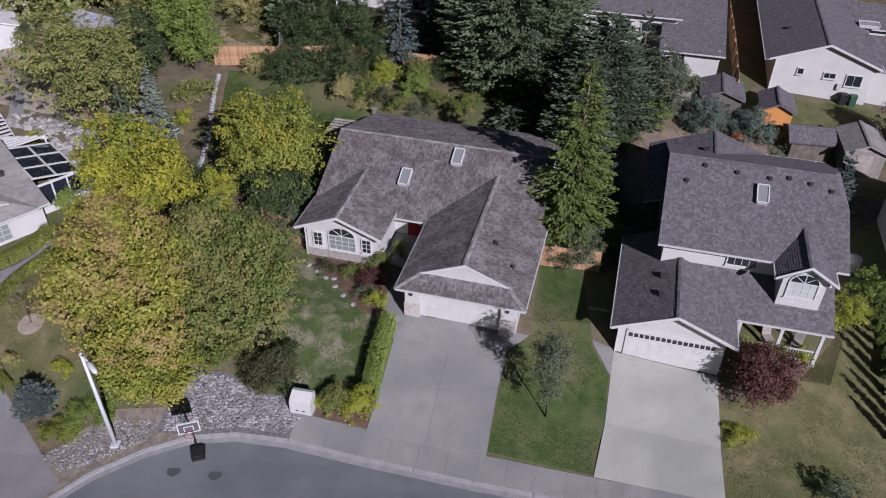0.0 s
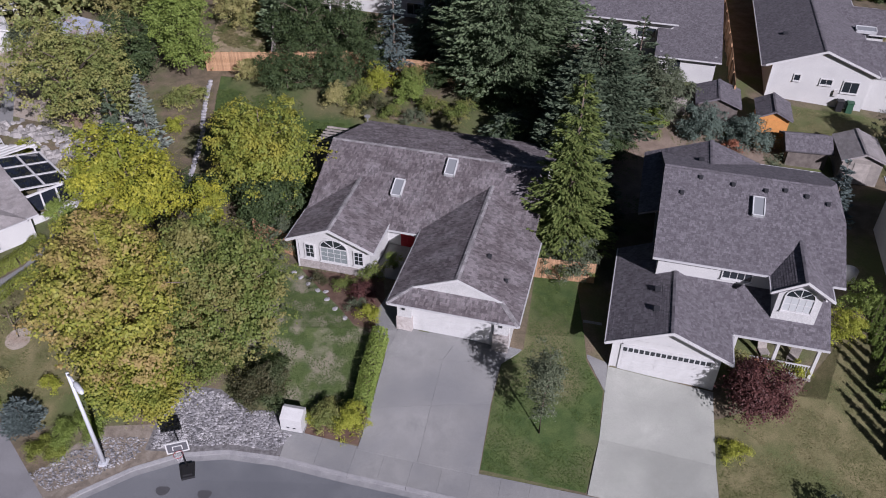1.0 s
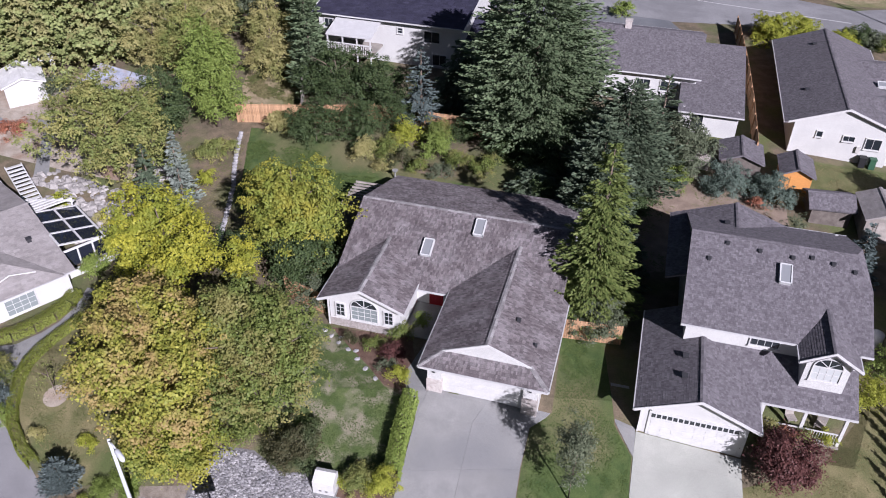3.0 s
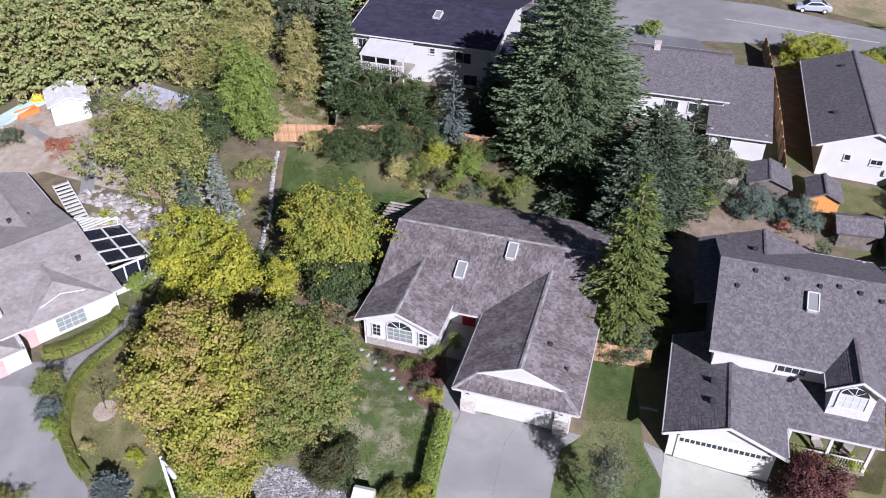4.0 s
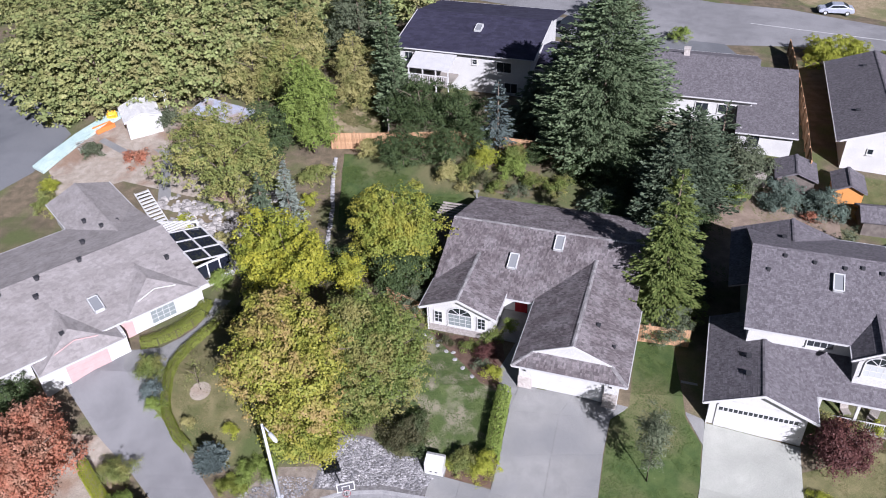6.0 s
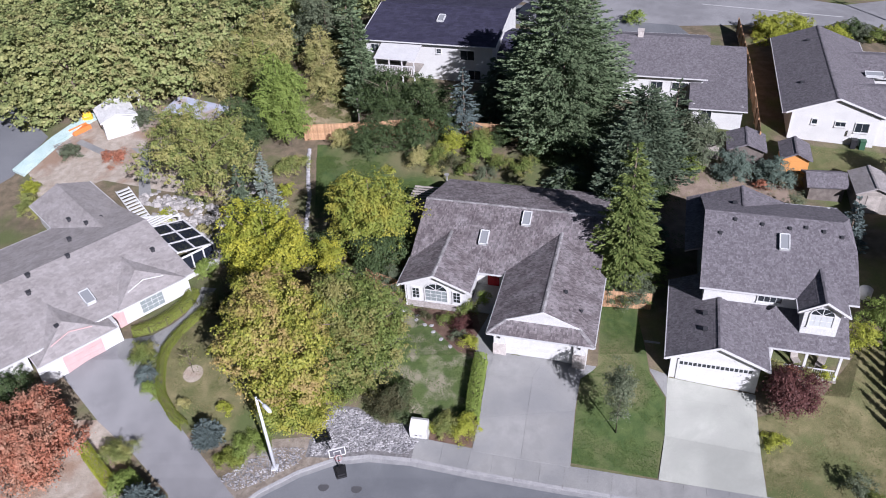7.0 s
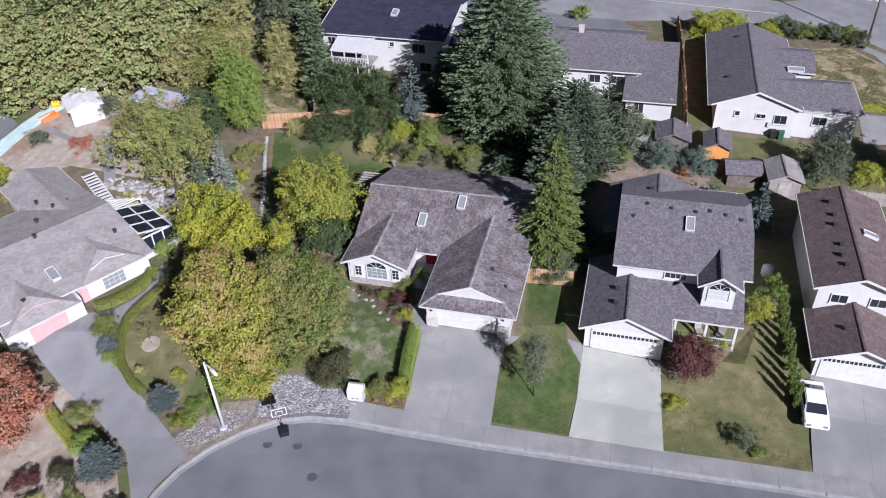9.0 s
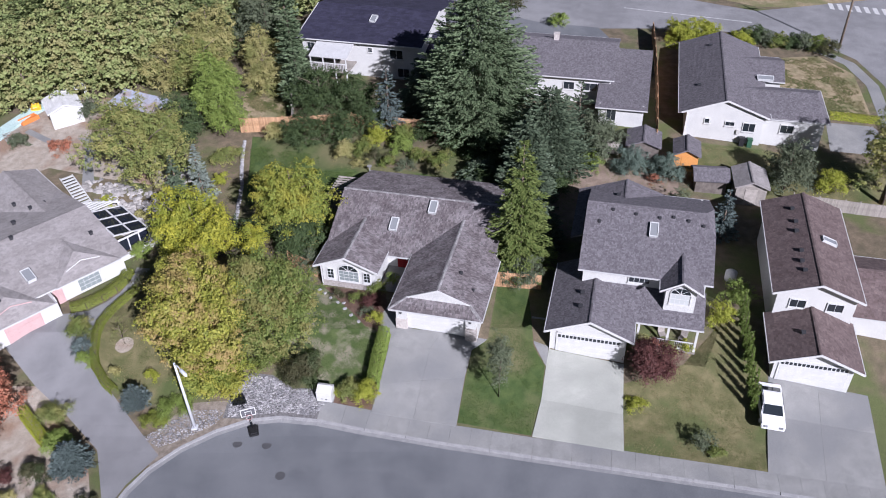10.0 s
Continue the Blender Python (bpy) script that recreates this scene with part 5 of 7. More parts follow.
tree("shade_tree", "dark green shrubby tree under the yellowing tree", -11.6, 44.6, 4.2, 4.6, L_dark, 4200, 0.26, 8, 0.05, 18)
tree("maple_tree", "round rust-red Japanese maple beside the driveway", -33.2, 25.7, 6.0, 8.0, L_red, 14000, 0.28, 9, 0.12, 36)
tree("plum_tree", "wine-red leaved ornamental tree before the porch", 17.7, 30.5, 4.0, 3.3, L_wine, 6500, 0.22, 10, 0.12, 24)
tree("young_tree", "slender sparse young tree in the lawn strip", 5.75, 28.8, 7.6, 2.2, L_grey, 2600, 0.17, 11, 0.1, 18, r=0.06)
tree("young_tree", "small thin tree standing in a round bare patch", -24.6, 33.8, 3.0, 2.4, L_olive, 160, 0.16, 12, 0.3, 12, r=0.05)
hedge("clipped bright green hedge along the driveway", [(-3.3, 34.3), (-3.75, 31.6), (-4.0, 29.3)], 1.1, 0.9, L_bright, 300)
shrub("rounded golden-green shrub beside the driveway", -4.5, 28.7, 1.7, 2.1, L_lime, 2200, 0.14, 21)
shrub("rounded olive shrub behind the pavement", -5.6, 28.8, 1.5, 2.0, L_olive, 2200, 0.14, 22)
shrub("small golden shrub beside the utility box", -6.6, 28.9, 0.8, 0.9, L_lime, 500, 0.11, 23)
shrub("large bronze-green shrub at the lawn corner", -9.4, 30.6, 2.1, 3.7, L_winegreen, 6500, 0.17, 24, lobes=26)
shrub("green undergrowth below the tree beside the stone bed", -11.9, 31.9, 1.7, 3.2, L_green, 3000, 0.16, 193)
shrub("golden shrub in the planted bed", -4.1, 35.9, 1.1, 1.3, L_lime, 800, 0.12, 25)
shrub("wine-red shrub in the planted bed", -4.5, 37.6, 1.2, 1.8, L_wine, 1100, 0.14, 26)
shrub("green shrub in the planted bed", -5.9, 38.4, 1.0, 1.5, L_green, 800, 0.13, 27)
shrub("green shrub below the arched window", -4.1, 39.6, 1.3, 1.5, L_green, 900, 0.13, 28)
shrub("clipped dark shrub beside the entry", -3.0, 40.6, 1.5, 1.1, L_bright, 700, 0.12, 29)
shrub("grey-green low shrub in the bed", -5.0, 36.9, 0.7, 1.2, L_grey, 500, 0.12, 30)
shrub("low dark shrub in the bed", -7.6, 38.9, 0.7, 1.4, L_winegreen, 600, 0.12, 31)
shrub("grey-green shrub at the fence end", -10.0, 42.3, 2.6, 2.4, L_grey, 1900, 0.16, 32)
shrub("flowering pale shrub beside the fence", -10.6, 45.4, 1.5, 3.2, L_straw, 1800, 0.15, 33)
conifer("blue_spruce", "rounded dwarf blue spruce at the driveway mouth", -22.1, 28.2, 2.0, 2.3, L_blue, 41, whorls=30, per=18, sprays=9, size=0.14, power=0.4, droop=0.1, blade=0.6)
shrub("low spreading green juniper by the lamp post", -19.0, 27.9, 0.9, 2.8, L_bright, 4200, 0.11, 42)
shrub("low spreading green juniper by the driveway mouth", -20.5, 26.7, 0.8, 1.9, L_hedge, 2400, 0.11, 43)
shrub("small yellow-green shrub on the dry lawn", -21.6, 30.6, 0.7, 1.1, L_lime, 600, 0.13, 44)
shrub("small straw-coloured shrub on the dry lawn", -24.6, 31.0, 0.7, 1.0, L_straw, 450, 0.13, 45)
shrub("dark conical shrub beside the path", -28.2, 34.5, 2.3, 1.9, L_green, 1900, 0.14, 46)
shrub("grey-blue shrub beside the driveway", -27.7, 33.0, 1.5, 1.7, L_blue, 1500, 0.13, 47)
shrub("clipped low green shrub beside the driveway", -27.1, 32.1, 1.0, 1.6, L_bright, 1300, 0.11, 191)
shrub("clipped round green shrub by the sunroom", -26.4, 44.6, 2.2, 1.7, L_bright, 1600, 0.14, 48)
shrub("wine-dark shrub under the maple", -24.4, 40.0, 2.0, 2.6, L_winegreen, 1700, 0.16, 49)
hedge("low clipped hedge along the house front", [(-30.5, 37.75), (-29.4, 38.25), (-28.4, 39.1), (-27.6, 40.2), (-27.1, 41.4), (-27.0, 42.6)], 0.6, 0.95, L_hedge, 420, 0.085, 50)
hedge("low golden hedge round the lawn island", [(-24.9, 41.6), (-26.1, 39.1), (-26.9, 37.3), (-27.2, 36.0), (-27.15, 34.6), (-26.8, 32.8), (-26.3, 31.6), (-25.1, 30.1), (-24.1, 29.3)], 0.55, 0.62, L_hedge, 420, 0.085, 51)
hedge("yellow clipped hedge along the driveway edge", [(-30.7, 27.6), (-29.2, 26.1), (-27.7, 24.7)], 0.9, 0.8, L_lime, 360, 0.1, 52)
shrub("clipped dark green shrub beside the driveway", -28.0, 26.9, 1.7, 2.5, L_olive, 2600, 0.12, 53)
shrub("green shrub in the dusty garden", -26.7, 24.6, 1.7, 2.2, L_bright, 2200, 0.16, 54)
conifer("blue_spruce", "broad grey-blue spruce beside the driveway", -25.1, 22.9, 2.6, 3.0, L_blue, 55, whorls=34, per=20, sprays=11, size=0.17, power=0.42, droop=0.15)
shrub("rust-brown shrub in the dusty garden", -27.6, 22.0, 1.2, 2.6, L_winegreen, 1500, 0.15, 56)
shrub("pale straw-coloured flowering shrub", -29.0, 20.0, 1.0, 1.5, L_straw, 800, 0.13, 57)
shrub("low olive shrub in the dusty garden", -26.4, 20.0, 1.0, 2.0, L_olive, 1300, 0.14, 58)
# by the grey-roofed house
shrub("golden shrub at the porch corner", 20.9, 33.0, 1.0, 1.1, L_lime, 650, 0.12, 61)
shrub("golden tall shrub beside the house", 24.1, 35.8, 2.6, 2.0, L_lime, 1900, 0.15, 62)
shrub("green shrub beside the house", 26.2, 38.0, 2.9, 2.4, L_bright, 2000, 0.17, 63)
shrub("low golden shrub under the wine-red tree", 16.3, 28.0, 0.7, 1.8, L_lime, 900, 0.12, 64)
shrub("green shrub before the porch", 17.6, 32.6, 1.3, 1.6, L_olive, 1100, 0.14, 65)
first = None
for i, (x, y) in enumerate(((26.2, 36.6), (26.0, 35.5), (25.8, 34.4), (25.65, 33.3), (25.5, 32.2), (25.35, 31.1), (25.2, 30.0), (25.05, 28.9), (24.9, 27.8))):
    if first is None:
        first = conifer("cedar_tree", "slim upright young cedar in a row along the lawn", x, y, 3.0, 0.4, L_slim, 66, "row of slim cedars", whorls=30, per=10, sprays=5, size=0.11, droop=0.05, power=0.45)
    else:
        k = 0.82 + 0.3 * ((i * 37) % 10) / 10
        c_ = copy_thing(first, pose(x, y, g(x, y), 0, 0, i * 71))
        c_.scale = (k, k, k)
shrub("grey leafless shrub at the pavement", 20.4, 24.6, 1.6, 2.0, L_grey, 700, 0.16, 67)
shrub("low green shrub at the pavement", 21.2, 23.9, 0.8, 1.4, L_green, 600, 0.13, 68)

tree("low_tree", "low yellow-green tree hanging over the stone bed", -15.4, 29.8, 4.4, 4.4, L_turning, 5200, 0.24, 71, -0.1, 20)
tree("low_tree", "golden-green lower boughs of a young maple", -17.0, 29.6, 4.6, 3.8, L_turning, 4600, 0.26, 72, -0.1, 18)
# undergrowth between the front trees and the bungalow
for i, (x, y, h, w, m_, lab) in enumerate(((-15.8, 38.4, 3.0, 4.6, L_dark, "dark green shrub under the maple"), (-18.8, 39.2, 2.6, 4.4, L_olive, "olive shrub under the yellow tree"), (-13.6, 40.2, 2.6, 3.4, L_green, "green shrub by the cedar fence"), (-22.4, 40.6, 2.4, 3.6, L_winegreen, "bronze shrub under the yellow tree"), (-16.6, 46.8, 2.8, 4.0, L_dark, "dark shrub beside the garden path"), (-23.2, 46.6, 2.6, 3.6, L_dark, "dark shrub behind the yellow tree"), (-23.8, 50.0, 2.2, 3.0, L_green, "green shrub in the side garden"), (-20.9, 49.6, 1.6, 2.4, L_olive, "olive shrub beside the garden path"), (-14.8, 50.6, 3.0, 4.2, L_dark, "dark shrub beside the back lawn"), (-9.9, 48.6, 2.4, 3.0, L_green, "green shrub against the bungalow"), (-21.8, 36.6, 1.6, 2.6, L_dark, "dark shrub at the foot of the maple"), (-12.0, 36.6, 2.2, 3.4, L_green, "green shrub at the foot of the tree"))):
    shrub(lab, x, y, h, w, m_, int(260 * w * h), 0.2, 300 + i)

shrub("rust-coloured flowering shrub before the porch", 18.6, 32.9, 1.2, 1.2, L_red, 800, 0.12, 180)
shrub("straw-yellow flowering shrub before the porch", 17.4, 33.4, 1.4, 1.3, L_straw, 900, 0.12, 181)
shrub("olive shrub under the porch rail", 19.6, 32.9, 1.1, 1.2, L_olive, 800, 0.12, 182)

# back gardens
shrub("tall dark shrub in front of the back fence", -6.6, 64.6, 3.8, 3.4, L_dark, 2800, 0.18, 183)
shrub("tall green shrub in front of the back fence", -3.4, 63.2, 2.6, 2.8, L_green, 2300, 0.18, 184)
conifer("spruce_tree", "tall light green spruce between two houses", 8.2, 42.9, 13.2, 6.6, L_conifer_lt, 81, whorls=36, per=22, sprays=24, size=0.27, droop=0.22, power=0.66, lift=0.12, fan=0.24)
shrub("grey-green shrub under the spruce", 8.4, 41.2, 2.6, 4.0, L_grey, 2600, 0.18, 82)
conifer("cypress_tree", "massive dense green cypress behind the bungalow", 5.0, 64.0, 16.0, 15.4, L_conifer, 83, whorls=60, per=46, sprays=22, size=0.35, droop=0.04, power=0.45, belly=0.5, lift=0.06, fan=0.13)
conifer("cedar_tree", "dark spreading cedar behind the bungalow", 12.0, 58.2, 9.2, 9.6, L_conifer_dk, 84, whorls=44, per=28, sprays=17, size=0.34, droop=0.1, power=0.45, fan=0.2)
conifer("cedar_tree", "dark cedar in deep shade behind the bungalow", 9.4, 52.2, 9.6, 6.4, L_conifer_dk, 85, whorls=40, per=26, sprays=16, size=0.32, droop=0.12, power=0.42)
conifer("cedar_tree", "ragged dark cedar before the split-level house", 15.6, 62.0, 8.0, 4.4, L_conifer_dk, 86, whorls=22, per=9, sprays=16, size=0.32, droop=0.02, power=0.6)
tree("deciduous_tree", "grey-green tree beside the dark cedar", 17.4, 60.2, 5.6, 4.8, L_grey, 6000, 0.27, 87, 0.05, 26)
shrub("broad blue-green shrub before the garden sheds", 20.8, 58.2, 2.5, 3.8, L_teal, 3800, 0.2, 88)
shrub("blue-green spreading shrub before the orange shed", 24.2, 57.5, 2.3, 3.8, L_teal, 3400, 0.2, 188)
shrub("fresh yellow-green shrub at the foot of the grey tree", 16.6, 58.4, 2.8, 2.4, L_bright, 2400, 0.18, 189)
shrub("rust-tinged low shrub in the bare plot", 23.0, 56.4, 1.0, 1.8, L_red, 600, 0.14, 190)
conifer("blue_spruce", "slim dusky spruce in the back garden", -4.7, 65.0, 8.0, 4.4, L_blue, 90, whorls=30, per=10, sprays=12, size=0.28, droop=0.25, power=0.75)
conifer("cedar_tree", "ragged blue-green conifer beside the two-storey house", 27.4, 47.4, 5.6, 3.0, L_blue, 91, whorls=24, per=9, sprays=9, size=0.3, droop=0.15, power=0.7)
shrub("sparse grey shrub by the shed", 24.6, 52.5, 2.6, 2.2, L_grey, 700, 0.2, 92)
tree("deciduous_tree", "olive shrubby tree behind the sheds", 36.0, 55.6, 5.4, 5.2, L_grey, 5500, 0.25, 93, 0.0, 24)
tree("deciduous_tree", "tall dusky tree at the end of the back lots", 45.2, 53.6, 11.0, 7.0, L_olive, 9000, 0.3, 94, 0.1, 28)
tree("deciduous_tree", "low yellowing tree behind the brown-roofed house", 40.4, 55.3, 2.6, 3.0, L_lime, 2600, 0.22, 95, 0.0, 16)
conifer("blue_spruce", "slim silvery spruce in the garden", -22.7, 53.4, 7.0, 3.0, L_silver, 96, whorls=32, per=10, sprays=8, size=0.28, droop=0.2, power=0.75)
conifer("cedar_tree", "dark slim cedar beside the silvery spruce", -25.0, 53.0, 6.0, 3.0, L_conifer_dk, 97, whorls=28, per=10, sprays=8, size=0.3)
tree("deciduous_tree", "broad tree turning yellow over the rock garden", -29.0, 56.6, 8.8, 11.5, L_olive, 15000, 0.30, 98, 0.12, 36)
tree("poplar_tree", "tall bright green tree by the back fence", -23.0, 64.8, 10.8, 5.4, L_bright, 11000, 0.28, 99, -0.05, 30, flat=1.6)
tree("dark_tree", "dark green tree behind the rock garden", -26.6, 62.5, 7.0, 4.5, L_dark, 5200, 0.28, 100, 0.05, 22)
tree("willow_tree", "grey-green weeping tree behind the yards", -21.5, 84.0, 10.5, 7.0, L_grey, 9000, 0.32, 101, 0.05, 30)
tree("deciduous_tree", "straw-yellow tree at the edge of the woods", -27.6, 80.5, 9.0, 7.0, L_straw, 7000, 0.32, 102, 0.1, 26)
tree("deciduous_tree", "overgrown straw-coloured bush in the dry yard", -19.8, 74.5, 4.2, 5.6, L_straw, 4200, 0.26, 103, 0.0, 22)
conifer("hedge_tree", "tall dense dark hedge conifer beside the dark-roofed house", -17.0, 77.0, 9.0, 4.4, L_conifer, 104, "tall hedge by the dark-roofed house", whorls=36, per=16, sprays=9, size=0.36, droop=0.1, power=0.4)
conifer("hedge_tree", "tall dense dark hedge conifer beside the dark-roofed house", -18.6, 83.5, 10.0, 4.6, L_conifer, 105, "tall hedge by the dark-roofed house", whorls=36, per=16, sprays=9, size=0.36, droop=0.1, power=0.4)
conifer("hedge_tree", "tall dense dark hedge conifer beside the dark-roofed house", -15.6, 71.5, 7.0, 4.6, L_conifer, 106, "tall hedge by the dark-roofed house", whorls=32, per=16, sprays=9, size=0.36, droop=0.1, power=0.4)
tree("dark_tree", "dark dense tree behind the back fence", -13.0, 69.4, 5.8, 7.0, L_dark, 6500, 0.27, 107, 0.0, 26)
tree("dark_tree", "dark dense tree behind the back fence", -9.0, 68.4, 5.2, 6.4, L_dark, 5200, 0.27, 108, 0.0, 24)
shrub("large rounded dark green shrub by the back lawn", -13.8, 62.9, 4.1, 4.6, L_dark, 4600, 0.2, 109)
shrub("large rounded dark green shrub by the back fence", -9.7, 63.2, 3.8, 4.4, L_dark, 4000, 0.2, 110)
shrub("pale yellow shrub against the back fence", -17.2, 64.2, 2.2, 2.4, L_straw, 1700, 0.18, 111)
shrub("golden shrub in the back border", -6.0, 62.6, 2.4, 2.6, L_lime, 1800, 0.18, 112)
shrub("pale straw shrub in the back border", -9.2, 60.4, 2.2, 2.4, L_straw, 1500, 0.17, 113)
shrub("green conical shrub in the back border", -3.0, 61.0, 3.0, 2.4, L_bright, 2200, 0.18, 114)
shrub("bronze shrub in the back border", -6.0, 60.0, 1.4, 2.6, L_winegreen, 1500, 0.16, 115)
shrub("small green shrub in the back border", -1.2, 59.6, 1.6, 2.4, L_green, 1400, 0.16, 116)
shrub("yellow-green shrub beside the garden path", -21.6, 56.2, 1.4, 1.8, L_lime, 1000, 0.16, 117)
shrub("olive shrub beside the garden path", -21.8, 60.0, 2.0, 3.2, L_olive, 2000, 0.18, 118)
shrub("rust-brown shrubs on the terrace", -41.0, 62.6, 1.1, 3.2, L_red, 1300, 0.18, 119)
shrub("grey-green shrub on the terrace", -39.6, 69.4, 2.0, 4.0, L_grey, 2200, 0.2, 120)
shrub("olive shrub by the side of the low house", -46.4, 55.0, 1.8, 3.0, L_olive, 1800, 0.18, 121)
shrub("lime shrub by the side of the low house", -47.4, 57.6, 1.5, 2.0, L_lime, 1100, 0.17, 122)
shrub("grey shrub on the terrace", -45.6, 63.4, 1.5, 2.6, L_grey, 1200, 0.18, 123)
shrub("golden shrub among the rocks", -32.6, 52.8, 1.5, 1.8, L_lime, 900, 0.16, 124)
shrub("straw-coloured shrub among the rocks", -28.0, 50.5, 1.2, 2.2, L_straw, 900, 0.16, 125)
shrub("big golden-green laurel by the cream house", 32.0, 88.0, 3.2, 5.0, L_lime, 4200, 0.24, 126)
shrub("golden-green laurel by the cream house", 36.0, 88.0, 3.0, 4.0, L_lime, 3000, 0.24, 127)
shrub("golden-green laurel beside the rear street", 40.0, 86.4, 2.2, 3.2, L_lime, 2000, 0.22, 128)
for i in range(7):
    shrub("loose dark green bush in a ragged row along the rear street", 40.8 + i * 1.45, 88.4 - i * 0.5, 1.9 + 0.5 * ((i * 3) % 4) / 3, 2.6, (L_green, L_dark, L_grey)[i % 3], 1700, 0.22, 400 + i, group="bushes along the rear street")
shrub("bronze bush at the street corner", 50.6, 84.4, 2.2, 3.0, L_winegreen, 1800, 0.22, 130)
shrub("clipped bush beside the rear street", 16.8, 93.0, 1.8, 2.6, L_bright, 1600, 0.2, 131)
tree("deciduous_tree", "bronze-leaved tree beside the rear street", 10.0, 95.5, 6.5, 6.0, L_winegreen, 5500, 0.3, 132, 0.1, 24)
hedge("low clipped yellow hedge beside the short driveway", [(45.2, 68.6), (50.6, 67.6)], 0.7, 0.8, L_lime, 160, 0.16, 133)
# two added conifers; their dark needles stand in for deep shadow here
conifer("cedar_tree", "dark conifer added to fill the deep shade behind the back fence", -1.4, 69.5, 6.5, 5.5, L_conifer_dk, 150, whorls=30, per=14, sprays=11, size=0.42, power=0.55)
conifer("cedar_tree", "dark conifer added to fill the deep shade beside the two-storey house", 1.5, 73.5, 7.5, 6.0, L_conifer_dk, 151, whorls=30, per=14, sprays=11, size=0.42, power=0.55)
shrub("low green shrub in the back border", -4.4, 59.0, 1.3, 2.0, L_green, 900, 0.16, 152)
shrub("small straw-coloured shrub in the back border", -7.6, 58.8, 1.2, 1.6, L_straw, 700, 0.15, 153)
shrub("grey-blue rounded shrub in the back border", -2.6, 58.4, 1.2, 2.2, L_grey, 900, 0.16, 154)
shrub("green shrub in the back border", -7.2, 61.2, 2.0, 2.6, L_green, 1500, 0.17, 155)
shrub("green shrub at the end of the back lawn", 1.2, 59.0, 1.6, 3.0, L_green, 1500, 0.18, 156)
tree("deciduous_tree", "olive tree at the edge of the cedar wood", -27.5, 74.0, 8.0, 7.0, L_olive, 8000, 0.3, 160, -0.05, 26)
tree("deciduous_tree", "straw-tinted tree at the edge of the cedar wood", -31.5, 75.0, 6.5, 6.0, L_straw, 5500, 0.3, 161, -0.05, 24)
tree("dark_tree", "dark green tree behind the bright poplar", -25.2, 69.5, 6.0, 5.0, L_dark, 4800, 0.28, 162, -0.05, 22)
tree("deciduous_tree", "pale overgrown tree in the dry yard", -21.2, 79.0, 6.0, 5.5, L_straw, 5000, 0.28, 163, -0.05, 22)
shrub("dark shrub against the back fence", -1.2, 63.4, 2.4, 3.4, L_dark, 2600, 0.18, 164)
shrub("dark shrub under the great cypress", 2.4, 61.8, 2.2, 3.6, L_dark, 2600, 0.18, 165)
shrub("olive shrub on the garden terrace", -33.6, 66.8, 1.8, 3.4, L_olive, 2200, 0.18, 166)
shrub("green shrub on the garden terrace", -36.4, 68.0, 1.6, 2.8, L_green, 1700, 0.18, 167)
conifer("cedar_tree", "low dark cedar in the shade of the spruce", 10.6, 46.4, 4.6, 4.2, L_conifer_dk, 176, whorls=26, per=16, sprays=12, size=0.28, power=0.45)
# added low plants: dark leaf colours paint the black shadow behind the houses
conifer("cedar_tree", "low dark cedar added to darken the deep shade behind the bungalow", 5.2, 56.4, 2.6, 5.4, L_conifer_dk, 192, whorls=26, per=18, sprays=13, size=0.28, power=0.4)
shrub("dark undergrowth added to darken the shade beneath the cedars", 5.4, 56.2, 2.2, 5.0, L_dark, 4200, 0.2, 177)
shrub("dark undergrowth added to darken the shade beneath the cypress", 6.2, 60.2, 2.4, 5.0, L_dark, 4200, 0.2, 178)
shrub("dark undergrowth added to darken the shade behind the house", 13.2, 55.2, 2.0, 4.0, L_dark, 3200, 0.2, 179)
# the olive wood at the edge of the lots
rng = random.Random(77)
WOOD = ((-36.5, 77.0), (-42, 75.6), (-48.6, 73.4), (-53, 70.6), (-29.0, 84.0), (-55, 76), (-45, 80), (-40, 89), (-49, 88), (-36, 100), (-40, 79), (-46, 76), (-51, 75), (-36.5, 87), (-43.5, 85), (-50, 83), (-57, 82), (-31, 89), (-39, 94), (-47, 92), (-55, 91), (-63, 90), (-33, 97), (-42, 101), (-51, 100), (-60, 99), (-27, 93), (-25, 101), (-35, 106), (-46, 109), (-57, 108), (-68, 106), (-28, 112), (-40, 116), (-53, 118), (-20, 97), (-66, 116), (-72, 97), (-34, 80.5))
protos = [tree("wood_tree", "olive-green tree with a ragged broad crown in the dense wood", -33.0, 82.0, 9.0, 10.0, L_cedar, 8000, 0.52, 140, -0.05, 40, "trees of the wood", flat=0.6),
          tree("wood_tree", "yellow-tinged olive tree with a ragged crown in the dense wood", -38.5, 82.5, 9.6, 9.0, L_cedar_gold, 7500, 0.52, 141, -0.05, 36, "trees of the wood", flat=0.9),
          conifer("cedar_tree", "dusky green cedar with layered boughs in the dense wood", -45.0, 84.5, 10.5, 8.5, L_cedar_dusk, 142, "trees of the wood", whorls=34, per=20, sprays=13, size=0.42, droop=0.1, power=0.42, fan=0.3)]
for i, (x, y) in enumerate(WOOD):
    k = rng.uniform(0.8, 1.2)
    c_ = copy_thing(protos[(0, 1, 0, 2, 0)[(i * 7 + i // 5) % 5]], pose(x + rng.uniform(-1, 1), y + rng.uniform(-1, 1), g(x, y), 0, 0, rng.uniform(0, 360)))
    c_.scale = (k * 1.08, k * 1.08, k * rng.uniform(0.9, 1.12))

# ---- grass ----


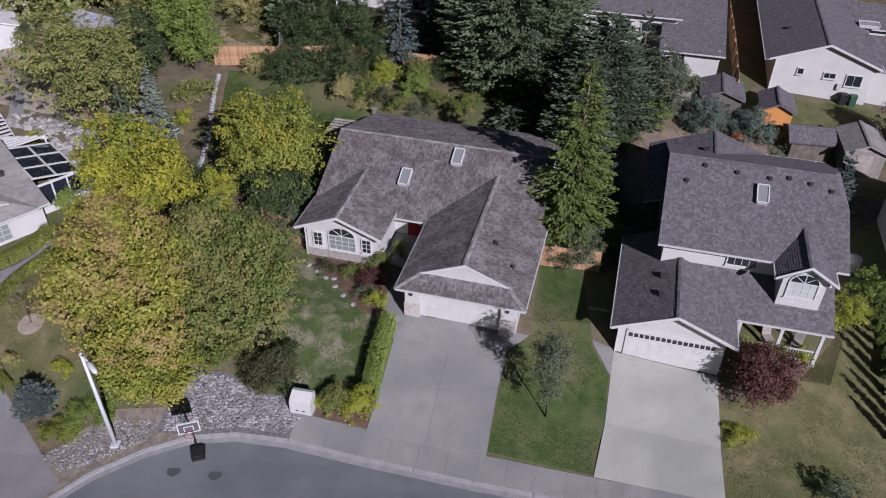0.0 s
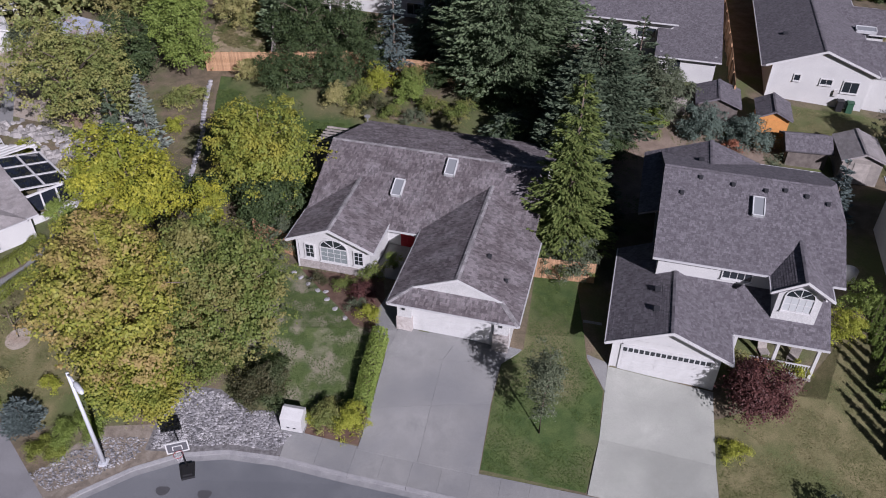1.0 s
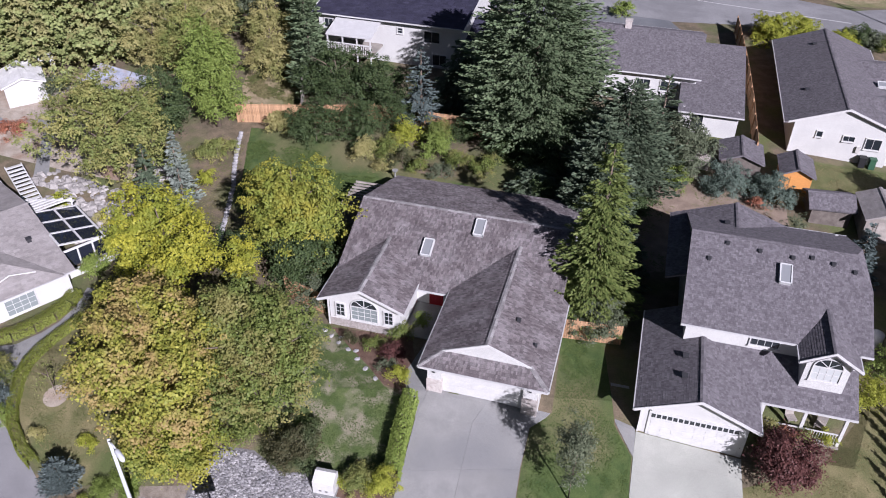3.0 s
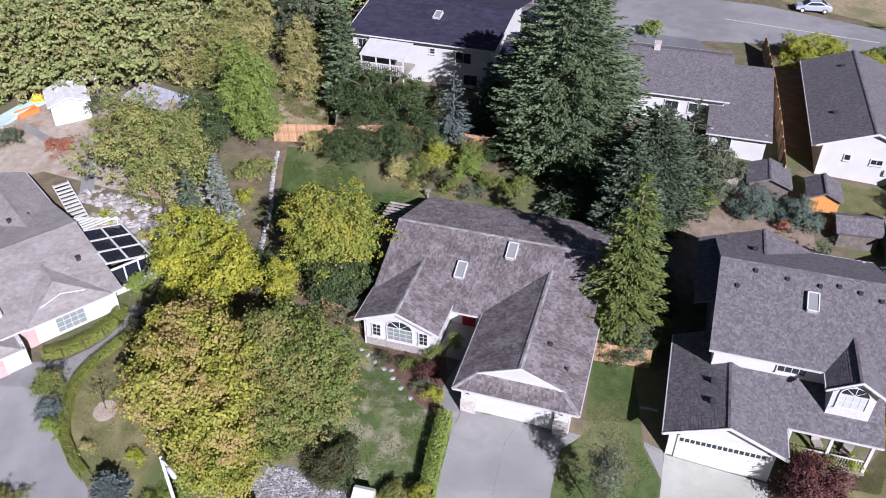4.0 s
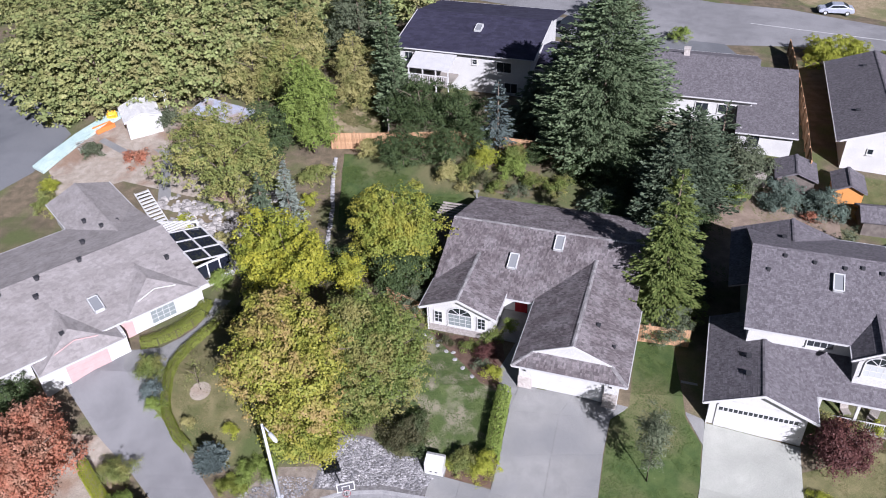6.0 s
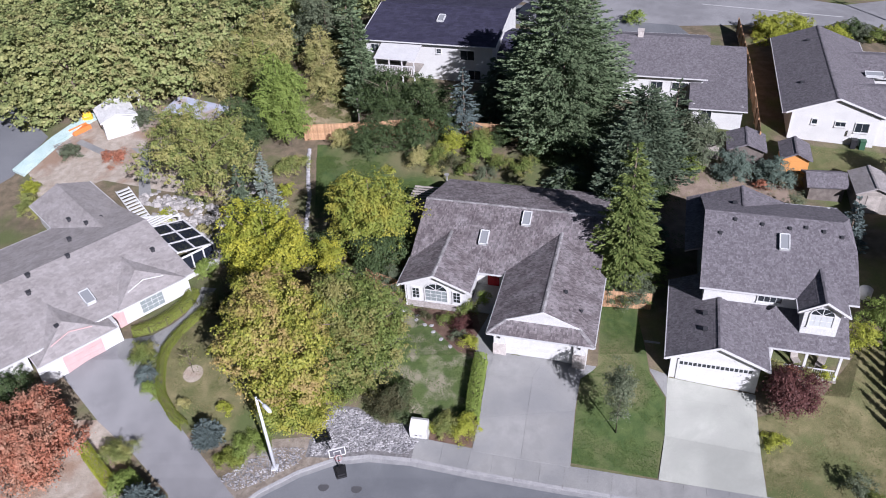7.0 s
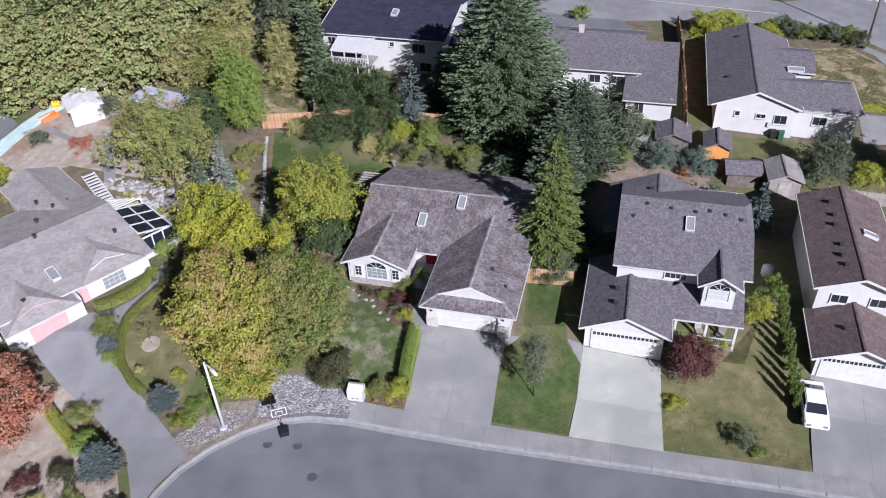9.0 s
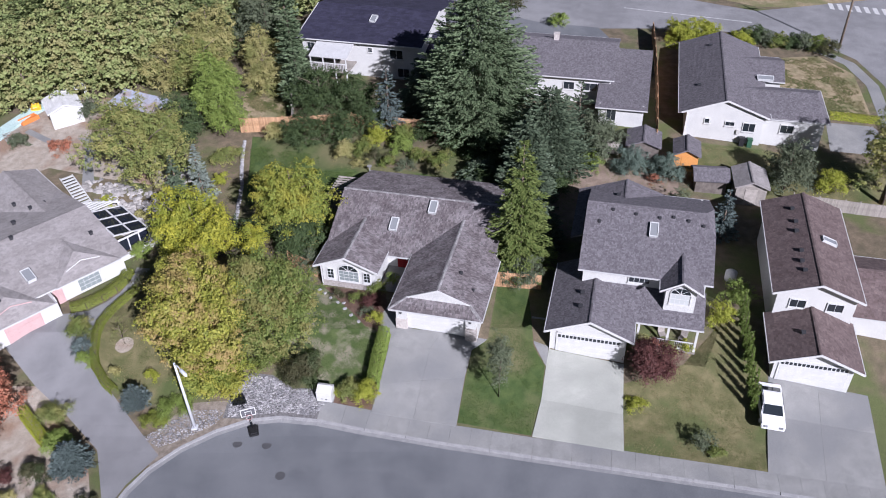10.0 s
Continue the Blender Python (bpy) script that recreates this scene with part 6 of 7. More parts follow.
def grass(label, outline, count, m, seed, size=0.085):
    """Short tufts over a lawn."""
    rng = np.random.default_rng(seed)
    xs_, ys_ = [p[0] for p in outline], [p[1] for p in outline]
    P = []
    while len(P) < count:
        x, y = rng.uniform(min(xs_), max(xs_)), rng.uniform(min(ys_), max(ys_))
        if inside(x, y, outline) and noise.noise(Vector((x * 0.5, y * 0.5, seed))) + 0.5 * noise.noise(Vector((x * 1.7, y * 1.7, seed))) > -0.12 + 0.3 * (rng.random() - 0.5):
            P.append((x, y, g(x, y) + 0.018))
    P = np.array(P)
    return tagged(new("grass", cards(P, np.tile([0, 0, 3.0], (len(P), 1)), size * rng.uniform(0.5, 1.4, len(P)), rng, m, "grass")), label, "grass", kind="stuff")


def inside(x, y, outline):
    c, j = False, len(outline) - 1
    for i in range(len(outline)):
        (xi, yi), (xj, yj) = outline[i], outline[j]
        if (yi > y) != (yj > y) and x < (xj - xi) * (y - yi) / (yj - yi) + xi:
            c = not c
        j = i
    return c


L_grass = leaf_mat("grass_blade", (0.052, 0.082, 0.022), (0.08, 0.115, 0.033), glow=0.15)
L_hay = leaf_mat("dry_grass_blade", (0.125, 0.12, 0.05), (0.205, 0.18, 0.09), (0.10, 0.11, 0.04), glow=0.15)
grass("short green grass tufts with worn gaps on the front lawn", [(-3.6, 34.4), (-4.2, 31.0), (-4.4, 29.4), (-6.8, 29.5), (-9.0, 30.4), (-12.0, 33.0), (-12.8, 37.5), (-11.6, 41.0), (-9.2, 40.6), (-7.6, 38.6), (-6.2, 37.0), (-5.0, 35.3)], 9000, L_grass, 1)
grass("short green grass tufts on the lawn strip", [(2.6, 26.6), (7.9, 25.6), (8.9, 28.6), (9.4, 31.5), (8.7, 33.4), (8.7, 39.8), (6.3, 40.4), (5.7, 37.0), (5.2, 34.0), (3.9, 33.0), (3.3, 30.4)], 9000, L_grass, 2)
grass("short half-dry grass tufts on the drying lawn", [(14.85, 24.3), (21.2, 23.2), (24.9, 22.5), (26.1, 28.0), (26.9, 31.5), (26.4, 36.4), (24.6, 35.8), (22.2, 31.6), (20.5, 31.8), (17.0, 30.5), (15.5, 30.0)], 9000, L_hay, 3)
grass("short half-dry grass tufts on the lawn island", [(-27.2, 35.8), (-26.6, 38.4), (-25.4, 41.0), (-23.8, 41.8), (-21.4, 36.0), (-19.8, 30.6), (-21.5, 29.5), (-23.4, 29.7), (-25.3, 31.5), (-27.0, 33.6)], 7000, L_hay, 4)
grass("long pale dry grass of the overgrown yard", [(-22.9, 80.8), (-18.3, 79.3), (-16.4, 71.0), (-16.2, 65.8), (-20.8, 66.2), (-22.5, 72.0)], 6000, L_hay, 5, 0.3)
grass("rough dry grass beside the cream house", [(26.0, 63.5), (36.0, 61.8), (46.8, 59.3), (46.8, 52.2), (36.0, 53.7), (27.2, 56.7)], 9000, L_hay, 6, 0.1)
grass("straw-dry tufts on the corner lawn", [(37.0, 82.3), (49.2, 83.6), (51.6, 79.0), (49.8, 68.4), (45.6, 68.7), (41.2, 72.8), (39.9, 76.0)], 9000, L_hay, 10, 0.2)
grass("short green grass on the back lawn", [(-19.9, 63.0), (-12.2, 61.0), (-11.8, 58.4), (-4.0, 57.5), (1.0, 56.8), (1.4, 54.2), (-8.0, 55.7), (-18.4, 53.2)], 9000, L_grass, 7, 0.16)
grass("weeds and fallen leaves in the side gardens", [(-27.0, 45.0), (-21.0, 41.0), (-14.0, 41.5), (-11.5, 46.0), (-12.5, 53.0), (-18.5, 52.0), (-20.0, 62.0), (-25.0, 62.0), (-27.5, 52.0)], 7000, L_hay, 8, 0.14)
grass("weeds and fallen leaves behind the bungalow", [(-11.0, 64.5), (18.0, 61.0), (24.5, 57.0), (24.0, 50.0), (9.5, 47.0), (6.0, 54.0), (1.5, 57.5), (-11.0, 58.6)], 8000, L_hay, 9, 0.14)

# ---- stones ----


def rock_mesh(name, seed, m):
    rng = random.Random(seed)
    bm = bmesh.new()
    bmesh.ops.create_icosphere(bm, subdivisions=1, radius=0.5)
    for v in bm.verts:
        v.co *= rng.uniform(0.75, 1.15)
        v.co.z *= 0.6
    me = bpy.data.meshes.new(name)
    bm.to_mesh(me)
    bm.free()
    me.materials.append(m)
    return me


def pebbles(name, outline, count, s0, s1, m, seed, label):
    rng = random.Random(seed)
    xs_, ys_ = [p[0] for p in outline], [p[1] for p in outline]
    mb_ = MB()
    while count:
        x, y = rng.uniform(min(xs_), max(xs_)), rng.uniform(min(ys_), max(ys_))
        if not inside(x, y, outline):
            continue
        count -= 1
        s, a = rng.uniform(s0, s1) * rng.choice((0.7, 0.8, 1, 1.2)), rng.uniform(0, 6.3)
        z = g(x, y)
        ring = []
        for i in range(6):
            t = a + i * math.pi / 3
            r_ = s * rng.uniform(0.75, 1.2)
            ring.append((x + math.cos(t) * r_, y + math.sin(t) * r_ * 0.75))
        k = len(mb_.v)
        mb_.v += [(p[0], p[1], z - 0.02) for p in ring] + [(x + (p[0] - x) * 0.62, y + (p[1] - y) * 0.62, z + s * rng.uniform(0.5, 0.9)) for p in ring]
        mb_.f += [(k + i, k + (i + 1) % 6, k + 6 + (i + 1) % 6, k + 6 + i) for i in range(6)] + [tuple(k + 6 + i for i in range(6))]
    me = mb_.mesh(name, m, fix=False)
    return tagged(new(name, me), label, "stones", kind="stuff")


pebbles("river_stones", [(-14.8, 29.4), (-15.0, 27.2), (-13.0, 27.4), (-10.8, 27.6), (-8.3, 27.3), (-7.6, 28.3), (-8.8, 29.5), (-10.3, 29.5), (-12.0, 30.6), (-13.8, 30.8)], 5600, 0.04, 0.11, M_stone, 5, "loose grey and white river stones beside the turning circle")
pebbles("pebbles", [(-20.9, 25.5), (-19.5, 24.6), (-17.7, 25.4), (-15.6, 26.7), (-15.3, 27.8), (-18.0, 27.8)], 1500, 0.03, 0.08, M_stone, 6, "small pebbles on the earth round the lamp post")
pebbles("rock_garden", [(-33.5, 55.5), (-27.5, 51.5), (-25.5, 46.8), (-27.0, 46.0), (-30.0, 49.0), (-34.5, 53.5)], 420, 0.14, 0.5, M_boulder, 7, "pale boulders of the rock garden behind the sunroom")
pebbles("rock_slope", [(-25.42, 46.03), (-27.44, 50.84), (-27.28, 53.92), (-27.98, 58.89), (-26.73, 60.12), (-25.23, 57.45), (-24.62, 53.19), (-25.0, 48.74)], 260, 0.12, 0.4, M_boulder, 8, "pale boulders set in the slope beside the silvery spruce")
pebbles("rock_bank", [(-36.92, 56.13), (-34.99, 57.58), (-32.26, 56.45), (-28.34, 55.05), (-26.26, 51.27), (-27.57, 50.38), (-31.17, 54.7), (-34.25, 55.19)], 220, 0.12, 0.42, M_boulder, 9, "pale boulders along the path above the sunroom")
RK = [rock_mesh("stepping_stone", i, M_stone) for i in range(3)]
for i, (x, y) in enumerate(((-9.4, 40.0), (-8.9, 39.5), (-8.3, 38.9), (-7.6, 38.3), (-6.9, 37.5), (-6.3, 36.7), (-5.6, 35.9), (-8.2, 39.4), (-7.1, 38.2))):
    o = whole("border_stone", RK[i % 3], None, "flat grey border stone at the edge of the lawn", "stone", "border stones", pos=pose(x, y, g(x, y) + 0.03, 0, 0, i * 50))
    o.scale = (0.45, 0.35, 0.25)
pw = thing("stone_edging", "low pale stone edging along the back lawn", "edging", kind="structure")
line = [(-20.7, 63.6), (-20.3, 60.0), (-19.6, 56.3), (-19.2, 52.0), (-18.8, 49.0)]
for (a, b) in zip(line, line[1:]):
    for i in range(9):
        x, y = a[0] + (b[0] - a[0]) * i / 9, a[1] + (b[1] - a[1]) * i / 9
        o = part("edging_stone", RK[i % 3], None, pw)
        o.matrix_local = pose(x, y, g(x, y) + 0.08, 0, 0, i * 47)
        o.scale = (0.5, 0.55, 0.5)

# ---- fences ----


def fence(label, line, h, m, seed=1, gapw=0.012, step=True):
    """A board fence along a line: posts, rails and single boards that share one mesh."""
    f = thing("fence", label, "fence")
    board = MB().box(-0.068, 0.068, -0.012, 0.012, 0, h).mesh("board", m)
    post = MB().box(-0.055, 0.055, -0.055, 0.055, -0.3, h + 0.12).mesh("post", m)
    for (x0, y0), (x1, y1) in zip(line, line[1:]):
        L = math.hypot(x1 - x0, y1 - y0)
        a = math.degrees(math.atan2(y1 - y0, x1 - x0))
        k = int(L / 0.148)
        for i in range(k):
            s = (i + 0.5) / k
            x, y = x0 + (x1 - x0) * s, y0 + (y1 - y0) * s
            o = part("board", board, None, f)
            o.matrix_local = pose(x, y, g(x, y) + 0.03, 0, 0, a)
        for i in range(int(L / 2.4) + 1):
            s = min(1, i * 2.4 / L)
            x, y = x0 + (x1 - x0) * s, y0 + (y1 - y0) * s
            o = part("post", post, None, f)
            o.matrix_local = pose(x, y, g(x, y), 0, 0, a) @ pose(0, 0.07, 0)
        for z in (0.35, h - 0.25):
            d_ = Vector((-(y1 - y0), x1 - x0, 0)).normalized() * 0.03
            p, q = Vector((x0, y0, g(x0, y0) + z)), Vector((x1, y1, g(x1, y1) + z))
            part("rail", MB().prism([p + d_ * 0.5, q + d_ * 0.5, q + d_ * 0.5 + Vector((0, 0, 0.09)), p + d_ * 0.5 + Vector((0, 0, 0.09))], d_), m, f)
    return f


fence("orange-brown cedar board fence beside the bungalow", [(-12.6, 43.3), (-9.6, 41.6)], 1.7, M_cedar)
fence("orange-brown cedar board fence between the two houses", [(4.6, 40.4), (9.9, 39.9)], 1.6, M_cedar)
fence("orange-brown cedar board fence along the back lawn", [(-21.4, 65.4), (-15.6, 65.6), (-9.0, 66.0), (-2.0, 64.6), (6.0, 63.0)], 1.8, M_cedar)
fence("tall cedar board fence between two back houses", [(24.3, 62.6), (25.8, 70.0), (27.6, 80.0), (29.2, 90.0)], 1.9, M_cedar)
fence("weathered grey wooden fence beside the dry yard", [(-15.6, 65.8), (-16.4, 71.5), (-17.6, 78.0)], 1.7, M_greywood)
fence("low wooden fence behind the bungalows", [(6.5, 63.0), (14.0, 61.8), (20.0, 61.0)], 1.6, M_greywood)
fence("wooden fence along the end of the brown-roofed house's garden", [(36.0, 53.0), (42.0, 51.6), (50.0, 50.0)], 1.4, M_greywood)

# ---- sheds ----


def shed(label, x, y, a, w, d, h, wall_m, style, seed, rise=0.7):
    s_ = thing("shed", label, "shed", pose(x, y, g(x, y), 0, 0, a))
    part("wall", MB().box(0, w, 0, d, -0.4, h), wall_m, s_)
    part("gable_wall", MB().prism([(0, 0, h), (w, 0, h), (w / 2, 0, h + rise * 0.9)], (0, 0.08, 0)), wall_m, s_)
    sl_, r_ = gable(-0.25, w + 0.25, -0.3, d + 0.3, h, h + rise, 'v')
    roof(s_, sl_, style, seed, ridges=r_, trim=False)
    part("door", MB().box(w * 0.3, w * 0.7, -0.04, 0, 0, h * 0.85), wall_m, s_)
    return s_


shed("small garden shed with grey shingles beside the split-level house", 20.8, 60.6, -13, 3.2, 3.0, 1.6, M_darkwood, "grey", 201)
shed("small orange plywood shed with grey shingles", 25.5, 59.2, -13, 2.4, 2.8, 1.5, M_orange_ply, "grey", 202)
shed("dark wooden garden shed with a low shingled roof", 29.8, 54.7, 82, 2.6, 3.0, 1.6, M_darkwood, "grey", 203)
shed("weathered board shed with a pale shingled roof", 30.3, 53.3, -10, 2.9, 3.4, 2.1, M_greywood, "beige", 204)
shed("white garden shed with a pale roof on the terrace", -43.0, 66.6, 32, 3.4, 3.8, 2.1, M_siding, "white", 205)

# ---- street things ----
z0 = g(-17.2, 26.3)
lamp = thing("street_lamp", "pale painted steel street lamp with a short arm", "street lamp", pose(-17.2, 26.3, z0))
part("pole", MB().tube([(0, 0, -0.3), (0, 0, 3.5), (0, 0, 6.9)], [0.13, 0.10, 0.075], 12), M_metal, lamp, smooth=True)
part("base_plate", MB().box(-0.22, 0.22, -0.22, 0.22, -0.05, 0.12), M_metal, lamp)
part("arm", MB().tube([(0, 0, 6.8), (0.35, -0.35, 6.95), (0.7, -0.7, 6.9)], [0.05, 0.045, 0.04], 8), M_metal, lamp, smooth=True)
part("lamp_head", MB().tube([(0.55, -0.55, 6.88), (0.7, -0.7, 6.88), (1.1, -1.1, 6.84), (1.2, -1.2, 6.82)], [0.06, 0.14, 0.13, 0.05], 10), M_metal, lamp, "pale cobra-style lamp head", smooth=True)


hoop = thing("basketball_hoop", "portable basketball hoop with a black base at the kerb", "basketball hoop", pose(-12.75, 26.1, g(-12.75, 26.1) - 0.14, 0, 0, 18))
part("base", MB().prism([(-0.33, -0.55, 0), (0.33, -0.55, 0), (0.4, 0.36, 0), (-0.4, 0.36, 0)], (0, 0, 0.16)).prism([(-0.24, -0.44, 0.16), (0.24, -0.44, 0.16), (0.3, 0.26, 0.16), (-0.3, 0.26, 0.16)], (0, 0, 0.12)), M_black, hoop, "black plastic water-filled base")
part("pole", MB().tube([(0, 0.1, 0.2), (0, 0.0, 1.7), (0, -0.35, 2.7), (0, -0.74, 2.95)], [0.05, 0.045, 0.04, 0.035], 8), M_black, hoop, smooth=True)
bd = part("backboard", MB().box(-0.5, 0.5, -0.82, -0.79, 2.65, 3.3), M_smoke, hoop, "smoky backboard with white lines")
part("border", MB().box(-0.54, 0.54, -0.84, -0.77, 2.6, 2.66).box(-0.54, 0.54, -0.84, -0.77, 3.29, 3.35).box(-0.54, -0.48, -0.84, -0.77, 2.66, 3.29).box(0.48, 0.54, -0.84, -0.77, 2.66, 3.29).box(-0.24, 0.24, -0.845, -0.82, 3.05, 3.09).box(-0.24, -0.2, -0.845, -0.82, 2.78, 3.05).box(0.2, 0.24, -0.845, -0.82, 2.78, 3.05), M_white, bd)
ring = [(math.cos(t) * 0.23, -1.08 + math.sin(t) * 0.23, 2.72) for t in [i * math.pi / 8 for i in range(17)]]
part("rim", MB().tube(ring, [0.014] * 17, 6), M_red, hoop)
for i in range(12):
    t0, t1 = i * math.pi / 6, (i + 0.5) * math.pi / 6
    part("net_cord", MB().tube([(math.cos(t0) * 0.22, -1.08 + math.sin(t0) * 0.22, 2.71), (math.cos(t1) * 0.15, -1.08 + math.sin(t1) * 0.15, 2.5), (math.cos(t0) * 0.12, -1.08 + math.sin(t0) * 0.12, 2.32)], [0.008] * 3, 4), M_white, hoop)
for x, y in ((-13.75, 25.0), (-11.55, 24.85), (-10.1, 22.2)):
    mbm = MB().tube([(0, 0, -0.05), (0, 0, 0.008)], [0.36, 0.36], 24)
    mbm.tube([(0, 0, 0.008), (0, 0, 0.012)], [0.29, 0.29], 24)
    whole("manhole_cover", mbm, M_iron, "round dark iron manhole cover in the asphalt", "manhole cover", "manhole covers", pos=pose(x, y, g(x, y) - 0.14))
ub = thing("utility_box", "white utility cabinet with a sloping top beside the stone bed", "utility box", pose(-7.55, 28.75, g(-7.55, 28.75), 0, 0, -10))
part("body", MB().prism([(-0.6, -0.42, -0.1), (-0.6, 0.45, -0.1), (-0.6, 0.45, 1.15), (-0.6, 0.2, 1.25), (-0.6, -0.42, 0.95)], (1.2, 0, 0)), M_white, ub)
part("base", MB().box(-0.66, 0.66, -0.5, 0.5, -0.15, 0.05), M_concrete, ub), part("vent", MB().box(-0.25, -0.1, -0.44, -0.41, 0.3, 0.36), M_darkmetal, ub), part("vent", MB().box(0.1, 0.25, -0.44, -0.41, 0.3, 0.36), M_darkmetal, ub)
z0 = g(53.0, 86.3)
up = thing("utility_pole", "brown wooden utility pole at the street corner", "utility pole", pose(53.0, 86.3, z0))
part("pole", MB().tube([(0, 0, -0.3), (0, 0, 11.0)], [0.16, 0.11], 10), M_bark, up, smooth=True)
part("crossarm", MB().box(-1.1, 1.1, -0.06, 0.06, 9.9, 10.05), M_bark, up)


def car(label, x, y, a, paint, seed=0):
    c = thing("car", label, "car", pose(x, y, g(x, y) + 0.02, 0, 0, a), "parked cars")
    side = [(-2.15, 0.35), (-2.2, 0.62), (-2.1, 0.82), (-1.25, 0.92), (-0.55, 1.38), (0.75, 1.42), (1.55, 1.02), (2.1, 0.95), (2.2, 0.6), (2.15, 0.32)]
    bm = bmesh.new()
    lo = [bm.verts.new((px_, -0.84 + (0.14 if pz_ > 1.1 else 0), pz_)) for px_, pz_ in side]
    hi = [bm.verts.new((px_, 0.84 - (0.14 if pz_ > 1.1 else 0), pz_)) for px_, pz_ in side]
    bm.faces.new(lo), bm.faces.new(list(reversed(hi)))
    for i in range(len(side)):
        j = (i + 1) % len(side)
        bm.faces.new((lo[i], hi[i], hi[j], lo[j]))
    bmesh.ops.recalc_face_normals(bm, faces=bm.faces)
    bmesh.ops.bevel(bm, geom=bm.edges[:], offset=0.05, segments=2, affect='EDGES')
    me = bpy.data.meshes.new("body")
    bm.to_mesh(me)
    bm.free()
    me.materials.append(paint)
    part("body", me, None, c)
    for s in (-1, 1):
        part("side_window", MB().prism([(-1.0, s * 0.80, 0.98), (1.35, s * 0.80, 1.04), (0.72, s * 0.735, 1.34), (-0.5, s * 0.735, 1.31)], (0, s * 0.03, 0)), M_glass, c)
        for wx in (-1.35, 1.35):
            w_ = part("wheel", MB().tube([(wx, s * 0.62, 0.32), (wx, s * 0.85, 0.32)], [0.32, 0.32], 18), M_black, c)
            part("rim", MB().tube([(wx, s * 0.84, 0.32), (wx, s * 0.862, 0.32)], [0.2, 0.18], 12), M_metal, w_)
        part("headlight", MB().box(-2.22, -2.1, s * 0.55 - 0.15, s * 0.55 + 0.15, 0.62, 0.76), M_skyglass, c), part("tail_light", MB().box(2.12, 2.2, s * 0.6 - 0.14, s * 0.6 + 0.14, 0.7, 0.85), M_red, c)
    part("windscreen", MB().prism([(-1.22, -0.7, 0.965), (-1.22, 0.7, 0.965), (-0.6, 0.62, 1.375), (-0.6, -0.62, 1.375)], (-0.02, 0, 0.03)), M_glass, c), part("rear_window", MB().prism([(1.48, -0.68, 1.09), (1.48, 0.68, 1.09), (0.85, 0.6, 1.39), (0.85, -0.6, 1.39)], (0.02, 0, 0.03)), M_glass, c)
    return c


P_silver, P_white, P_dark = plain("silver_paint", (0.45, 0.48, 0.55), 0.3, 0.3), plain("white_car_paint", (0.78, 0.79, 0.8), 0.25), plain("black_car_paint", (0.02, 0.02, 0.025), 0.25)
car("silver saloon car parked on the far verge", 38.9, 104.0, -8, P_silver)
car("dark car parked beyond the rear street", 28.4, 109.3, -8, P_dark)
car("white car parked on the driveway", 26.2, 27.8, 77, P_white)
car("black car parked beside the dark-roofed house", 3.4, 95.6, 60, P_dark)
car("black car parked on the apron", 6.4, 94.6, 62, P_dark)
# garden terrace
tp = thing("tarp", "pale green plastic sheet stretched along the terrace edge", "tarp", pose(0, 0, 0))
mbt = MB()
pts = [(-50.9, 61.0), (-49.9, 64.0), (-49.0, 67.0), (-47.6, 70.2), (-45.8, 73.0)]
off = [(1.4, -0.7), (1.3, -0.6), (1.2, -0.5), (1.1, -0.6), (0.9, -0.7)]
for (a, b), (o1, o2) in zip(zip(pts, pts[1:]), zip(off, off[1:])):
    mbt.prism([(a[0], a[1], g(*a) + 0.5), (b[0], b[1], g(*b) + 0.52), (b[0] + o2[0], b[1] + o2[1], g(*b) + 0.3), (a[0] + o1[0], a[1] + o1[1], g(*a) + 0.28)], (0, 0, -0.28))
part("sheet", mbt, M_tarp, tp)
M_toyo, M_toyy = plain("orange_plastic", (0.62, 0.19, 0.05), 0.45), plain("yellow_plastic", (0.65, 0.42, 0.03), 0.45)
x, y = -46.7, 68.6
whole("slide", MB().prism([(-1.1, -0.4, 0.0), (1.0, -0.4, 0.25), (1.0, 0.4, 0.25), (-1.1, 0.4, 0.0)], (0, 0, 0.2)).box(-1.1, 1.0, -0.48, -0.4, 0.0, 0.5).box(-1.1, 1.0, 0.4, 0.48, 0.0, 0.5), M_toyo, "orange plastic toy slide lying on the terrace", "toy", pos=rot(x, y, 55))
whole("toy_seat", MB().box(-0.4, 0.4, -0.4, 0.4, 0, 0.45).box(-0.4, 0.4, 0.25, 0.4, 0.45, 1.0).box(-0.55, -0.4, -0.3, 0.4, 0, 0.7).box(0.4, 0.55, -0.3, 0.4, 0, 0.7), M_toyy, "yellow plastic toy seat on the terrace", "toy", pos=rot(-46.6, 70.6, 20))
sr = thing("lean_to", "low lean-to with a blue-grey corrugated roof on the terrace", "shelter", pose(-38.0, 70.4, g(-38, 70.4) - 0.5, 0, 0, -26))
mbr = MB()
for i in range(36):
    mbr.prism([(i * 0.2, 0, 1.6), (i * 0.2 + 0.1, 0, 1.66), (i * 0.2 + 0.1, 3.0, 2.16), (i * 0.2, 3.0, 2.1)], (0, 0, -0.02)).prism([(i * 0.2 + 0.1, 0, 1.66), (i * 0.2 + 0.2, 0, 1.6), (i * 0.2 + 0.2, 3.0, 2.1), (i * 0.2 + 0.1, 3.0, 2.16)], (0, 0, -0.02))
part("roof", mbr, M_sheet, sr)
for u in (0.1, 3.5, 7.0):
    part("post", MB().box(u, u + 0.1, 0.1, 0.2, -0.2, 1.62), M_white, sr), part("post", MB().box(u, u + 0.1, 2.8, 2.9, -0.2, 2.05), M_white, sr)
ar = thing("arbour", "white slatted arbour beside the garden shed", "arbour", pose(-43.0, 71.2, g(-43.0, 71.2) - 0.2, 0, 0, 20))
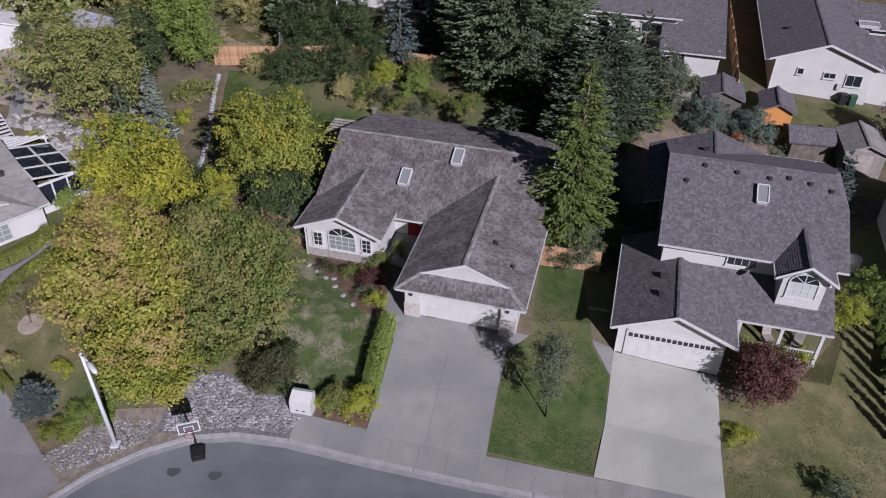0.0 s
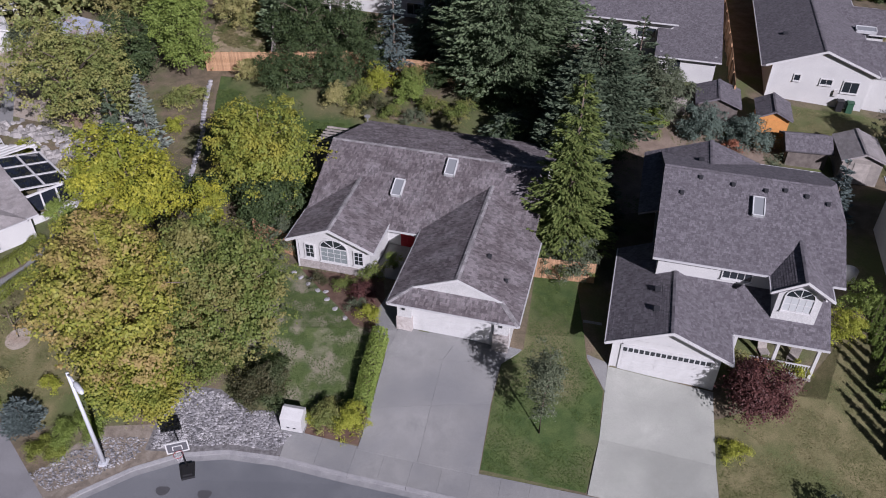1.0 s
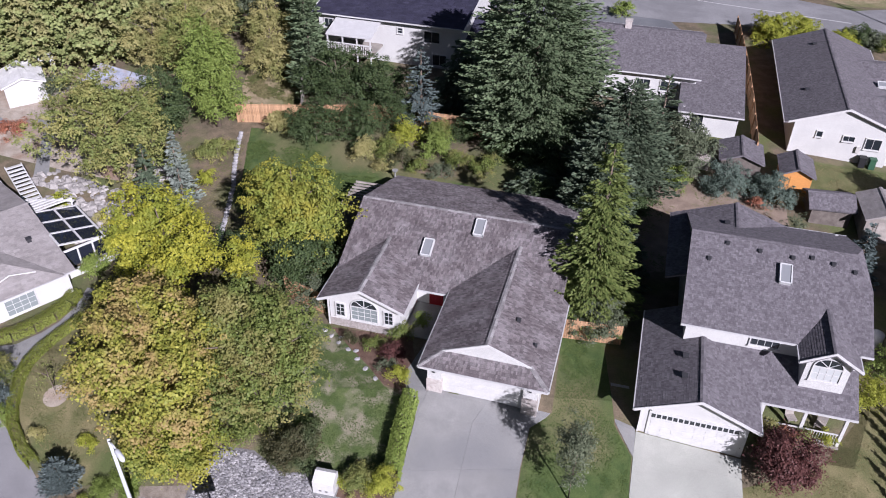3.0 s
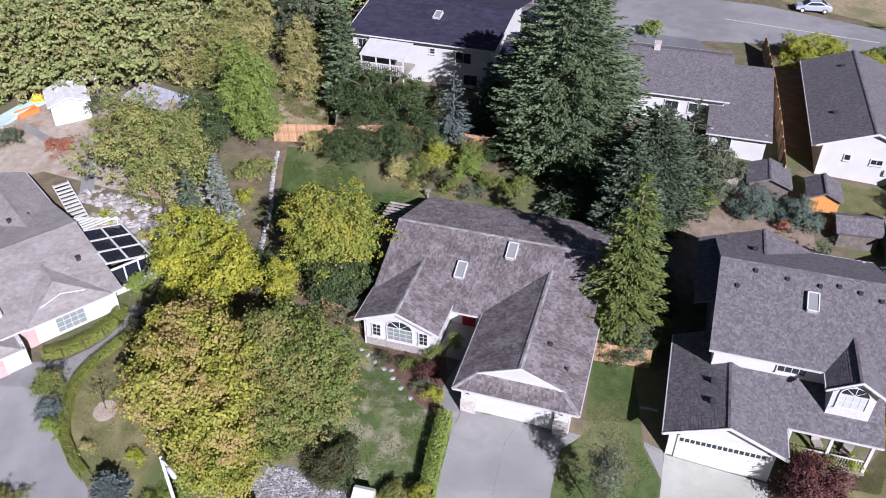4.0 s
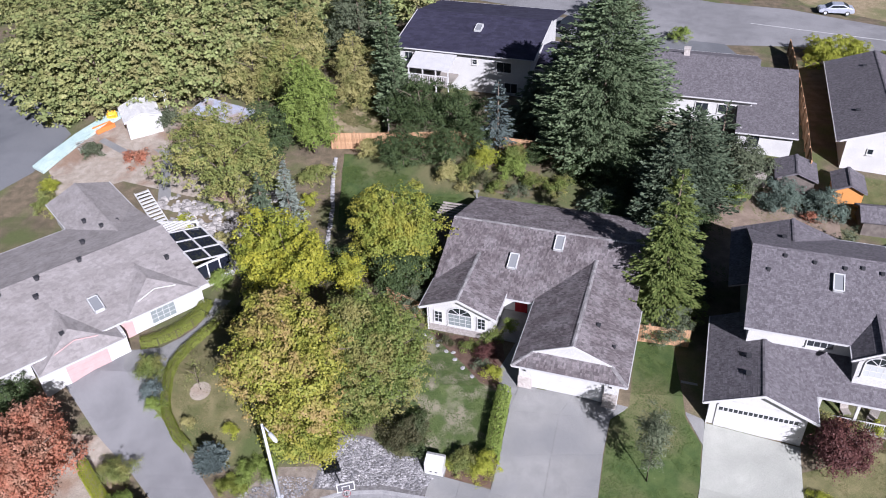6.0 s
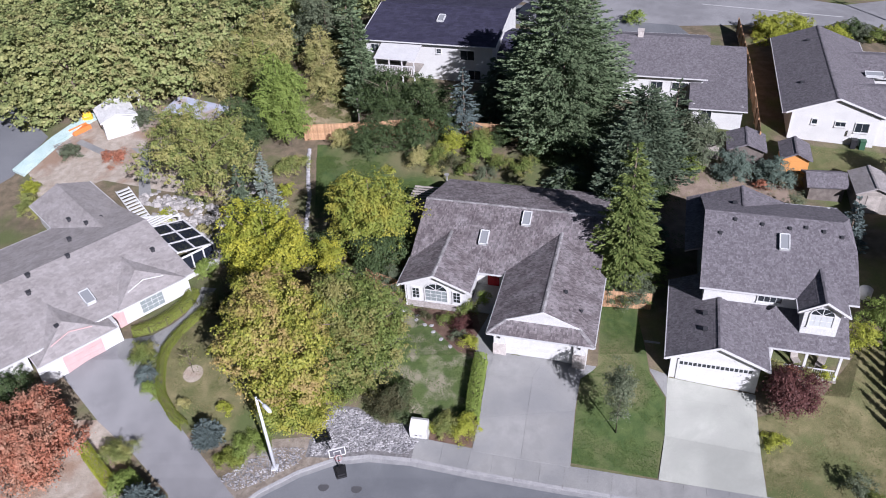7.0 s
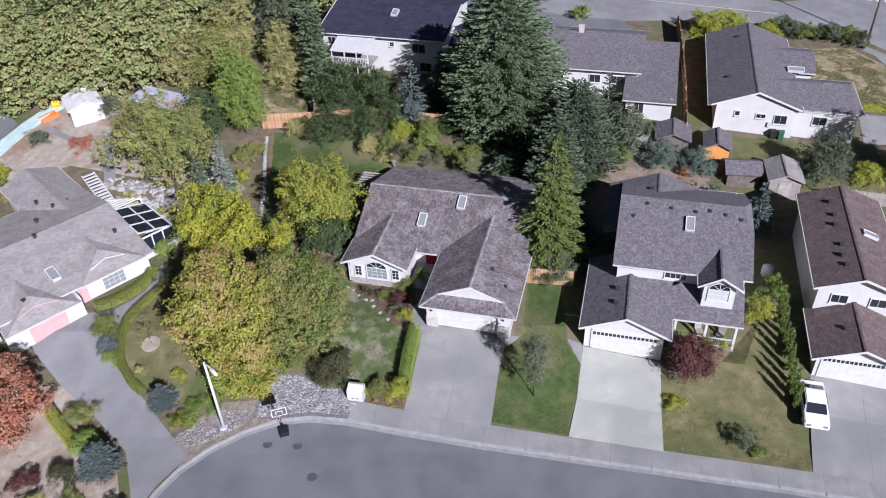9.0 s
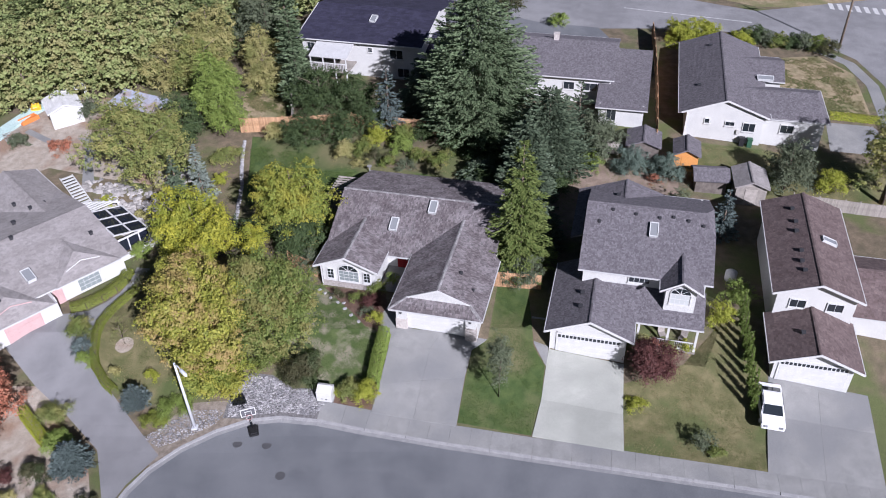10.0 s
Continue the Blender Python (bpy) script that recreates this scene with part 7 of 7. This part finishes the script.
for i in range(6):
    part("slat", MB().box(-0.2 + i * 0.45, -0.08 + i * 0.45, -0.3, 1.8, 2.5, 2.62), M_white, ar)
for u, v in ((0, 0), (2.2, 0), (0, 1.5), (2.2, 1.5)):
    part("post", MB().box(u - 0.06, u + 0.06, v - 0.06, v + 0.06, -0.2, 2.4), M_white, ar)
part("beam", MB().box(-0.3, 2.5, -0.06, 0.06, 2.4, 2.5), M_white, ar), part("beam", MB().box(-0.3, 2.5, 1.44, 1.56, 2.4, 2.5), M_white, ar)
rp = thing("garden_bench", "striped slatted garden bench on the terrace", "bench", rot(-46.5, 64.2, 40))
for i in range(7):
    part("slat", MB().box(-0.9, 0.9, i * 0.16, i * 0.16 + 0.1, 0.45 + max(0, i - 3) * 0.14, 0.49 + max(0, i - 3) * 0.14), M_greywood, rp)
for u in (-0.8, 0.7):
    part("leg", MB().box(u, u + 0.1, 0, 0.5, 0, 0.45), M_greywood, rp)
# porch furniture and odds and ends
for i, (u, v, a) in enumerate(((8.7, 3.4, 20), (10.3, 3.3, -25))):
    m_ = pose(10.07, 33.2, -0.88, 0, 0, -13) @ pose(u, v, 0, 0, 0, a)
    ch = thing("porch_chair", "brown wooden slatted chair on the porch", "chair", m_, "porch chairs")
    part("seat", MB().box(-0.28, 0.28, -0.25, 0.25, 0.38, 0.43), M_greywood, ch), part("backrest", MB().prism([(-0.28, 0.25, 0.43), (0.28, 0.25, 0.43), (0.28, 0.42, 0.95), (-0.28, 0.42, 0.95)], (0, 0.03, 0)), M_greywood, ch)
    for lx in (-0.25, 0.2):
        for ly in (-0.23, 0.18):
            part("leg", MB().box(lx, lx + 0.05, ly, ly + 0.05, 0, 0.38), M_greywood, ch)
tk = thing("propane_tank", "white rounded gas tank beside the brown-roofed house", "tank", rot(26.6, 41.2, 0))
part("body", MB().tube([(0, 0, 0.2), (0, 0, 0.35), (0, 0, 1.15), (0, 0, 1.35)], [0.2, 0.5, 0.5, 0.2], 16), M_white, tk, smooth=True), part("stand", MB().tube([(0, 0, -0.1), (0, 0, 0.25)], [0.3, 0.3], 12), M_darkmetal, tk)
for i, (x, y, m_, lab) in enumerate(((33.6, 62.9, M_black, "black"), (34.4, 62.7, plain("green_plastic", (0.03, 0.09, 0.05), 0.5), "dark green"))):
    bn = thing("wheeled_bin", lab + " plastic wheeled bin against the house wall", "bin", rot(x, y, -13))
    part("body", MB().prism([(-0.25, -0.25, 0), (0.25, -0.25, 0), (0.25, 0.25, 0), (-0.25, 0.25, 0)], (0, 0, 0.9)), m_, bn), part("lid", MB().box(-0.29, 0.29, -0.3, 0.29, 0.9, 0.97), m_, bn)
whole("bird_bath", MB().tube([(0, 0, -0.1), (0, 0, 0.08), (0, 0, 0.1), (0, 0, 0.7), (0, 0, 0.78), (0, 0, 0.9)], [0.2, 0.18, 0.08, 0.06, 0.2, 0.26], 16), M_concrete, "pale concrete bird bath in the back garden", "bird bath", pos=rot(-6.4, 57.8, 0))
patch("earth_ring", [(-24.6 + math.cos(t) * 0.75, 33.7 + math.sin(t) * 0.75) for t in [i * math.pi / 10 for i in range(20)]], 0.02, M_dust, "round bare patch under the young tree", "garden bed")
